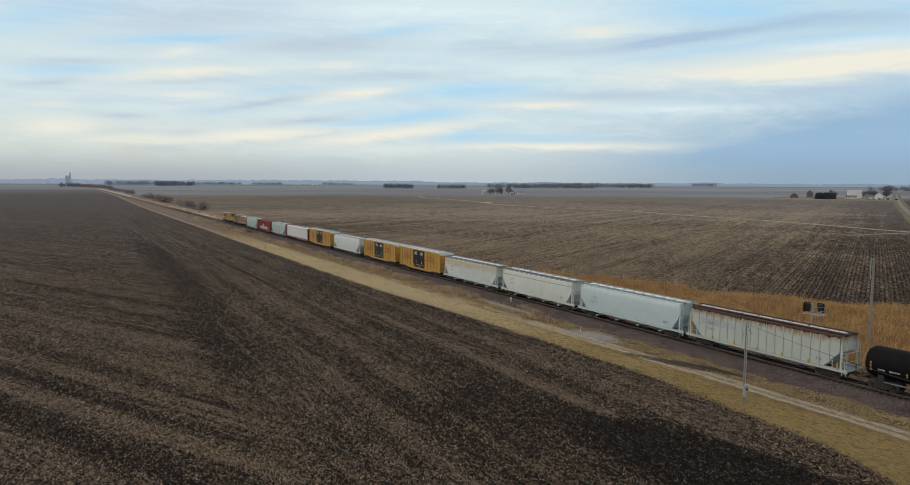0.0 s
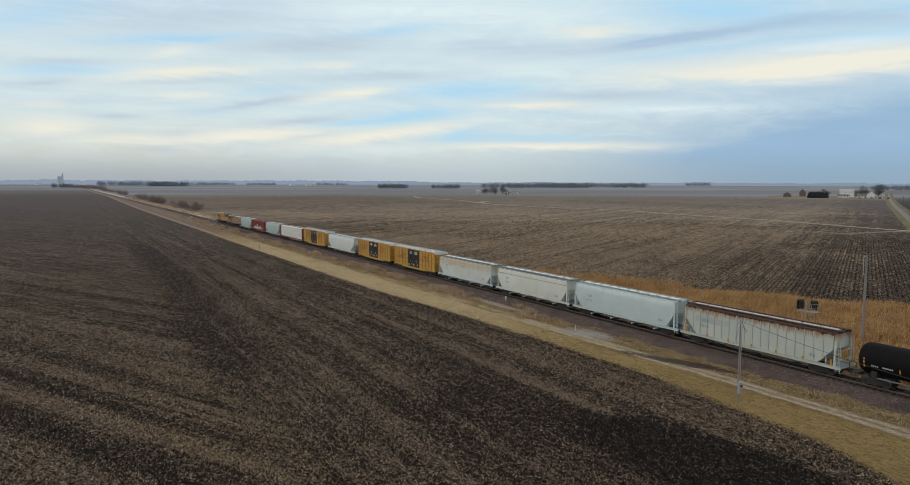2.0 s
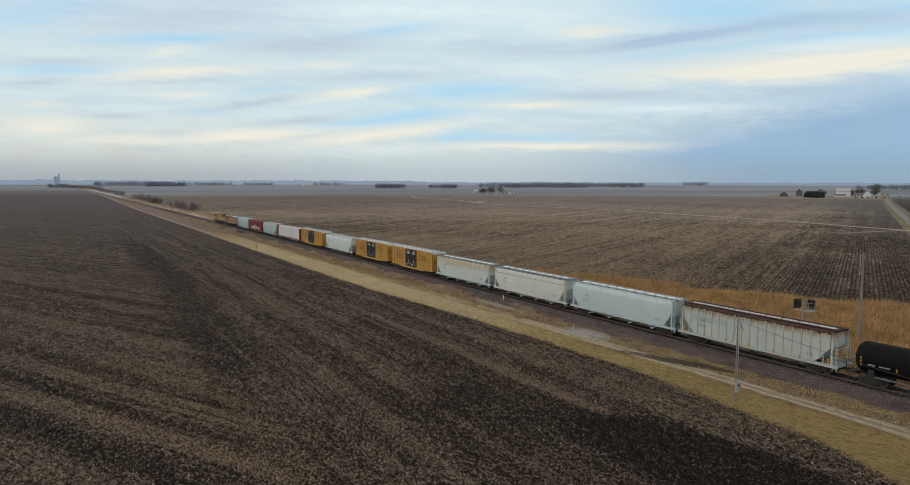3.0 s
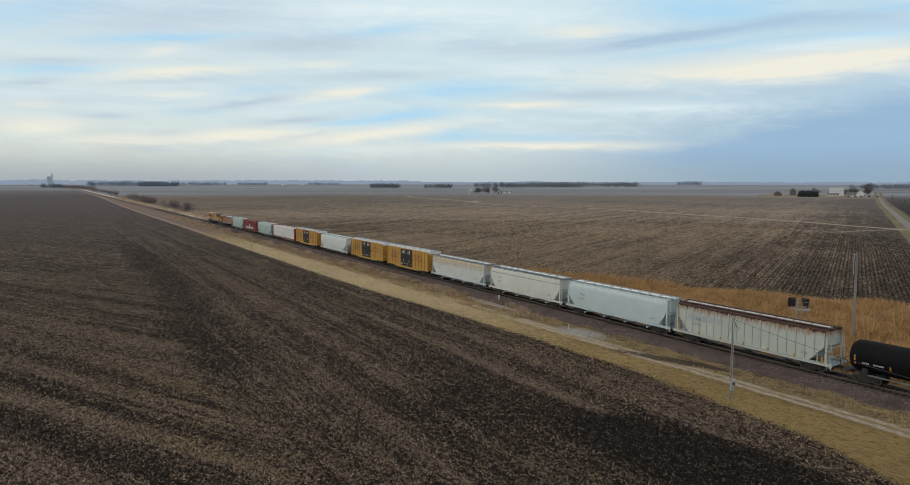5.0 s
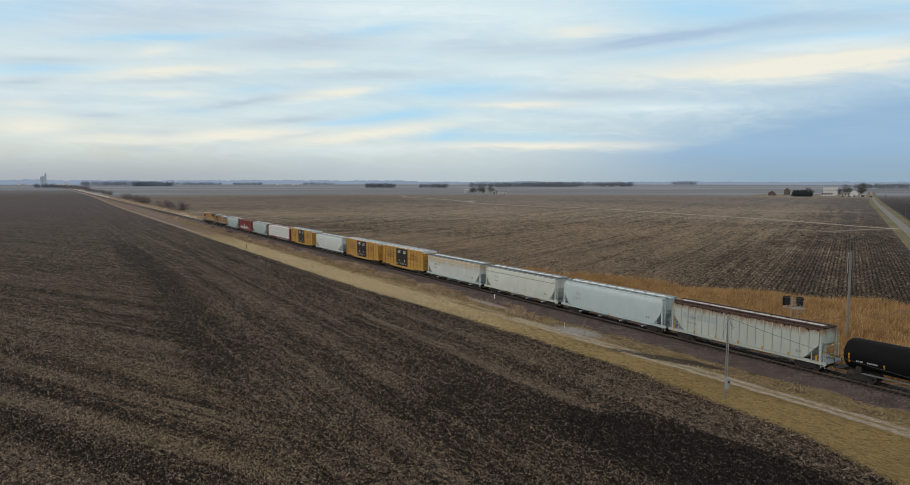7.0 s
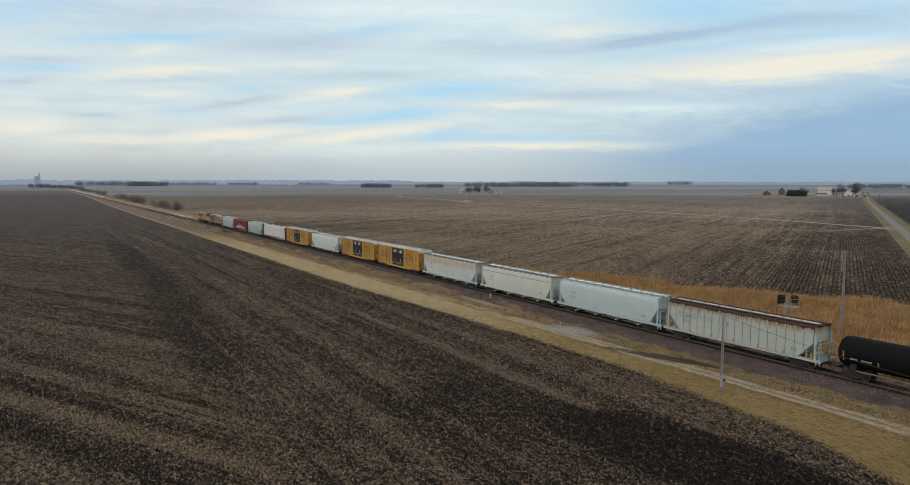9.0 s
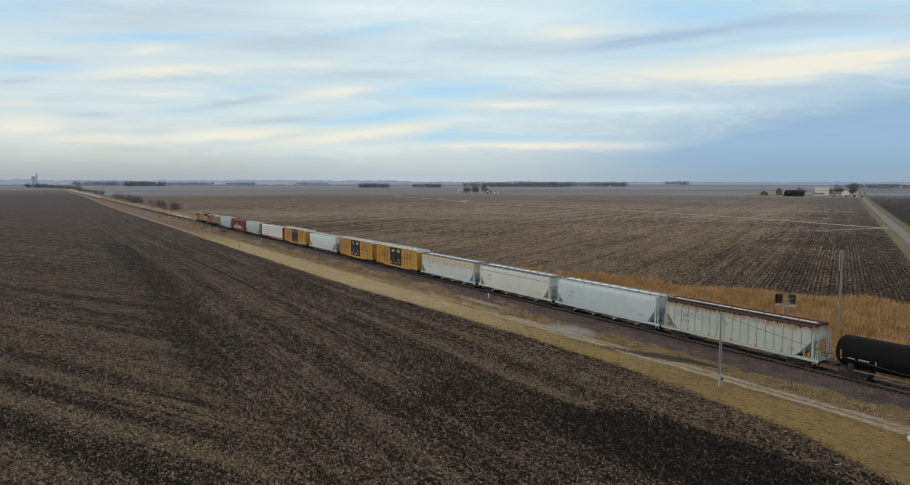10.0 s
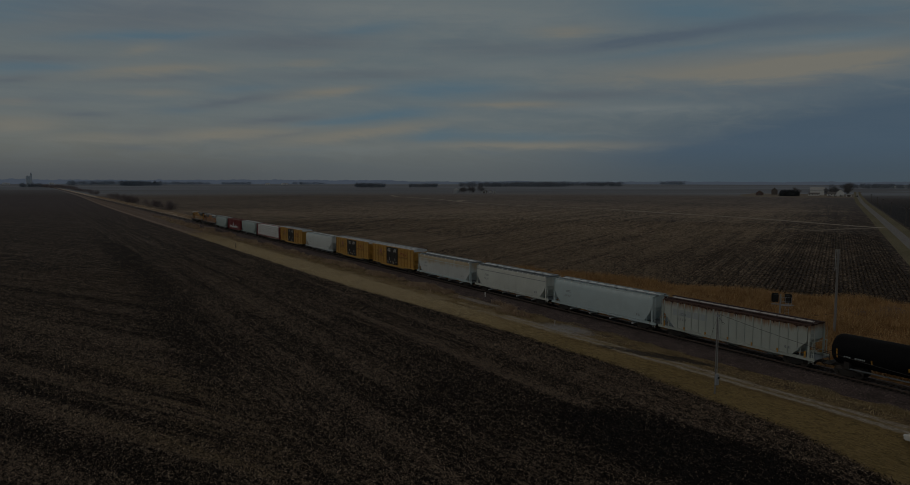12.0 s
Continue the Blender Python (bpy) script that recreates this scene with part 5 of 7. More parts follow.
            part("reflector", bm, ORANGE_MARK, car, "orange reflective strip")
        bm = bmesh.new()
        plate(bm, s, -L + 5.0, -L + 5.9, 2.05, 2.35)
        part("warning_plate", bm, ORANGE_MARK, car)
        bm = bmesh.new()
        x = s * 1.52
        v = [bm.verts.new(c) for c in ((x, -L + 1.9, 1.45), (x, -L + 2.1, 1.65), (x, -L + 1.9, 1.85), (x, -L + 1.7, 1.65))]
        bm.faces.new(v if s > 0 else v[::-1])
        part("placard", bm, WHITE_MARK, car)
        if sprays:
            for mat, a, z0, z1 in ((TEAL_PAINT, L - 5.6, 2.0, 2.7), (SILVER_PAINT, -0.2, 2.3, 2.9), (SILVER_PAINT, -2.2, 1.9, 2.3)):
                bm = bmesh.new()
                for i in range(5):
                    c = a + i * 0.24
                    plate(bm, s, c, c + rng.uniform(0.12, 0.3), z0 + rng.uniform(0, 0.3), z1 - rng.uniform(0, 0.25))
                part("sprayed_paint", bm, mat, car, "sprayed paint strokes")
    return car


# ---------------------------------------------------------------- centre-beam flat car and its lumber
def centrebeam(y_front, length):
    L = length / 2
    car = holder("centrebeam_flatcar", y_front - L, "dark red centre-beam flat car stacked with wrapped lumber", "flat car", "freight train")
    bm = bmesh.new()
    box(bm, -1.42, 1.42, -L, L, 0.98, 1.12)
    for s in (-1, 1):
        x0, x1 = sorted((s * 1.42, s * 1.50))
        box(bm, x0, x1, -L, L, 0.86, 1.18)
    part("deck", bm, BEAM_RED, car)
    bm = bmesh.new()
    out = [(-L + 0.4, 0.98), (-L + 3.5, 0.98), (-L + 5.0, 0.62), (L - 5.0, 0.62), (L - 3.5, 0.98), (L - 0.4, 0.98)]
    for x in (-0.3, 0.3):
        a = [bm.verts.new((x - 0.04, y, z)) for y, z in out]
        b = [bm.verts.new((x + 0.04, y, z)) for y, z in out]
        bm.faces.new(a)
        bm.faces.new(b[::-1])
        for i in range(len(out)):
            j = (i + 1) % len(out)
            bm.faces.new((a[i], b[i], b[j], a[j]))
    part("centre_sill", bm, UNDER, car)
    for s in (-1, 1):
        bm = bmesh.new()
        y0, y1 = sorted((s * (L - 0.1), s * (L - 0.32)))
        box(bm, -1.42, 1.42, y0, y1, 1.12, 4.58)
        for i in range(8):
            z = 1.35 + i * 0.45
            y2, y3 = sorted((s * (L - 0.1), s * (L + 0.02)))
            box(bm, -1.35, 1.35, y2, y3, z - 0.06, z + 0.06)
        for q in (-1, 1):
            x0, x1 = sorted((q * 1.34, q * 1.48))
            y2, y3 = sorted((s * (L - 0.02), s * (L - 0.8)))
            box(bm, x0, x1, y2, y3, 1.12, 4.56)
        part("bulkhead", bm, BEAM_RED, car)
    bm = bmesh.new()
    box(bm, -0.13, 0.13, -L + 0.3, L - 0.3, 4.52, 4.66)
    part("top_beam", bm, BEAM_RED, car)
    for i in range(13):
        y = -L + 0.9 + (length - 1.8) * i / 12
        bm = bmesh.new()
        box(bm, -0.07, 0.07, y - 0.1, y + 0.1, 1.12, 4.52)
        part("beam_post", bm, BEAM_RED, car)
    for i in range(18):
        bm = bmesh.new()
        y = -L + 0.9 + (length - 1.8) * i / 17
        box(bm, -1.54, -1.48, y - 0.09, y + 0.09, 0.80, 0.98)
        part("strap_winch", bm, HATCH, car)
    running_gear(car, L, 2.4)
    # wrapped bundles: six layers, five lengths, both sides of the beam
    rng = random.Random(8)
    inner = length - 1.7
    cols, layers = 5, 6
    w = inner / cols
    h = 0.565
    bm = bmesh.new()
    v = box(bm, -0.60, 0.60, -w / 2 + 0.02, w / 2 - 0.02, 0, h - 0.012)
    bmesh.ops.bevel(bm, geom=bm.edges[:], offset=0.05, segments=2, affect="EDGES")
    bundle_mesh = mesh_of("lumber_bundle", bm, WRAP)
    bm = bmesh.new()
    for i in range(5):
        y = -w / 2 + w * (i + 0.5) / 5
        z = 0.13 if i % 2 else 0.24
        box(bm, -0.606, -0.594, y - 0.17, y + 0.15, z, z + 0.10)
        box(bm, -0.606, -0.594, y - 0.08, y + 0.20, z + 0.13, z + 0.19)
    for y in (-w / 4, w / 4):
        box(bm, -0.607, -0.593, y - 0.015, y + 0.015, 0.01, h - 0.05)
    mark_mesh = mesh_of("printed_mark", bm, LOCO_GREY)
    for side in (-1, 1):
        for r in range(layers):
            for c in range(cols):
                ob = new("lumber_bundle", bundle_mesh)
                ob.location = (side * (0.79 + rng.uniform(-0.03, 0.03)), y_front - L - inner / 2 + w * (c + 0.5), RAIL + 1.12 + r * h)
                ob.rotation_euler = (0, 0, rng.uniform(-0.006, 0.006) + (math.pi if side > 0 else 0))
                tagged(ob, "white plastic-wrapped bundle of lumber with dark printed marks", "lumber", "lumber on the flat car")
                shared("printed_mark", mark_mesh, ob)
    return car


# ---------------------------------------------------------------- locomotives
def locomotive(y_front, length, body, label, faded=False):
    L = length / 2
    loco = holder("diesel_locomotive", y_front - L, label, "locomotive", "freight train")
    bm = bmesh.new()
    box(bm, -1.55, 1.55, -L + 0.3, L - 0.3, 1.35, 1.72)
    part("frame", bm, LOCO_GREY, loco)
    bm = bmesh.new()
    box(bm, -1.56, 1.56, -L + 0.35, L - 0.35, 1.50, 1.60)
    part("red_stripe", bm, RED_MARK, loco, "thin red sill stripe")
    # fuel tank
    bm = bmesh.new()
    extrude_y(bm, [(-1.45, 1.3), (-1.45, 0.8), (-1.1, 0.45), (1.1, 0.45), (1.45, 0.8), (1.45, 1.3)], [-3.0, 3.0])
    part("fuel_tank", bm, UNDER, loco)
    # long hood with sloped shoulders
    bm = bmesh.new()
    extrude_y(bm, [(-0.95, 1.72), (-0.95, 4.05), (-0.70, 4.35), (0.70, 4.35), (0.95, 4.05), (0.95, 1.72)], [-L + 1.3, L - 5.0])
    part("long_hood", bm, body, loco)
    bm = bmesh.new()
    extrude_y(bm, [(-0.72, 4.33), (-0.66, 4.48), (0.66, 4.48), (0.72, 4.33)], [-L + 1.5, L - 5.2])
    part("hood_roof", bm, DARK if not faded else ROOF_GREY, loco)
    # hood doors
    bm = bmesh.new()
    box(bm, 0.95, 0.975, -0.34, 0.34, 1.9, 3.3)
    box(bm, 0.97, 0.99, 0.2, 0.27, 2.4, 2.7)
    door = mesh_of("hood_door", bm, body)
    for i in range(12):
        shared("hood_door", door, loco, (0, -L + 2.0 + i * 0.95, 0))
        shared("hood_door", door, loco, (0, -L + 2.0 + i * 0.95, 0), math.pi)
    # radiator with flared wings at the rear
    bm = bmesh.new()
    wing = 1.45 if faded else 1.3
    extrude_y(bm, [(-0.95, 3.3), (-wing, 3.75), (-wing, 4.35), (-0.9, 4.62), (0.9, 4.62), (wing, 4.35), (wing, 3.75), (0.95, 3.3)], [-L + 1.35, -L + 6.2])
    part("radiator", bm, DARK if not faded else ROOF_GREY, loco)
    for s in (-1, 1):
        bm = bmesh.new()
        x0, x1 = sorted((s * (wing - 0.02), s * (wing + 0.015)))
        for i in range(8):
            y = -L + 1.5 + i * 0.57
            box(bm, x0, x1, y, y + 0.45, 3.82, 4.28)
        part("radiator_grille", bm, DARK, loco)
    for i in range(3):
        bm = bmesh.new()
        tube(bm, (0, -L + 2.2 + i * 1.5, 4.6), (0, -L + 2.2 + i * 1.5, 4.70), 0.62, 16)
        part("roof_fan", bm, DARK, loco)
    # dynamic brake and intake box behind the cab
    bm = bmesh.new()
    extrude_y(bm, [(-0.95, 3.4), (-1.25, 3.7), (-1.25, 4.4), (-0.8, 4.66), (0.8, 4.66), (1.25, 4.4), (1.25, 3.7), (0.95, 3.4)], [L - 9.4, L - 5.4])
    part("brake_housing", bm, body if not faded else LOCO_GREY, loco)
    bm = bmesh.new()
    tube(bm, (0, 0.4, 4.45), (0, 0.4, 4.75), 0.28, 10)
    part("exhaust_stack", bm, DARK, loco)
    # cab: wide nose, sloped windscreen
    bm = bmesh.new()
    box(bm, -1.5, 1.5, L - 5.0, L - 2.6, 1.72, 4.3)
    bmesh.ops.bevel(bm, geom=bm.edges[:], offset=0.08, segments=2, affect="EDGES")
    cab = part("cab", bm, body, loco)
    bm = bmesh.new()
    extrude_y(bm, [(-1.5, 4.28), (-1.15, 4.6), (1.15, 4.6), (1.5, 4.28)], [L - 5.1, L - 2.5])
    part("cab_roof", bm, ROOF_GREY, cab)
    bm = bmesh.new()
    for s in (-1, 1):
        for y in (L - 4.7, L - 3.75):
            x0, x1 = sorted((s * 1.49, s * 1.515))
            box(bm, x0, x1, y, y + 0.85, 2.95, 4.05)
    for x in (-0.7, 0.7):
        box(bm, x - 0.5, x + 0.5, L - 2.62, L - 2.585, 3.15, 3.95)
    part("cab_window", bm, CAB_GLASS, cab)
    bm = bmesh.new()
    v = box(bm, -1.15, 1.15, L - 2.6, L - 1.15, 1.72, 3.2)
    for q in v:
        if q.co.z > 3 and q.co.y > L - 2:
            q.co.z -= 0.35
    bmesh.ops.bevel(bm, geom=bm.edges[:], offset=0.10, segments=2, affect="EDGES")
    part("nose", bm, body, loco)
    for x in (-0.25, 0.25):
        bm = bmesh.new()
        tube(bm, (x, L - 2.62, 4.15), (x, L - 2.5, 4.15), 0.12, 10)
        part("headlight", bm, HATCH, loco)
    # walkway railings
    for s in (-1, 1):
        bm = bmesh.new()
        tube(bm, (s * 1.5, -L + 0.5, 2.75), (s * 1.5, L - 5.2, 2.75), 0.03, 5)
        for i in range(9):
            y = -L + 0.5 + (length - 5.7) * i / 8
            tube(bm, (s * 1.5, y, 1.7), (s * 1.5, y, 2.75), 0.03, 5)
        part("handrail", bm, WHITE_MARK if not faded else GRATE, loco)
        for q in (-1, 1):
            for i in range(4):
                bm = bmesh.new()
                y0, y1 = sorted((s * (L - 0.15), s * (L - 0.55)))
                box(bm, min(q * 1.1, q * 1.5), max(q * 1.1, q * 1.5), y0, y1, 0.45 + i * 0.32, 0.50 + i * 0.32)
                part("step", bm, LOCO_GREY, loco)
        bm = bmesh.new()
        y0, y1 = sorted((s * (L - 0.28), s * (L - 0.12)))
        box(bm, -1.5, 1.5, y0, y1, 0.35, 1.4)
        part("pilot", bm, LOCO_GREY, loco)
    bm = bmesh.new()
    for s in (-1, 1):
        bars(bm, s * 0.98, -1.2, 2.8, 2.75, 3.1, 1, 9, 0.9, None, 0.02)
    part("lettering", bm, RED_MARK, loco)
    running_gear(loco, L, 4.0, (-2.05, 0.0, 2.05), LOCO_TRUCK)
    return loco


locomotive(325.6, 22.6, LOCO_YELLOW, "yellow diesel locomotive with grey roof leading the train")
locomotive(301.8, 22.6, LOCO_FADED, "faded orange diesel locomotive with flared grey radiator", True)
hopper(278.0, 17.9, GREEN_GREY, GREEN_GREY, "greenish grey rounded covered hopper behind the locomotives", 4.5, 3, True, hatches=8, seed=11)
red = boxcar(259.0, 17.9, BOX_RED, RED_ROOF, "dark red ribbed boxcar with sprayed silver paint", 4.45, 0.0, 3.2, False, 17, 12)
sprayed(red, -1.68, -6.6, 6.0, 1.2, 3.0, SILVER_PAINT, 4, 11)
sprayed(red, -1.715, -1.0, 1.4, 1.4, 4.0, SILVER_PAINT, 5, 2)
sprayed(red, -1.73, -4.8, 4.4, 1.5, 2.6, WHITE_MARK, 9, 7)
hopper(240.0, 17.9, GREEN_GREY, GREEN_GREY, "greenish grey rounded covered hopper with open ends", 4.5, 3, True, hatches=8, seed=13)
centrebeam(221.3, 23.6)
boxcar(196.4, 18.8, YELLOW, ROOF_WHITE, "yellow boxcar with black double doors, first of three", seed=21)
hopper(175.2, 19.5, PALE_GREY, BLUE_GREY, "pale grey smooth covered hopper between yellow boxcars", 4.55, 4, True, hatches=10, slope=2.3, rise=2.9, seed=22)
boxcar(153.3, 18.7, YELLOW, ROOF_WHITE, "yellow boxcar with black double doors coupled to its twin", seed=23)
boxcar(132.6, 18.8, YELLOW, ROOF_WHITE, "yellow boxcar with black doors before white hoppers", seed=24)
hopper(112.6, 19.3, TAN_STAIN, GRATE, "white covered hopper with tan stains under the roof", 4.5, 4, False, hatches=9, slope=1.35, rise=2.7, seed=25, brackets=12, frame=BLUE_GREY)
hopper(92.4, 19.3, CREAM, GRATE, "cream covered hopper with lightly stained sides", 4.5, 4, True, hatches=9, slope=1.35, rise=2.75, seed=26, brackets=14, frame=CREAM)
hopper(72.4, 19.4, BLUE_GREY, BLUE_GREY, "pale blue-grey covered hopper with bracketed eaves", 4.5, 4, True, hatches=10, slope=1.25, rise=2.7, seed=27, brackets=13)
rusty = hopper(52.7, 19.4, RUSTY, RUST, "ribbed white covered hopper with rust running from its roof", 4.5, 3, False, 19, 9, 1.7, 2.85, 29, inset=0.85)
tank(32.6, 18.3, TANK_BLACK, "black tank car coupled behind the rusty hopper", seed=31, rail_mat=UNDER)
tank(13.8, 16.3, TANK_SLATE, "faded black tank car with rusty platform railing", seed=32)
tank(-2.8, 16.3, TANK_SLATE, "faded black tank car with orange reflective strips", seed=33)
tank(-19.6, 11.6, TANK_SLATE, "short black tank car with sprayed marks", seed=34, sprays=True)
tank(-31.8, 15.6, TANK_SLATE, "long black tank car with teal and silver sprayed marks", seed=35, sprays=True)
hopper(-47.9, 12.5, BEIGE, BLUE_GREY, "short beige covered hopper with two discharge bays", 4.4, 2, True, hatches=4, slope=2.2, rise=2.9, seed=36)
hopper(-61.0, 18.6, BLUE_GREY, BLUE_GREY, "grey covered hopper at the end of the train", 4.5, 4, False, hatches=9, slope=2.3, rise=2.2, seed=37)

# ---------------------------------------------------------------- plants and buildings: materials
def plant(name, a, b, c, scale=0.35):
    m, n = material(name, 0.9)
    at = n.vmath("ADD", n.place, n.join(0.0, 0.0, 0.0))
    rnd = n.tree.nodes.new("ShaderNodeNewGeometry").outputs["Random Per Island"]
    base = n.mix(n.step(n.noise(at, scale, 3, 0.6), 0.35, 0.65), a, b)
    base = n.mix(n.step(rnd, 0.55, 1.0, 0.0, 0.9), base, c)
    n.put(n.bsdf.inputs["Base Color"], base)
    n.put(n.bsdf.inputs["Specular IOR Level"], 0.15)
    return m


TALL_GRASS = plant("rank_dry_grass", (0.26, 0.148, 0.062), (0.47, 0.293, 0.132), (0.70, 0.50, 0.27))
PALE_GRASS = plant("bleached_grass", (0.25, 0.19, 0.105), (0.40, 0.31, 0.175), (0.62, 0.51, 0.33))
BRUSH = plant("bleached_brush", (0.30, 0.215, 0.150), (0.46, 0.345, 0.245), (0.72, 0.58, 0.42))
# twig colour greyed and lightened to take in the haze over the farm
TWIGS = plant("bare_twigs", (0.150, 0.148, 0.156), (0.205, 0.20, 0.206), (0.26, 0.252, 0.252))
# stem colour greyed and lightened as well, standing for some haze
SHRUB = plant("bare_shrub_stems", (0.165, 0.138, 0.145), (0.215, 0.180, 0.182), (0.28, 0.235, 0.225))
# blue-grey twigs: the haze before the far woods is in this base colour
FAR_HAZE_TWIGS = plant("far_woods_haze_twigs", (0.165, 0.190, 0.228), (0.200, 0.226, 0.265), (0.225, 0.250, 0.285), 0.02)
NEEDLES = plant("evergreen_needles", (0.052, 0.062, 0.070), (0.072, 0.084, 0.092), (0.092, 0.104, 0.110))
BARK = paint("bark", (0.090, 0.083, 0.082), 0.9, 0.3)
STRAW = plant("straw_litter", (0.105, 0.072, 0.048), (0.20, 0.145, 0.098), (0.46, 0.36, 0.26), 0.2)
# pale concrete, blued in its base colour for the haze down the line
HAZED_CONCRETE = paint("haze_blued_concrete", (0.52, 0.58, 0.65), 0.85, 0.2, (0.3, 0.33, 0.36))
WHITE_BOARD = paint("white_boards", (0.72, 0.73, 0.73), 0.6, 0.2, (0.4, 0.4, 0.38))
GALV = paint("galvanised_sheet", (0.46, 0.48, 0.50), 0.45, 0.2, metal=0.4)
SHINGLE = paint("grey_shingles", (0.16, 0.155, 0.155), 0.85, 0.3)
# old red boards, greyed further in the colour for haze
BARN_RED = paint("weathered_red_boards", (0.145, 0.092, 0.084), 0.8, 0.4)
BARN_BROWN = paint("bare_grey_boards", (0.135, 0.118, 0.108), 0.85, 0.4)
PANE = paint("window_glass", (0.03, 0.035, 0.04), 0.1, 0.05)
POLE_GREY = paint("weathered_pole", (0.25, 0.24, 0.235), 0.75, 0.3, (0.16, 0.14, 0.12))
BOX_GREY = paint("meter_box_grey", (0.36, 0.38, 0.41), 0.45, 0.15)
ALU = paint("aluminium_mast", (0.42, 0.43, 0.44), 0.4, 0.2, metal=0.4)
SIGNAL_BLACK = paint("signal_black", (0.013, 0.013, 0.014), 0.5, 0.2)
CABLE = paint("cable", (0.05, 0.05, 0.05), 0.6, 0.1)
CAR_WHITE = paint("car_white", (0.80, 0.80, 0.79), 0.2, 0.05)
RUBBER = paint("rubber", (0.02, 0.02, 0.02), 0.8, 0.2)
TIE_WOOD = paint("creosoted_tie", (0.030, 0.0245, 0.022), 0.85, 0.4, (0.06, 0.048, 0.04))
RAIL_STEEL = paint("rail_steel", (0.16, 0.12, 0.10), 0.45, 0.3, (0.09, 0.05, 0.035), 0.5)
VERGE = plant("verge_grass", (0.22, 0.157, 0.060), (0.38, 0.277, 0.115), (0.56, 0.43, 0.21), 0.08)
ROAD_VERGE = turf("road_verge_grass", (0.125, 0.112, 0.064), (0.19, 0.168, 0.100), (0.26, 0.228, 0.150))
WATERWAY = turf("grass_waterway_cover", (0.28, 0.242, 0.196), (0.385, 0.335, 0.278), (0.44, 0.39, 0.325))
YARD = turf("farmyard_grass", (0.165, 0.142, 0.112), (0.25, 0.212, 0.168), (0.28, 0.24, 0.19))


# ---------------------------------------------------------------- track
track = new("railway_track")
tagged(track, "single railway track on dark wooden ties", "railway track", kind="structure")
prof = [(-0.07, 0.0), (-0.07, 0.02), (-0.012, 0.045), (-0.012, 0.125), (-0.036, 0.135), (-0.036, 0.165), (0.036, 0.165), (0.036, 0.135), (0.012, 0.125), (0.012, 0.045), (0.07, 0.02), (0.07, 0.0)]
for s in (-1, 1):
    bm = bmesh.new()
    extrude_y(bm, [(x + s * 0.755, z + RAIL - 0.165) for x, z in prof], [-400, 0, 100, 300, 1000, 2400])
    part("rail", bm, RAIL_STEEL, track)

# ---------------------------------------------------------------- roads, waterway, farmyard ground
RD = Vector((math.sin(radians(63.9)), math.cos(radians(63.9))))        # the way the farm road runs
RN = Vector((-RD.y, RD.x))


def along(d, off=0.0):
    p = Vector((0, 9.5)) + RD * d + RN * off
    return (p.x, p.y)


bm = bmesh.new()
road_line = [along(d) for d in (8, 60, 140, 220, 300, 380, 460, 540, 600, 660)] + [(774, 386), (905, 448), (1042, 512), (1300, 632)]
ribbon(bm, road_line, 10.6, 0.006)
tagged(link("road_verge", bm, ROAD_VERGE), "dry grass verges along the farm road", "verge", kind="structure")
bm = bmesh.new()
ribbon(bm, road_line, 3.5, 0.03)
tagged(link("road", bm, ASPHALT), "straight grey sealed country road", "road", kind="structure")
bm = bmesh.new()
ww = [(364, 814), (334, 745), (326, 690), (312, 600), (291, 540), (279, 505), (272, 469), (273, 410), (281, 371), (284, 329), (275, 296), (270, 265), (267, 242), (265, 216), (260, 195), (250, 165), (245, 149), (241, 131)]
ribbon(bm, ww, 4.6, 0.012)
ribbon(bm, ((287, 532), (300, 548), (314, 560), (318, 570)), 9.0, 0.0125)
tagged(link("grass_waterway", bm, WATERWAY), "pale grassed waterway winding through the stubble", "grass strip", kind="structure")
bm = bmesh.new()
ribbon(bm, ((246, 132), (238, 133), (228, 136), (214, 138), (198, 140)), 3.4, 0.010)
tagged(link("headland_patch", bm, YARD), "pale trampled turning place at the field edge", "grass strip", kind="structure")
bm = bmesh.new()
sheet(bm, [(x, y, 0.014) for x, y in ((728, 508), (740, 440), (770, 391), (800, 404), (1010, 500), (960, 640), (830, 580), (770, 540))])
tagged(link("farmyard", bm, YARD), "dry grass of the farmyard", "yard", kind="structure")


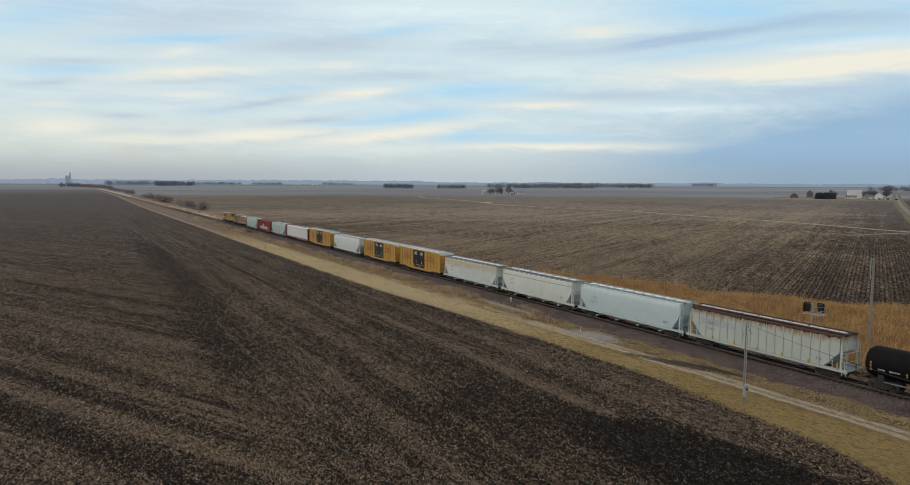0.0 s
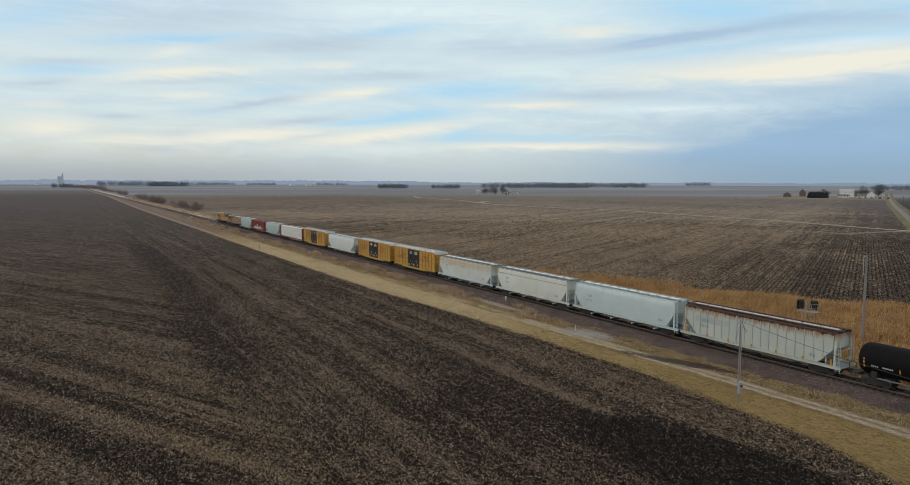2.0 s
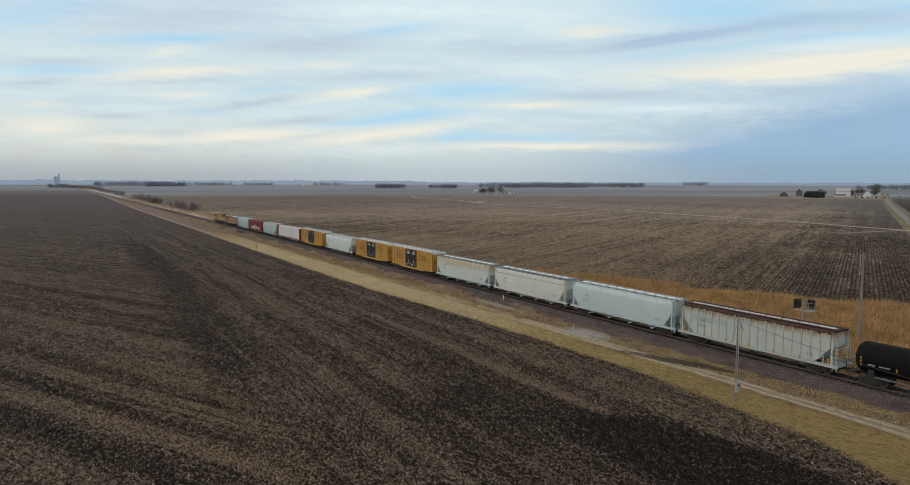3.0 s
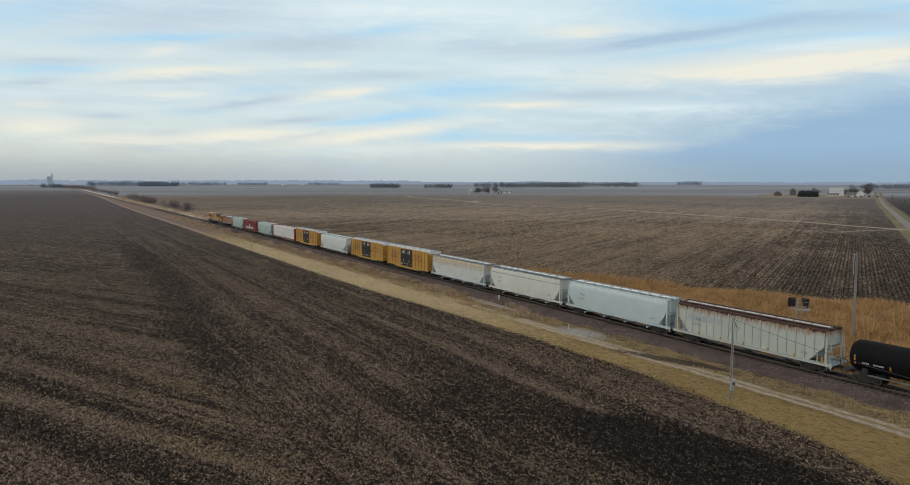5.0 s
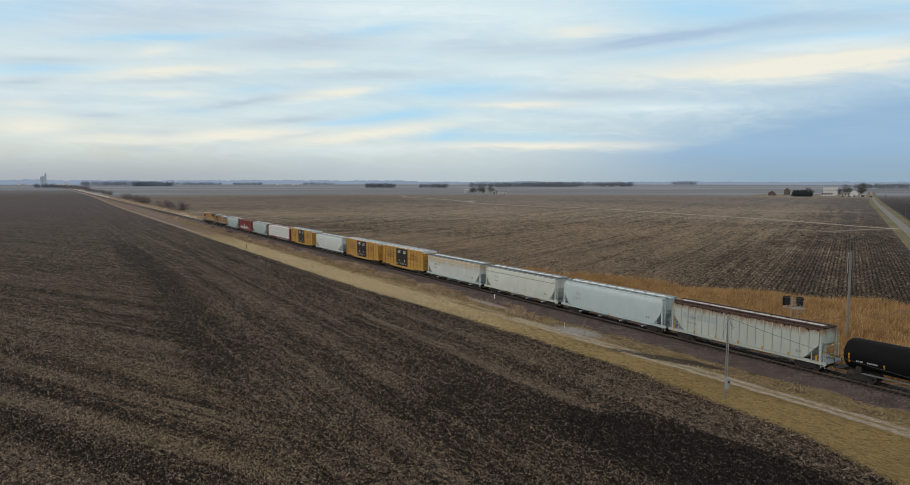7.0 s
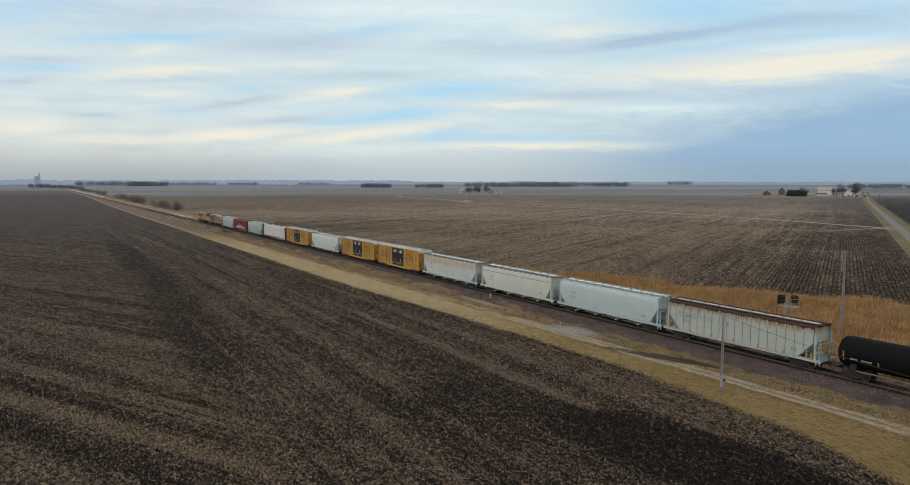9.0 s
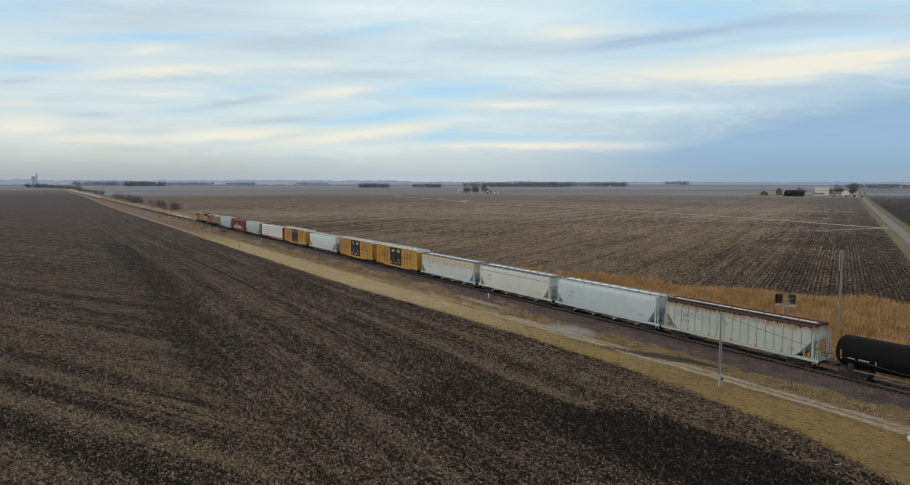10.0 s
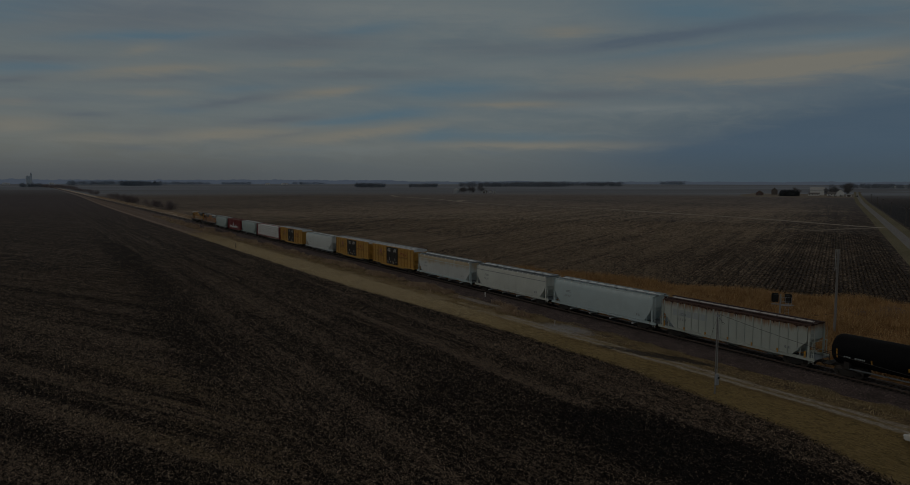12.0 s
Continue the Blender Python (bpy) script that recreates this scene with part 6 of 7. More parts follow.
# ---------------------------------------------------------------- trees
def bare_tree(x, y, h, spread, seed, label, twigs=260):
    """A leafless tree: tapered trunk, forking limbs, a crown of fine twigs with gaps."""
    rng = random.Random(seed)
    trunk, crown = bmesh.new(), bmesh.new()
    o = Vector((0, 0, 0))
    r = h * 0.020
    fork = o + Vector((rng.uniform(-0.3, 0.3), rng.uniform(-0.3, 0.3), h * rng.uniform(0.10, 0.18)))
    tube(trunk, o, fork, r, 6, r * 0.8)
    top = o + Vector((rng.uniform(-0.08, 0.08) * h, rng.uniform(-0.08, 0.08) * h, h * 0.88))
    tube(trunk, fork, top, r * 0.7, 5, r * 0.08)
    limbs = [(fork, fork.lerp(top, 0.5), top)]
    n_l = 13
    for i in range(n_l):
        a = 2.4 * i + rng.uniform(-0.4, 0.4)
        u = (i + 0.5) / n_l
        wide = math.sin(math.pi * min(1.0, 0.25 + 0.62 * u)) * spread
        root = fork.lerp(top, u * 0.6)
        tip = o + Vector((math.cos(a) * wide * rng.uniform(0.6, 1.0), math.sin(a) * wide * rng.uniform(0.6, 1.0), h * (0.30 + 0.62 * u ** 0.8) * rng.uniform(0.94, 1.06)))
        mid = root.lerp(tip, 0.5) + Vector((0, 0, h * 0.03))
        tube(trunk, root, mid, r * 0.38, 4, r * 0.22)
        tube(trunk, mid, tip, r * 0.22, 3, r * 0.06)
        limbs.append((root, mid, tip))
    for i in range(twigs):
        f, m, t = rng.choice(limbs)
        u = rng.uniform(0.25, 1.0)
        p = f.lerp(m, u * 2) if u < 0.5 else m.lerp(t, u * 2 - 1)
        d = Vector((rng.gauss(0, 1), rng.gauss(0, 1), rng.gauss(0.45, 0.8))).normalized()
        l = h * rng.uniform(0.06, 0.16)
        w = h * 0.0055
        side = d.cross(Vector((rng.gauss(0, 1), rng.gauss(0, 1), rng.gauss(0, 1)))).normalized() * w
        q = p + d * l
        crown.faces.new([crown.verts.new(c) for c in (p - side, p + side, q)])
        k = d.cross(side).normalized() * w
        p2 = p + d * l * 0.4
        q2 = p2 + (d + side.normalized() * 0.9).normalized() * l * 0.6
        crown.faces.new([crown.verts.new(c) for c in (p2 - k, p2 + k, q2)])
    ob = new("tree")
    ob.location = (x, y, 0)
    tagged(ob, label, "tree")
    part("trunk", trunk, BARK, ob)
    part("crown", crown, TWIGS, ob)
    return ob


# paler and bluer again, with thicker haze put into the twig colour
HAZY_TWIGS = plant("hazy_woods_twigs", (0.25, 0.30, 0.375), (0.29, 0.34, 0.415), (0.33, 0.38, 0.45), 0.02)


def woods(name, spots, h, seed, mat, label, twigs=95):
    """A far stand of leafless trees as one mass: thin stems under rounded, airy crowns of many small sprays."""
    rng = random.Random(seed)
    bm = bmesh.new()
    for x, y in spots:
        k = h * rng.uniform(0.62, 1.04)
        wide, mid_z = k * rng.uniform(0.36, 0.54), k * 0.50
        tube(bm, (x, y, 0), (x + rng.uniform(-0.6, 0.6), y, k * 0.75), k * 0.014, 3, k * 0.004)
        for i in range(twigs):
            d = Vector((rng.gauss(0, 1), rng.gauss(0, 1), rng.gauss(0, 1))).normalized() * rng.random() ** 0.40
            p = Vector((x + d.x * wide, y + d.y * wide, mid_z + d.z * k * 0.47))
            r = k * rng.uniform(0.035, 0.085)
            bm.faces.new([bm.verts.new(p + Vector((rng.uniform(-r, r), rng.uniform(-r, r), rng.uniform(-r, r) * 1.3))) for _ in range(3)])
    ob = link(name, bm, mat)
    tagged(ob, label, "woods", kind="stuff")
    return ob


def line(ax, ay, bx, by, n, deep, seed):
    rng = random.Random(seed)
    d = Vector((bx - ax, by - ay))
    s = Vector((-d.y, d.x)).normalized()
    res = []
    for i in range(n):
        p = Vector((ax, ay)) + d * rng.random() + s * rng.uniform(-deep, deep)
        res.append((p.x, p.y))
    return res


# needles lightened and blued in the base colour to stand for haze
FAR_HAZE_NEEDLES = plant("far_evergreen_haze_needles", (0.27, 0.325, 0.40), (0.31, 0.365, 0.44), (0.35, 0.40, 0.47), 0.02)


def evergreen_mass(name, ax, ay, bx, by, n, h, deep, seed, label):
    rng = random.Random(seed)
    bm = bmesh.new()
    for x, y in line(ax, ay, bx, by, n, deep, seed):
        k = rng.uniform(0.7, 1.1) * h
        tube(bm, (x, y, 0), (x, y, k * 0.9), 0.25, 5, 0.05)
        for i in range(190):
            t = rng.random() ** 0.9
            r = k * 0.36 * (1 - t ** 2.2) + 0.3
            a = rng.uniform(0, 6.28)
            p = Vector((x + math.cos(a) * r * rng.uniform(0.5, 1), y + math.sin(a) * r * rng.uniform(0.5, 1), k * (0.06 + 0.92 * t)))
            s = k * 0.10
            vs = [p + Vector((rng.uniform(-s, s), rng.uniform(-s, s), rng.uniform(-s, s))) for _ in range(3)]
            bm.faces.new([bm.verts.new(v) for v in vs])
    ob = link(name, bm, FAR_HAZE_NEEDLES if ay > 2000 else NEEDLES)
    return tagged(ob, label, "woods", kind="stuff")


woods("woods", line(785, 1840, 860, 1795, 87, 18, 1), 17, 1, FAR_HAZE_TWIGS, "leafless grey woodlot standing in open fields")
woods("woods", line(930, 1765, 1005, 1722, 68, 15, 2), 16, 2, FAR_HAZE_TWIGS, "small leafless woodlot beside bare fields")
woods("woods", line(1170, 1840, 1500, 1660, 228, 40, 3), 20, 3, FAR_HAZE_TWIGS, "long leafless grove round a distant farmstead")
woods("woods", line(1640, 2150, 2080, 1950, 209, 50, 4), 22, 4, FAR_HAZE_TWIGS, "long leafless grove round distant white houses")
woods("woods", line(1750, 1800, 1850, 1745, 64, 15, 5), 17, 5, FAR_HAZE_TWIGS, "rounded leafless woodlot on the plain")
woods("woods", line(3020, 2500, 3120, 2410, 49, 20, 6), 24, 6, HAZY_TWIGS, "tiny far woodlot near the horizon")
woods("woods", line(1850, 930, 2700, 620, 361, 60, 7), 15, 7, FAR_HAZE_TWIGS, "leafless wood beyond the far road end")
woods("woods", line(2900, 1250, 2000, 1000, 114, 40, 8), 14, 8, FAR_HAZE_TWIGS, "scattered leafless trees behind the farm")
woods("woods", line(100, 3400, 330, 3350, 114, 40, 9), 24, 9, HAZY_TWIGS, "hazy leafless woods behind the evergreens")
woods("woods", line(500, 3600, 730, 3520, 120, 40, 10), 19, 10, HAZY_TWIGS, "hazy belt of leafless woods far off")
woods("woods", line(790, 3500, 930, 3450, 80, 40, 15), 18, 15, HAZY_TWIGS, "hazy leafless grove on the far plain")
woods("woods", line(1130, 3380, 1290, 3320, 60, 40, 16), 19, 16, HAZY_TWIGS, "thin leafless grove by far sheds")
woods("woods", line(-78, 2370, -20, 2360, 60, 14, 17), 15, 17, FAR_HAZE_TWIGS, "leafless trees at the foot of the grain elevator")
woods("woods", line(-20, 2380, 26, 1750, 130, 8, 11), 11, 11, SHRUB, "scrub thicket along the line near the grain elevator")
woods("woods", line(18, 1640, 22, 1240, 83, 4, 12), 6, 12, SHRUB, "scrub growing beside the railway")
evergreen_mass("evergreens", 262, 2965, 405, 2920, 90, 19, 16, 13, "dark evergreen plantation on the plain")
evergreen_mass("evergreens", 797, 499, 803, 477, 34, 8.2, 4, 14, "dark evergreen windbreak beside the farm")


def shrub(x, y, h, w, seed, label, mat=None, stems=1100):
    """A leafless bush: stems fanning from the root into a rounded haze of fine twigs."""
    rng = random.Random(seed)
    bm = bmesh.new()
    lobes = [(rng.uniform(-0.5, 0.5) * w, rng.uniform(-0.5, 0.5) * w, rng.uniform(0.5, 1.0)) for _ in range(7)]
    for i in range(stems):
        lx, ly, lh = rng.choice(lobes)
        d = Vector((rng.gauss(0, 1), rng.gauss(0, 1), rng.gauss(0, 1))).normalized() * rng.random() ** 0.45
        tip = Vector((lx + d.x * w * 0.30, ly + d.y * w * 0.30, h * lh * (0.56 + 0.44 * d.z)))
        root = Vector((lx * 0.7, ly * 0.7, 0)) if i % 9 == 0 else tip + Vector((rng.gauss(0, 0.5), rng.gauss(0, 0.5), rng.uniform(-1.0, 0.1))) * h * 0.22
        root.z = max(0.0, root.z)
        s = Vector((rng.gauss(0, 1), rng.gauss(0, 1), rng.gauss(0, 0.4))).normalized() * (0.022 + 0.004 * h)
        bm.faces.new([bm.verts.new(c) for c in (root - s, root + s, tip)])
        e = tip + Vector((rng.gauss(0, 0.6), rng.gauss(0, 0.6), rng.uniform(-0.2, 0.5))) * h * 0.16
        m = root.lerp(tip, 0.6)
        bm.faces.new([bm.verts.new(c) for c in (m - s, m + s, e)])
    ob = link("shrub", bm, mat or SHRUB)
    ob.location = (x, y, 0)
    return tagged(ob, label, "shrub", "shrubs along the railway")


rng = random.Random(40)
for y, x, h, w in ((1140, 20, 6, 14), (1085, 19, 5, 12), (840, 18, 6, 10), (800, 19, 5.0, 12), (700, 15.5, 6.5, 9), (672, 16, 5.5, 8), (655, 14, 5, 7), (563, 17, 4.5, 8), (540, 17, 5, 8), (505, 17.5, 5, 8), (484, 17, 4.6, 7)):
    shrub(x, y, h * 1.45, w * 1.1, y, "leafless reddish brown shrub beside the railway")
shrub(38, 43.5, 2.0, 5.5, 77, "dark leafless shrub among tall dry grass", stems=320)
shrub(-4.6, 262, 1.3, 1.8, 78, "small leafless shrub in the railway verge")

# ---------------------------------------------------------------- farm buildings
def turned(name, x, y, turn, label, category, group="farm buildings"):
    ob = new(name)
    ob.location = (x, y, 0)
    ob.rotation_euler = (0, 0, turn)
    return tagged(ob, label, category, group)


FARM_TURN = radians(90 - 63.9)


def gabled(name, x, y, w, d, eave, ridge, wall, roof, label, category, turn=FARM_TURN, windows=0, big_door=False):
    """A gabled building, its ridge along local x, with walls, roof slabs, windows and a door."""
    ob = turned(name, x, y, turn, label, category)
    bm = bmesh.new()
    pts = [(-d / 2, 0), (-d / 2, eave), (0, ridge), (d / 2, eave), (d / 2, 0)]
    a = [bm.verts.new((-w / 2, p, z)) for p, z in pts]
    b = [bm.verts.new((w / 2, p, z)) for p, z in pts]
    bm.faces.new(a[::-1])
    bm.faces.new(b)
    for i in range(5):
        j = (i + 1) % 5
        bm.faces.new((a[i], a[j], b[j], b[i]))
    bmesh.ops.recalc_face_normals(bm, faces=bm.faces[:])
    part("wall", bm, wall, ob)
    for s in (-1, 1):
        bm = bmesh.new()
        k = (ridge - eave) / (d / 2)
        y0, y1 = s * (d / 2 + 0.4), 0.0
        q = [(-w / 2 - 0.4, y0, eave - 0.4 * k + 0.03), (w / 2 + 0.4, y0, eave - 0.4 * k + 0.03), (w / 2 + 0.4, y1, ridge + 0.03), (-w / 2 - 0.4, y1, ridge + 0.03)]
        lo = [bm.verts.new(c) for c in q]
        hi = [bm.verts.new((c[0], c[1], c[2] + 0.22)) for c in q]
        bm.faces.new(lo)
        bm.faces.new(hi[::-1])
        for i in range(4):
            j = (i + 1) % 4
            bm.faces.new((lo[i], hi[i], hi[j], lo[j]))
        bmesh.ops.recalc_face_normals(bm, faces=bm.faces[:])
        part("roof", bm, roof, ob)
    for i in range(windows):
        for s in (-1, 1):
            bm = bmesh.new()
            c = -w / 2 + w * (i + 0.5) / windows
            y0, y1 = sorted((s * d / 2, s * (d / 2 + 0.05)))
            box(bm, c - 0.5, c + 0.5, y0, y1, eave * 0.4, eave * 0.4 + 1.4)
            part("window", bm, PANE, ob)
    bm = bmesh.new()
    dw, dh = (4.0, 3.6) if big_door else (1.0, 2.1)
    box(bm, -w / 2 - 0.06, -w / 2, -dw / 2, dw / 2, 0, min(dh, eave - 0.1))
    part("door", bm, BARN_BROWN if big_door else PANE, ob)
    bm = bmesh.new()
    box(bm, -dw / 2, dw / 2, -d / 2 - 0.06, -d / 2, 0, min(dh, eave - 0.1))
    part("door", bm, BARN_BROWN if big_door else PANE, ob)
    return ob


def grain_bin(x, y, r, eave, peak, label):
    ob = turned("grain_bin", x, y, 0, label, "grain bin")
    bm = bmesh.new()
    tube(bm, (0, 0, 0), (0, 0, eave), r, 24)
    part("wall", bm, GALV, ob)
    for i in range(6):
        bm = bmesh.new()
        tube(bm, (0, 0, eave * (i + 0.5) / 6), (0, 0, eave * (i + 0.5) / 6 + 0.12), r + 0.05, 24)
        part("ring", bm, GALV, ob)
    bm = bmesh.new()
    tube(bm, (0, 0, eave), (0, 0, peak), r + 0.15, 24, 0.4)
    part("roof", bm, GALV, ob)
    bm = bmesh.new()
    tube(bm, (0, 0, peak), (0, 0, peak + 0.5), 0.5, 12)
    part("cap", bm, GALV, ob)
    return ob


gabled("shed", 833, 550, 13, 9, 3.2, 6.6, BARN_RED, BARN_BROWN, "weathered low barn with a brown roof", "barn", big_door=True)
gabled("corn_crib", 892, 562, 9, 8, 6.5, 10.5, BARN_BROWN, SHINGLE, "tall bare-board corn crib with a grey roof", "barn", big_door=True)
gabled("barn", 906, 505, 18, 11, 7.5, 11.5, WHITE_BOARD, GALV, "large white barn with a pale metal roof", "barn", FARM_TURN + math.pi / 2, big_door=True)
gabled("shed", 872, 492, 14, 6, 2.6, 4.0, WHITE_BOARD, SHINGLE, "long low white shed beside the barn", "shed", FARM_TURN + math.pi / 2, windows=4)
gabled("shed", 893, 480, 9, 6, 3.0, 4.6, WHITE_BOARD, GALV, "small white farm shed with metal roof", "shed", windows=2)
house = gabled("farmhouse", 858, 449, 12, 9, 5.4, 9.2, WHITE_BOARD, SHINGLE, "white two-storey farmhouse with grey roof", "house", windows=4)
gabled("house_wing", 862, 462, 11, 7, 3.0, 5.6, WHITE_BOARD, SHINGLE, "white single-storey wing of the farmhouse", "house", FARM_TURN + math.pi / 2, windows=3)
gabled("garage", 850, 434, 8, 6, 2.7, 4.4, WHITE_BOARD, SHINGLE, "small white garage by the farmhouse", "garage", big_door=True)
for i, (x, y, h) in enumerate(((905, 462, 18), (916, 466, 20), (893, 457, 16), (874, 470, 13), (866, 472, 12), (880, 466, 13), (915, 485, 12), (830, 496, 13), (836, 494, 10))):
    bare_tree(x, y, h, h * 0.40, 100 + i, "leafless tree standing in the farmyard", twigs=1100)
for i, (x, y) in enumerate(((840, 446), (846, 441), (838, 453), (852, 424))):
    shrub(x, y, 2.2, 3.0, 300 + i, "low dark shrub by the farmhouse", NEEDLES)

# lone bin and sheds in the middle of the fields
grain_bin(526, 893, 4.3, 6.2, 8.2, "round galvanised grain bin on the plain")
gabled("shed", 566, 868, 8, 6, 3.4, 5.2, WHITE_BOARD, SHINGLE, "white machine shed among leafless trees", "shed", big_door=True)
gabled("shed", 574, 863, 3.6, 4, 3.2, 4.6, WHITE_BOARD, SHINGLE, "small white shed on the plain", "shed")
gabled("shed", 580, 860, 3.2, 4, 3.2, 4.4, WHITE_BOARD, SHINGLE, "narrow pale shed on the plain", "shed")
for i, (x, y, h) in enumerate(((533, 888, 10), (538, 886, 12), (545, 882, 13), (551, 880, 11), (556, 890, 13), (562, 876, 14), (541, 895, 11), (571, 880, 10))):
    bare_tree(x, y, h, h * 0.50, 140 + i, "leafless tree beside the lone farm sheds", twigs=1100)

# distant farmsteads
for x, y, w, e, r, nm in ((1630, 2010, 20, 6, 9, "barn"), (1690, 1985, 14, 5, 8, "house"), (1880, 1900, 18, 5, 8, "barn"), (1930, 1890, 24, 5, 7, "shed"), (2120, 940, 30, 5, 8, "shed"), (2160, 925, 18, 5, 8, "house"),
                         (1075, 3350, 40, 6, 9, "shed"), (1000, 3400, 26, 6, 9, "barn"), (60, 4300, 24, 6, 9, "shed")):
    gabled(nm, x, y, w, 10, e, r, WHITE_BOARD, GALV, "far white farm building on the plain", nm, windows=3)

# grain elevator far down the line
elev = turned("grain_elevator", -53, 2500, 0.1, "tall pale concrete grain elevator beside the railway", "grain elevator", "")
for i in range(3):
    bm = bmesh.new()
    tube(bm, (-7 + i * 4.6, 0, 0), (-7 + i * 4.6, 0, 33), 2.5, 16)
    tube(bm, (-7 + i * 4.6, 5, 0), (-7 + i * 4.6, 5, 33), 2.5, 16)
    part("silo", bm, HAZED_CONCRETE, elev)
bm = bmesh.new()
box(bm, -8, 4, -1, 6, 33, 36)
part("gallery", bm, HAZED_CONCRETE, elev)
bm = bmesh.new()
box(bm, 3.2, 7.4, -2, 7, 0, 43)
part("headhouse", bm, HAZED_CONCRETE, elev)
bm = bmesh.new()
box(bm, 4.4, 6.4, 1, 4, 43, 48)
part("penthouse", bm, HAZED_CONCRETE, elev)
gabled("shed", -150, 4300, 34, 12, 6, 9, WHITE_BOARD, GALV, "long white shed near the grain elevator", "shed", windows=3)

# far rim of woods: a self-glowing backdrop strip with haze put into its colour
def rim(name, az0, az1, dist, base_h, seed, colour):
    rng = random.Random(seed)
    m = bpy.data.materials.new("hazy_distance_glow")
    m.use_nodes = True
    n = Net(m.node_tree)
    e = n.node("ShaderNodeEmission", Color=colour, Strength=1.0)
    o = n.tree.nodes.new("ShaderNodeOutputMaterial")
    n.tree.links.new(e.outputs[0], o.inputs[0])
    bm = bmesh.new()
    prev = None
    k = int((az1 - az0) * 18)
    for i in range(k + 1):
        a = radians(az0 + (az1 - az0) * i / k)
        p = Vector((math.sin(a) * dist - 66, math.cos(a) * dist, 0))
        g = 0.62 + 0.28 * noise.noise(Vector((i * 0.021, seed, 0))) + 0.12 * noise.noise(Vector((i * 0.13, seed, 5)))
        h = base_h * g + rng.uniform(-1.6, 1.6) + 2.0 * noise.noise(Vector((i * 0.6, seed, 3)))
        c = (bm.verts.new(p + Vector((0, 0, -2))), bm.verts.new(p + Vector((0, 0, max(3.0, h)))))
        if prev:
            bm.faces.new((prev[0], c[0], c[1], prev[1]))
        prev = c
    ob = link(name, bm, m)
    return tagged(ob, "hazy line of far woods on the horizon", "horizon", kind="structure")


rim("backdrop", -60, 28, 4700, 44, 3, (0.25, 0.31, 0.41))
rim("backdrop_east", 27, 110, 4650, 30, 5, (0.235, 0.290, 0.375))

# ---------------------------------------------------------------- poles, signal, marker
def meter_pole():
    ob = turned("meter_pole", -13.66, 36.12, 0, "slim grey pole with a meter box and service wires", "utility pole", "")
    bm = bmesh.new()
    tube(bm, (0, 0, 0), (0.06, 0.06, 7.75), 0.075, 10, 0.06)
    part("pole", bm, POLE_GREY, ob)
    bm = bmesh.new()
    box(bm, -0.20, 0.18, -0.30, -0.08, 0.9, 1.95)
    bmesh.ops.bevel(bm, geom=bm.edges[:], offset=0.03, segments=2, affect="EDGES")
    b = part("meter_box", bm, BOX_GREY, ob, "light grey meter box")
    bm = bmesh.new()
    tube(bm, (-0.01, -0.32, 1.6), (-0.01, -0.42, 1.6), 0.10, 14)
    part("meter", bm, CAB_GLASS, b)
    bm = bmesh.new()
    tube(bm, (0.02, -0.14, 2.05), (0.10, -0.08, 7.0), 0.035, 6)
    part("conduit", bm, ALU, ob)
    bm = bmesh.new()
    tube(bm, (0.10, -0.08, 7.0), (0.12, -0.3, 7.15), 0.06, 6)
    box(bm, -0.05, 0.17, -0.1, 0.2, 7.35, 7.5)
    part("weatherhead", bm, BOX_GREY, ob)
    bm = bmesh.new()
    tube(bm, (0.06, 0.06, 7.3), (0.4, 2.6, 0.0), 0.012, 4)
    part("guy_wire", bm, CABLE, ob)
    pts = [Vector((0.06, -0.05, 7.6)) + Vector((0, -32.0, -1.85)) * t + Vector((0, 0, -3.77 * t * (1 - t))) for t in [i / 22 for i in range(23)]]
    bm = bmesh.new()
    for a, b2 in zip(pts, pts[1:]):
        tube(bm, a, b2, 0.016, 4)
    for k in range(3):
        tube(bm, (0.1, -0.1, 7.5 - k * 0.15), (0.12, -0.45 - 0.1 * k, 6.6 + 0.1 * k), 0.012, 4)
    part("service_wire", bm, CABLE, ob)
    return ob


meter_pole()
# the wire's other end, past the edge of the view
ob = turned("utility_pole", -13.6, 3.95, 0, "weathered pole carrying a service wire by the crossing", "utility pole", "")
bm = bmesh.new()
tube(bm, (0, 0, 0), (0, 0, 6.4), 0.12, 8, 0.09)
part("pole", bm, POLE_GREY, ob)

ob = turned("utility_pole", 21.9, 42.9, 0, "tall grey pole in rank grass beside the line", "utility pole", "")
bm = bmesh.new()
tube(bm, (-0.22, -0.12, 0), (0.12, 0.1, 11.0), 0.17, 12, 0.13)
part("pole", bm, POLE_GREY, ob)
bm = bmesh.new()
tube(bm, (-0.32, 0.2, 8.2), (-0.28, 0.24, 11.0), 0.045, 6)
for z in (8.5, 9.7, 10.8):
    tube(bm, (-0.32, 0.2, z), (0.1, 0.1, z), 0.03, 5)
part("standoff_conduit", bm, ALU, ob)
bm = bmesh.new()
pts = [Vector((-0.25 - 3.4 * t, -0.1 + 2.6 * t, 2.55 - 0.9 * math.sin(1.5708 * t) * 0.5)) for t in [i / 8 for i in range(9)]]
for a, b2 in zip(pts, pts[1:]):
    tube(bm, a, b2, 0.016, 5)
tube(bm, (-0.2, -0.1, 0.2), (-0.25, -0.1, 2.6), 0.016, 5)
part("drop_cable", bm, CABLE, ob)


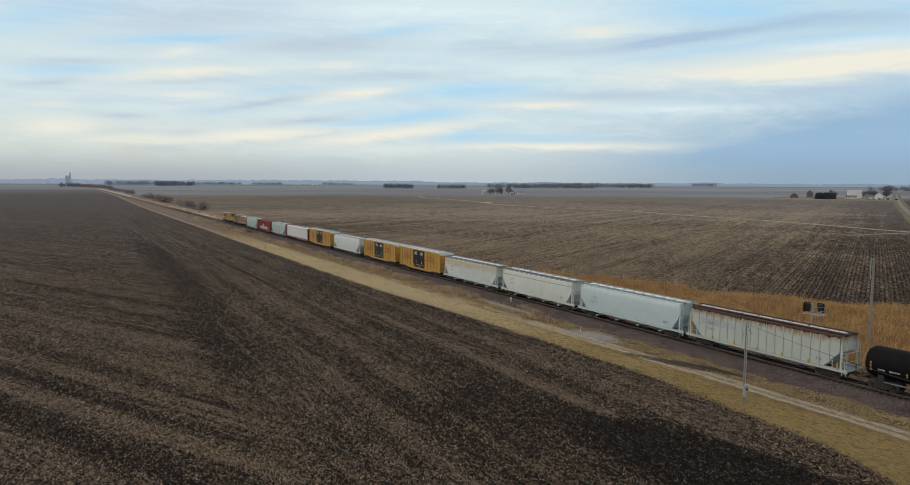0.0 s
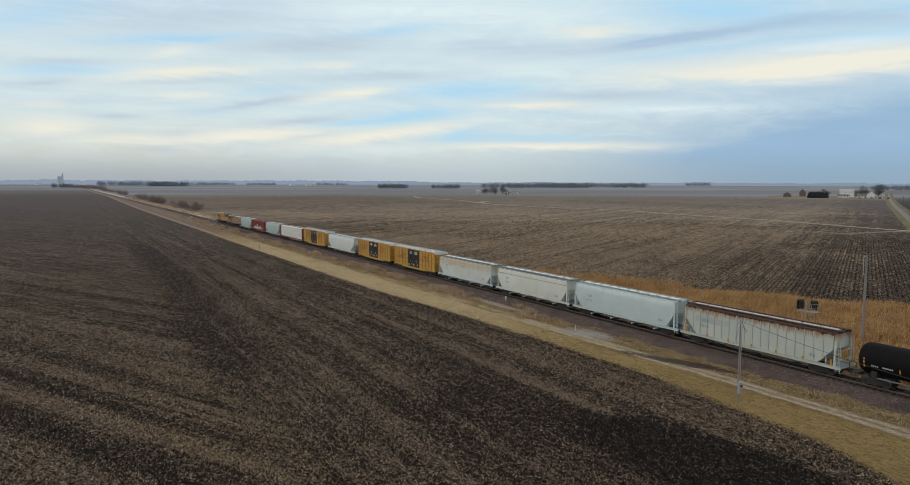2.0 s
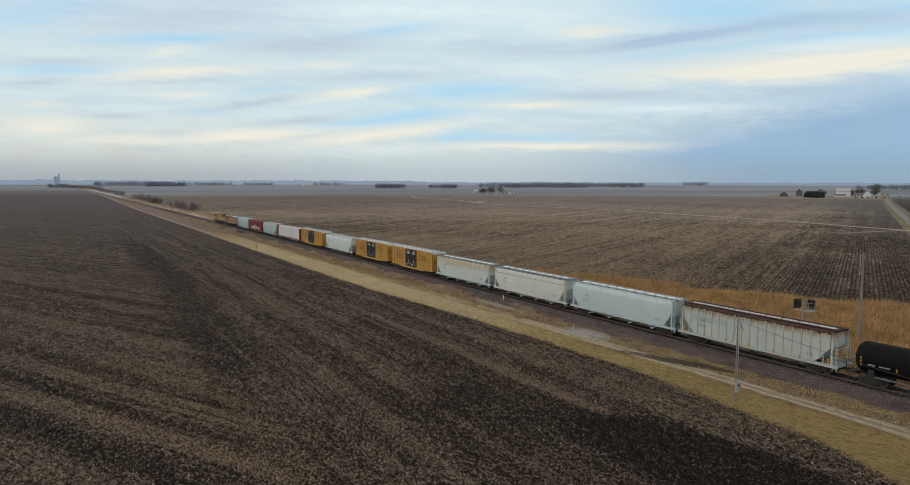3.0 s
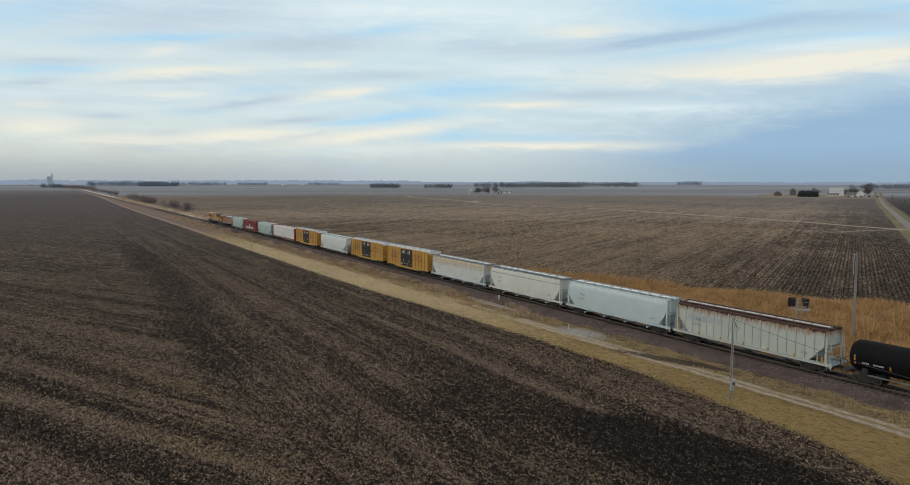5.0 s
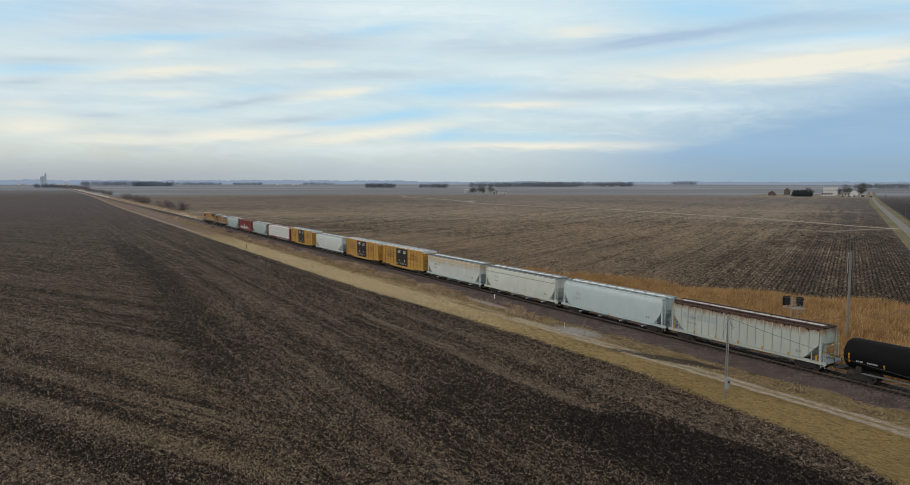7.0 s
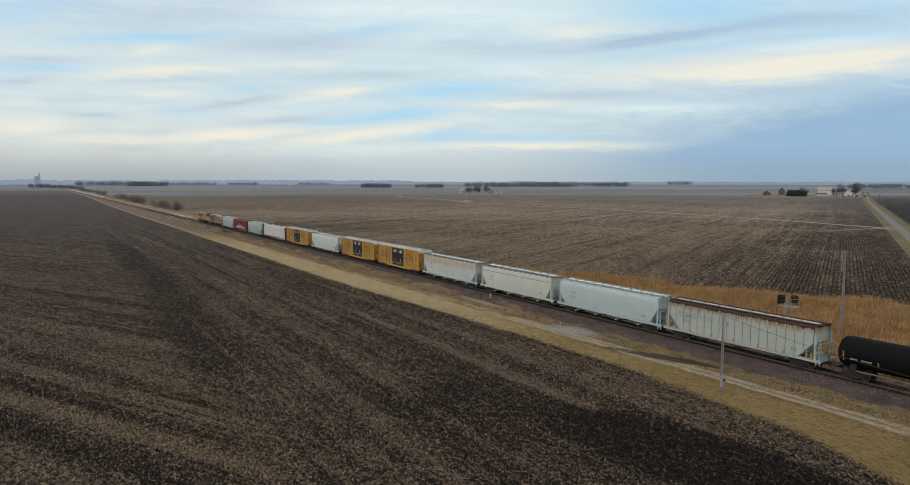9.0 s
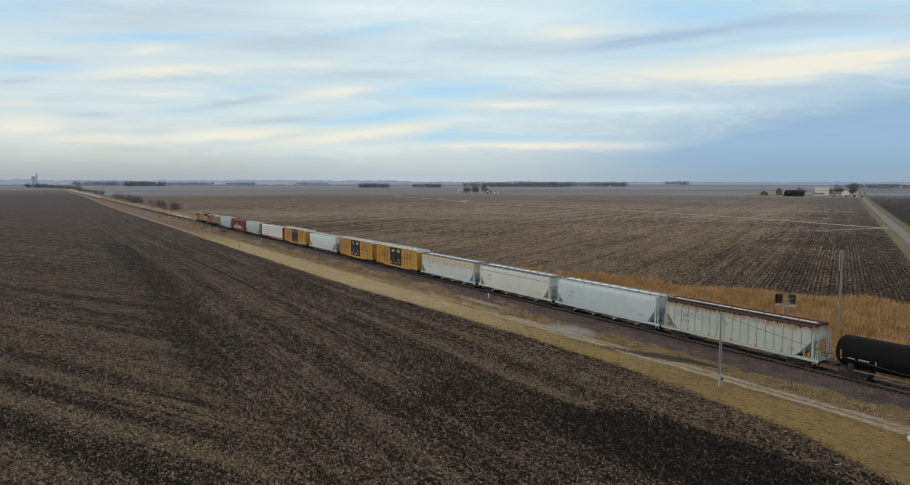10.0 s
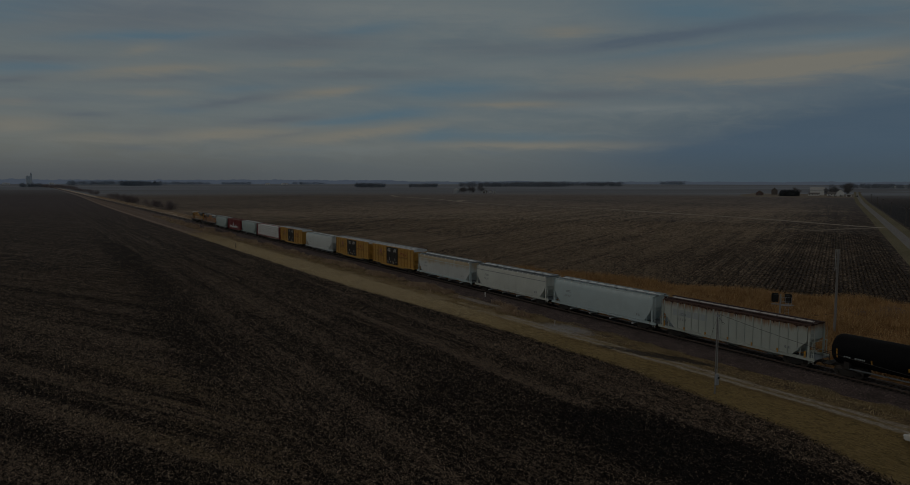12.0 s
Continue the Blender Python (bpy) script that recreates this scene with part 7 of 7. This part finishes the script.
def block_signal(x, y):
    sig = turned("block_signal", x, y, radians(-60), "two-headed railway block signal on a silver mast", "railway signal", "")
    bm = bmesh.new()
    tube(bm, (0, 0, 0), (0, 0, 6.3), 0.09, 10)
    tube(bm, (0, 0, 0), (0, 0, 0.5), 0.22, 10)
    part("mast", bm, ALU, sig)
    bm = bmesh.new()
    box(bm, -0.95, 1.5, -0.08, 0.08, 5.0, 5.1)
    box(bm, -0.05, 1.2, -0.45, 0.45, 4.98, 5.02)
    tube(bm, (-0.60, 0, 5.1), (-0.60, 0, 5.4), 0.04, 6)
    tube(bm, (0.86, 0, 5.1), (0.86, 0, 5.4), 0.04, 6)
    part("bracket", bm, ALU, sig)
    for cx, turn in ((-0.60, 0.55), (0.86, -0.50)):
        h = new("signal_head")
        h.parent = sig
        h.location = (cx, 0, 5.85)
        h.rotation_euler = (0, 0, turn)
        bm = bmesh.new()
        pts = [(-0.43, -0.44), (-0.34, -0.55), (0.34, -0.55), (0.43, -0.44), (0.43, 0.44), (0.34, 0.55), (-0.34, 0.55), (-0.43, 0.44)]
        a = [bm.verts.new((u, -0.03, v)) for u, v in pts]
        b2 = [bm.verts.new((u, 0.03, v)) for u, v in pts]
        bm.faces.new(a[::-1])
        bm.faces.new(b2)
        for i in range(8):
            j = (i + 1) % 8
            bm.faces.new((a[i], a[j], b2[j], b2[i]))
        bmesh.ops.recalc_face_normals(bm, faces=bm.faces[:])
        h.empty_display_size = 0.2
        part("background_plate", bm, SIGNAL_BLACK, h)
        bm = bmesh.new()
        box(bm, -0.28, 0.28, -0.38, -0.03, -0.42, 0.42)
        bmesh.ops.bevel(bm, geom=bm.edges[:], offset=0.05, segments=2, affect="EDGES")
        part("lamp_housing", bm, SIGNAL_BLACK, h)
        for dz in (-0.28, 0.0, 0.28):
            bm = bmesh.new()
            tube(bm, (0, 0.03, dz), (0, 0.38, dz - 0.03), 0.13, 12)
            part("hood", bm, SIGNAL_BLACK, h)
    bm = bmesh.new()
    for s in (-0.2, 0.2):
        tube(bm, (0.75 + s, -0.3, 0.2), (0.75 + s, -0.3, 5.9), 0.025, 5)
    for i in range(14):
        tube(bm, (0.55, -0.3, 0.5 + i * 0.37), (0.95, -0.3, 0.5 + i * 0.37), 0.02, 5)
    part("ladder", bm, ALU, sig)
    bm = bmesh.new()
    for z in (5.5, 6.0):
        tube(bm, (0.1, -0.45, z), (1.2, -0.45, z), 0.02, 5)
        tube(bm, (1.2, -0.45, z), (1.2, 0.4, z), 0.02, 5)
    for q in ((0.1, -0.45), (1.2, -0.45), (1.2, 0.4)):
        tube(bm, (q[0], q[1], 5.0), (q[0], q[1], 6.0), 0.02, 5)
    part("safety_rail", bm, ALU, sig)
    return sig


block_signal(8.8, 43.0)

ob = turned("marker_post", -2.75, 87.6, 0, "short white marker post at the ballast edge", "marker post", "")
bm = bmesh.new()
box(bm, -0.04, 0.04, -0.06, 0.06, 0.2, 1.1)
box(bm, -0.05, 0.05, -0.10, 0.10, 0.85, 1.15)
part("post", bm, WHITE_BOARD, ob)
ob = turned("marker_post", -15.5, 195.5, 0, "dark thin stake at the edge of the verge", "marker post", "")
bm = bmesh.new()
tube(bm, (0, 0, 0), (0.02, 0, 1.5), 0.07, 6)
part("post", bm, BARN_BROWN, ob)
ob = turned("marker_post", -6.6, 66.0, 0, "thin pale stake in the gravel patch", "marker post", "")
bm = bmesh.new()
tube(bm, (0, 0, 0), (0, 0, 0.75), 0.035, 6)
part("post", bm, WHITE_BOARD, ob)


def power_pole(d, h, off=-7.0):
    x, y = along(d, off)
    ob = turned("power_pole", x, y, math.atan2(RD.y, RD.x), "wooden power pole beside the country road", "utility pole", "poles along the road")
    bm = bmesh.new()
    tube(bm, (0, 0, 0), (0, 0, h), 0.17, 8, 0.12)
    part("pole", bm, BARN_BROWN, ob)
    bm = bmesh.new()
    box(bm, -0.06, 0.06, -1.1, 1.1, h - 0.7, h - 0.55)
    part("crossarm", bm, BARN_BROWN, ob)
    for s in (-1.0, 0.0, 1.0):
        bm = bmesh.new()
        tube(bm, (0, s, h - 0.55), (0, s, h - 0.35), 0.05, 6)
        part("insulator", bm, GALV, ob)
    return ob


for d in (225, 298, 396, 478, 550, 661):
    power_pole(d, 8.2)
for off in (-6.0, -8.0):
    bm = bmesh.new()
    ds = (150, 225, 298, 396, 478, 550, 661)
    for a, b2 in zip(ds, ds[1:]):
        pa, pb = along(a, off), along(b2, off)
        for i in range(6):
            t0, t1 = i / 6, (i + 1) / 6
            q = [Vector((pa[0] + (pb[0] - pa[0]) * t, pa[1] + (pb[1] - pa[1]) * t, 7.8 - 3.2 * t * (1 - t))) for t in (t0, t1)]
            tube(bm, q[0], q[1], 0.02, 3)
    tagged(link("power_line", bm, CABLE), "thin overhead wire strung along the road poles", "power line")


# ---------------------------------------------------------------- parked car at the edge of the farm track
def parked_car(x, y, turn):
    car = turned("car", x, y, turn, "white saloon car parked on the grass track", "car", "")
    bm = bmesh.new()
    side = [(-2.3, 0.35), (-2.32, 0.75), (-2.1, 0.98), (-1.0, 1.02), (1.0, 0.98), (2.0, 0.86), (2.3, 0.66), (2.32, 0.35)]
    a = [bm.verts.new((-0.9, p, z)) for p, z in side]
    b2 = [bm.verts.new((0.9, p, z)) for p, z in side]
    bm.faces.new(a)
    bm.faces.new(b2[::-1])
    for i in range(len(side)):
        j = (i + 1) % len(side)
        bm.faces.new((a[i], b2[i], b2[j], a[j]))
    bmesh.ops.recalc_face_normals(bm, faces=bm.faces[:])
    bmesh.ops.bevel(bm, geom=bm.edges[:], offset=0.09, segments=3, affect="EDGES")
    body = part("body", bm, CAR_WHITE, car)
    bm = bmesh.new()
    lo = [(-0.82, -1.75, 0.98), (0.82, -1.75, 0.98), (0.82, 1.05, 0.98), (-0.82, 1.05, 0.98)]
    hi = [(-0.62, -1.05, 1.45), (0.62, -1.05, 1.45), (0.62, 0.25, 1.45), (-0.62, 0.25, 1.45)]
    a = [bm.verts.new(c) for c in lo]
    b2 = [bm.verts.new(c) for c in hi]
    for i in range(4):
        j = (i + 1) % 4
        bm.faces.new((a[i], a[j], b2[j], b2[i]))
    part("window", bm, PANE, car)
    bm = bmesh.new()
    v = box(bm, -0.63, 0.63, -1.08, 0.28, 1.43, 1.49)
    bmesh.ops.bevel(bm, geom=bm.edges[:], offset=0.02, segments=1, affect="EDGES")
    part("roof", bm, CAR_WHITE, car)
    for sx in (-1, 1):
        for wy in (-1.4, 1.42):
            bm = bmesh.new()
            tube(bm, (sx * 0.72, wy, 0.33), (sx * 0.92, wy, 0.33), 0.33, 18)
            wh = part("wheel", bm, RUBBER, car)
            bm = bmesh.new()
            tube(bm, (sx * 0.90, wy, 0.33), (sx * 0.935, wy, 0.33), 0.20, 14)
            part("rim", bm, GALV, wh)
        bm = bmesh.new()
        box(bm, sx * 0.68 - 0.17, sx * 0.68 + 0.17, 2.18, 2.33, 0.62, 0.74)
        part("headlight", bm, HATCH, car)
    return car


parked_car(-11.2, 18.75, 0.02)


# ---------------------------------------------------------------- grass, litter, ties
def blades(name, count, area, h0, h1, width, mat, label, seed, lean=0.35):
    """Loose grass blades as one mass; area(rng) gives a place and a vigour, or nothing."""
    rng = random.Random(seed)
    verts, faces = [], []
    while len(faces) < count:
        got = area(rng)
        if not got:
            continue
        x, y, z, v = got
        h = rng.uniform(h0, h1) * v
        a = rng.uniform(0, 6.28)
        dx, dy = math.cos(a) * width / 2, math.sin(a) * width / 2
        lx, ly = rng.gauss(0.12, lean) * h, rng.gauss(0, lean) * h
        k = len(verts)
        verts += [(x - dx, y - dy, z), (x + dx, y + dy, z), (x + lx, y + ly, z + h)]
        faces.append((k, k + 1, k + 2))
    me = bpy.data.meshes.new(name)
    me.from_pydata(verts, [], faces)
    me.materials.append(mat)
    return tagged(new(name, me), label, "grass", kind="stuff")


def rank(rng):
    y = rng.uniform(8, 160)
    edge = max(11.0, 36.0 - 0.44 * (y - 82.5), 36.0 - 0.35 * (y - 82.5))
    x = rng.uniform(5.0, 62)
    c = noise.noise(Vector((x * 0.12, y * 0.12, 0)))
    if x > edge + c * 2.2:
        return None
    if rng.random() > 0.6 + c * 0.6:
        return None
    return x, y, 0.0, 0.85 + 0.5 * c + (0.2 if rng.random() < 0.05 else 0) + 0.2 * ease(y, 70, 100)


def verge_tufts(rng):
    y = 15 + 330 * rng.random() ** 1.6
    x = rng.uniform(-8.0, -3.6) if y < 70 else rng.uniform(-9.5, -3.6)
    c = noise.noise(Vector((x * 0.45, y * 0.30, 7)))
    if c < -0.25 + 0.35 * rng.random():
        return None
    if abs(x + 8.5) < 1.0 and y < 75:
        return None
    bare = min(math.hypot((x + 6.8) / 2.4, (y - 63.5) / 5.2), math.hypot((x + 7.4 + (y - 48) * 0.313) / 1.3, (y - 48) / 8.0), math.hypot((x + 5.0) / 1.0, (y - 86) / 8.0))
    if bare < 0.75 + 0.5 * rng.random():
        return None
    if noise.noise(Vector((x * 0.25, y * 0.09, 21))) < -0.12 and rng.random() < 0.85:
        return None
    return x, y, 0.0, 0.5 + 0.9 * c


def far_verge(rng):
    y = 120 + 800 * rng.random() ** 1.7
    x = rng.uniform(4.3, 11.5)
    c = noise.noise(Vector((x * 0.3, y * 0.15, 3)))
    if c < -0.1:
        return None
    return x, y, 0.0, 0.8 + c


def ease(v, a, b):
    q = max(0.0, min(1.0, (v - a) / (b - a)))
    return q * q * (3 - 2 * q)


def field_edge(y):
    """Where the verge ends and the ploughed field begins."""
    return -14.2 - 0.115 * max(0.0, 46 - y) - 0.28 * max(0.0, 27 - y) - 2.4 * ease(y, 62, 125) + 8.3 * ease(y, 450, 1100)


def mown(rng):
    y = 12 + 250 * rng.random() ** 1.35
    x = rng.uniform(field_edge(y) - 0.3, -7.0)
    if abs(x + 8.5) < 1.2 and y < 75 and rng.random() < 0.9:
        return None
    return x, y, 0.0, 0.7 + 0.5 * noise.noise(Vector((x * 0.4, y * 0.15, 11)))


def brush(rng):
    """Clumps of tall bleached grass that crept up to the ballast."""
    y = 70 + 330 * rng.random() ** 1.2
    x = -3.9 - abs(rng.gauss(0, 1.35)) if y < 240 else rng.uniform(-8.5, -2.9)
    c = noise.noise(Vector((x * 0.35, y * 0.11, 31))) + 0.5 * noise.noise(Vector((x * 0.9, y * 0.4, 35)))
    if c < 0.02 + (0.25 if y < 95 else 0.0):
        return None
    if math.hypot((x + 5.0) / 1.0, (y - 86) / 8.0) < 1.0:
        return None
    return x, y, 0.05 if x > -3.6 else 0.0, 0.55 + 0.9 * c


blades("brush_grass", 42000, brush, 0.35, 1.0, 0.10, BRUSH, "tall bleached grass clumps along the foot of the ballast", 54, 0.35)
blades("tall_grass", 170000, rank, 0.5, 1.5, 0.062, TALL_GRASS, "rank golden brown dry grass beyond the railway", 50, 0.42)
blades("dry_tufts", 46000, verge_tufts, 0.12, 0.46, 0.06, PALE_GRASS, "bleached grass tufts along the ballast edge", 51, 0.5)
blades("dry_grass", 16000, far_verge, 0.4, 1.0, 0.16, BRUSH, "pale dry grass strip on the far side of the line", 52, 0.4)
blades("mown_grass", 115000, mown, 0.03, 0.10, 0.04, VERGE, "short straw coloured grass of the verge", 53, 0.9)


def litter(rng):
    """Chopped stalks on the near field, thicker in the swaths."""
    y = 18 + 150 * rng.random() ** 1.35
    x = rng.uniform(-150, -13)
    if x > field_edge(y) + 0.5:
        return None
    c = noise.noise(Vector((x * 0.33, y * 0.012, 0))) if x > -49 else noise.noise(Vector(((x + 0.53 * y) * 0.25, y * 0.01, 8)))
    if rng.random() > 0.42 + 0.9 * c:
        return None
    if math.hypot((x + 26.6 + (y - 29) * 0.12) / 6.2, (y - 29) / 14.0) < 1.0 and rng.random() < 0.985:
        return None
    return x, y, 0.01, 1.0


def stalks(count, seed):
    rng = random.Random(seed)
    verts, faces = [], []
    while len(faces) < count:
        got = litter(rng)
        if not got:
            continue
        x, y, z, v = got
        l = rng.uniform(0.05, 0.14)
        a = rng.uniform(0, 6.28)
        w = rng.uniform(0.012, 0.034)
        ux, uy = math.cos(a) * l, math.sin(a) * l
        px, py = -math.sin(a) * w, math.cos(a) * w
        z1 = z + rng.uniform(0.0, 0.10)
        k = len(verts)
        verts += [(x - px, y - py, z), (x + px, y + py, z), (x + ux + px * 0.6, y + uy + py * 0.6, z1), (x + ux - px * 0.6, y + uy - py * 0.6, z1)]
        faces.append((k, k + 1, k + 2, k + 3))
    me = bpy.data.meshes.new("crop_residue")
    me.from_pydata(verts, [], faces)
    me.materials.append(STRAW)
    return tagged(new("crop_residue", me), "chopped corn stalks littering the dark soil", "crop residue", kind="stuff")


stalks(150000, 60)


def standing(name, places, h0, h1, w0, w1, mat, label, category):
    """Small upright pieces as one mass: each a tilted flake at its own height, width and turn."""
    rng = np.random.default_rng(61)
    n = len(places)
    p = np.array(places)
    a = rng.uniform(0, 6.2832, n)
    w = rng.uniform(w0, w1, n) / 2
    h = rng.uniform(h0, h1, n)
    v = np.zeros((n, 3, 3))
    v[:, 0, 0], v[:, 0, 1] = p[:, 0] - np.cos(a) * w, p[:, 1] - np.sin(a) * w
    v[:, 1, 0], v[:, 1, 1] = p[:, 0] + np.cos(a) * w, p[:, 1] + np.sin(a) * w
    v[:, 2, 0], v[:, 2, 1] = p[:, 0] + rng.normal(0, 0.6, n) * h, p[:, 1] + rng.normal(0, 0.6, n) * h
    v[:, 2, 2] = h
    v[:, :2, 2] = 0.004
    me = bpy.data.meshes.new(name)
    me.vertices.add(3 * n)
    me.vertices.foreach_set("co", v.ravel())
    me.loops.add(3 * n)
    me.loops.foreach_set("vertex_index", np.arange(3 * n, dtype=np.int32))
    me.polygons.add(n)
    me.polygons.foreach_set("loop_start", np.arange(0, 3 * n, 3, dtype=np.int32))
    me.update(calc_edges=True)
    me.materials.append(mat)
    return tagged(new(name, me), label, category, kind="stuff")


def clod_places(count, seed):
    """Near field, thicker towards its southern end."""
    rng = np.random.default_rng(seed)
    got = []
    have = 0
    while have < count:
        x, y = rng.uniform(-170, -11, 200000), rng.uniform(14, 300, 200000)
        d = np.hypot(x + 66, y)
        ok = (x < -13.9 - 0.115 * np.maximum(0, 46 - y) - 0.28 * np.maximum(0, 27 - y) + np.interp(y, (66, 121), (0, -2.4)) + rng.normal(0, 0.25, x.size)) & (rng.random(x.size) < np.clip((300 - y) / 160, 0, 1) / (1.0 + (d / 62.0) ** 2)) & (x > -80 - 0.2 * y)
        got.append(np.stack((x[ok], y[ok]), 1))
        have += int(ok.sum())
    return np.concatenate(got)[:count]


def stub_places(count, seed):
    """Far field: stubs on drilled rows along the farm road, thicker near the railway."""
    rng = np.random.default_rng(seed)
    got = []
    have = 0
    while have < count:
        u = rng.uniform(-60, 320, 200000)
        v = np.round(rng.uniform(7, 330, 200000) / 0.76) * 0.76 + rng.normal(0, 0.10, 200000)
        x, y = RD.x * u + RN.x * v, 9.5 + RD.y * u + RN.y * v
        d = np.hypot(x + 66, y)
        edge = np.maximum(np.maximum(11.5, 36.0 - 0.44 * (y - 82.5)), 36.0 - 0.35 * (y - 82.5))
        ok = (x > edge + rng.normal(0, 0.6, x.size)) & (d < 340) & (v > 7.5) & (rng.random(x.size) < np.minimum(1.0, (140.0 / d) ** 2)) & ((x < 195) | (y > 160)) & (x < 235)
        got.append(np.stack((x[ok], y[ok]), 1))
        have += int(ok.sum())
    return np.concatenate(got)[:count]


standing("soil_clods", clod_places(480000, 62), 0.03, 0.14, 0.05, 0.16, CLODS, "dark soil clods and broken stalks over the near field", "crop residue")
standing("corn_stubble", stub_places(260000, 63), 0.07, 0.24, 0.05, 0.16, STUBS, "short corn stubble in straight rows on the far field", "crop residue")

bm = bmesh.new()
box(bm, -1.3, 1.3, -0.11, 0.11, -0.12, 0.0)
bmesh.ops.bevel(bm, geom=bm.edges[:], offset=0.02, segments=1, affect="EDGES")
tie_mesh = mesh_of("tie", bm, TIE_WOOD)
rng = random.Random(70)
for i in range(300):
    shared("tie", tie_mesh, track, (rng.uniform(-0.04, 0.04), 12 + i * 0.54, RAIL - 0.15 + rng.uniform(0, 0.015)), rng.uniform(-0.015, 0.015))
bm = bmesh.new()
for i in range(620):
    y = 12 + 300 * 0.54 + i * 0.54
    box(bm, -1.3, 1.3, y - 0.11, y + 0.11, RAIL - 0.25, RAIL - 0.145)
for i in range(220):
    y = 12 - (i + 1) * 0.54
    box(bm, -1.3, 1.3, y - 0.11, y + 0.11, RAIL - 0.25, RAIL - 0.145)
tagged(part("ties", bm, TIE_WOOD, track), kind="stuff")
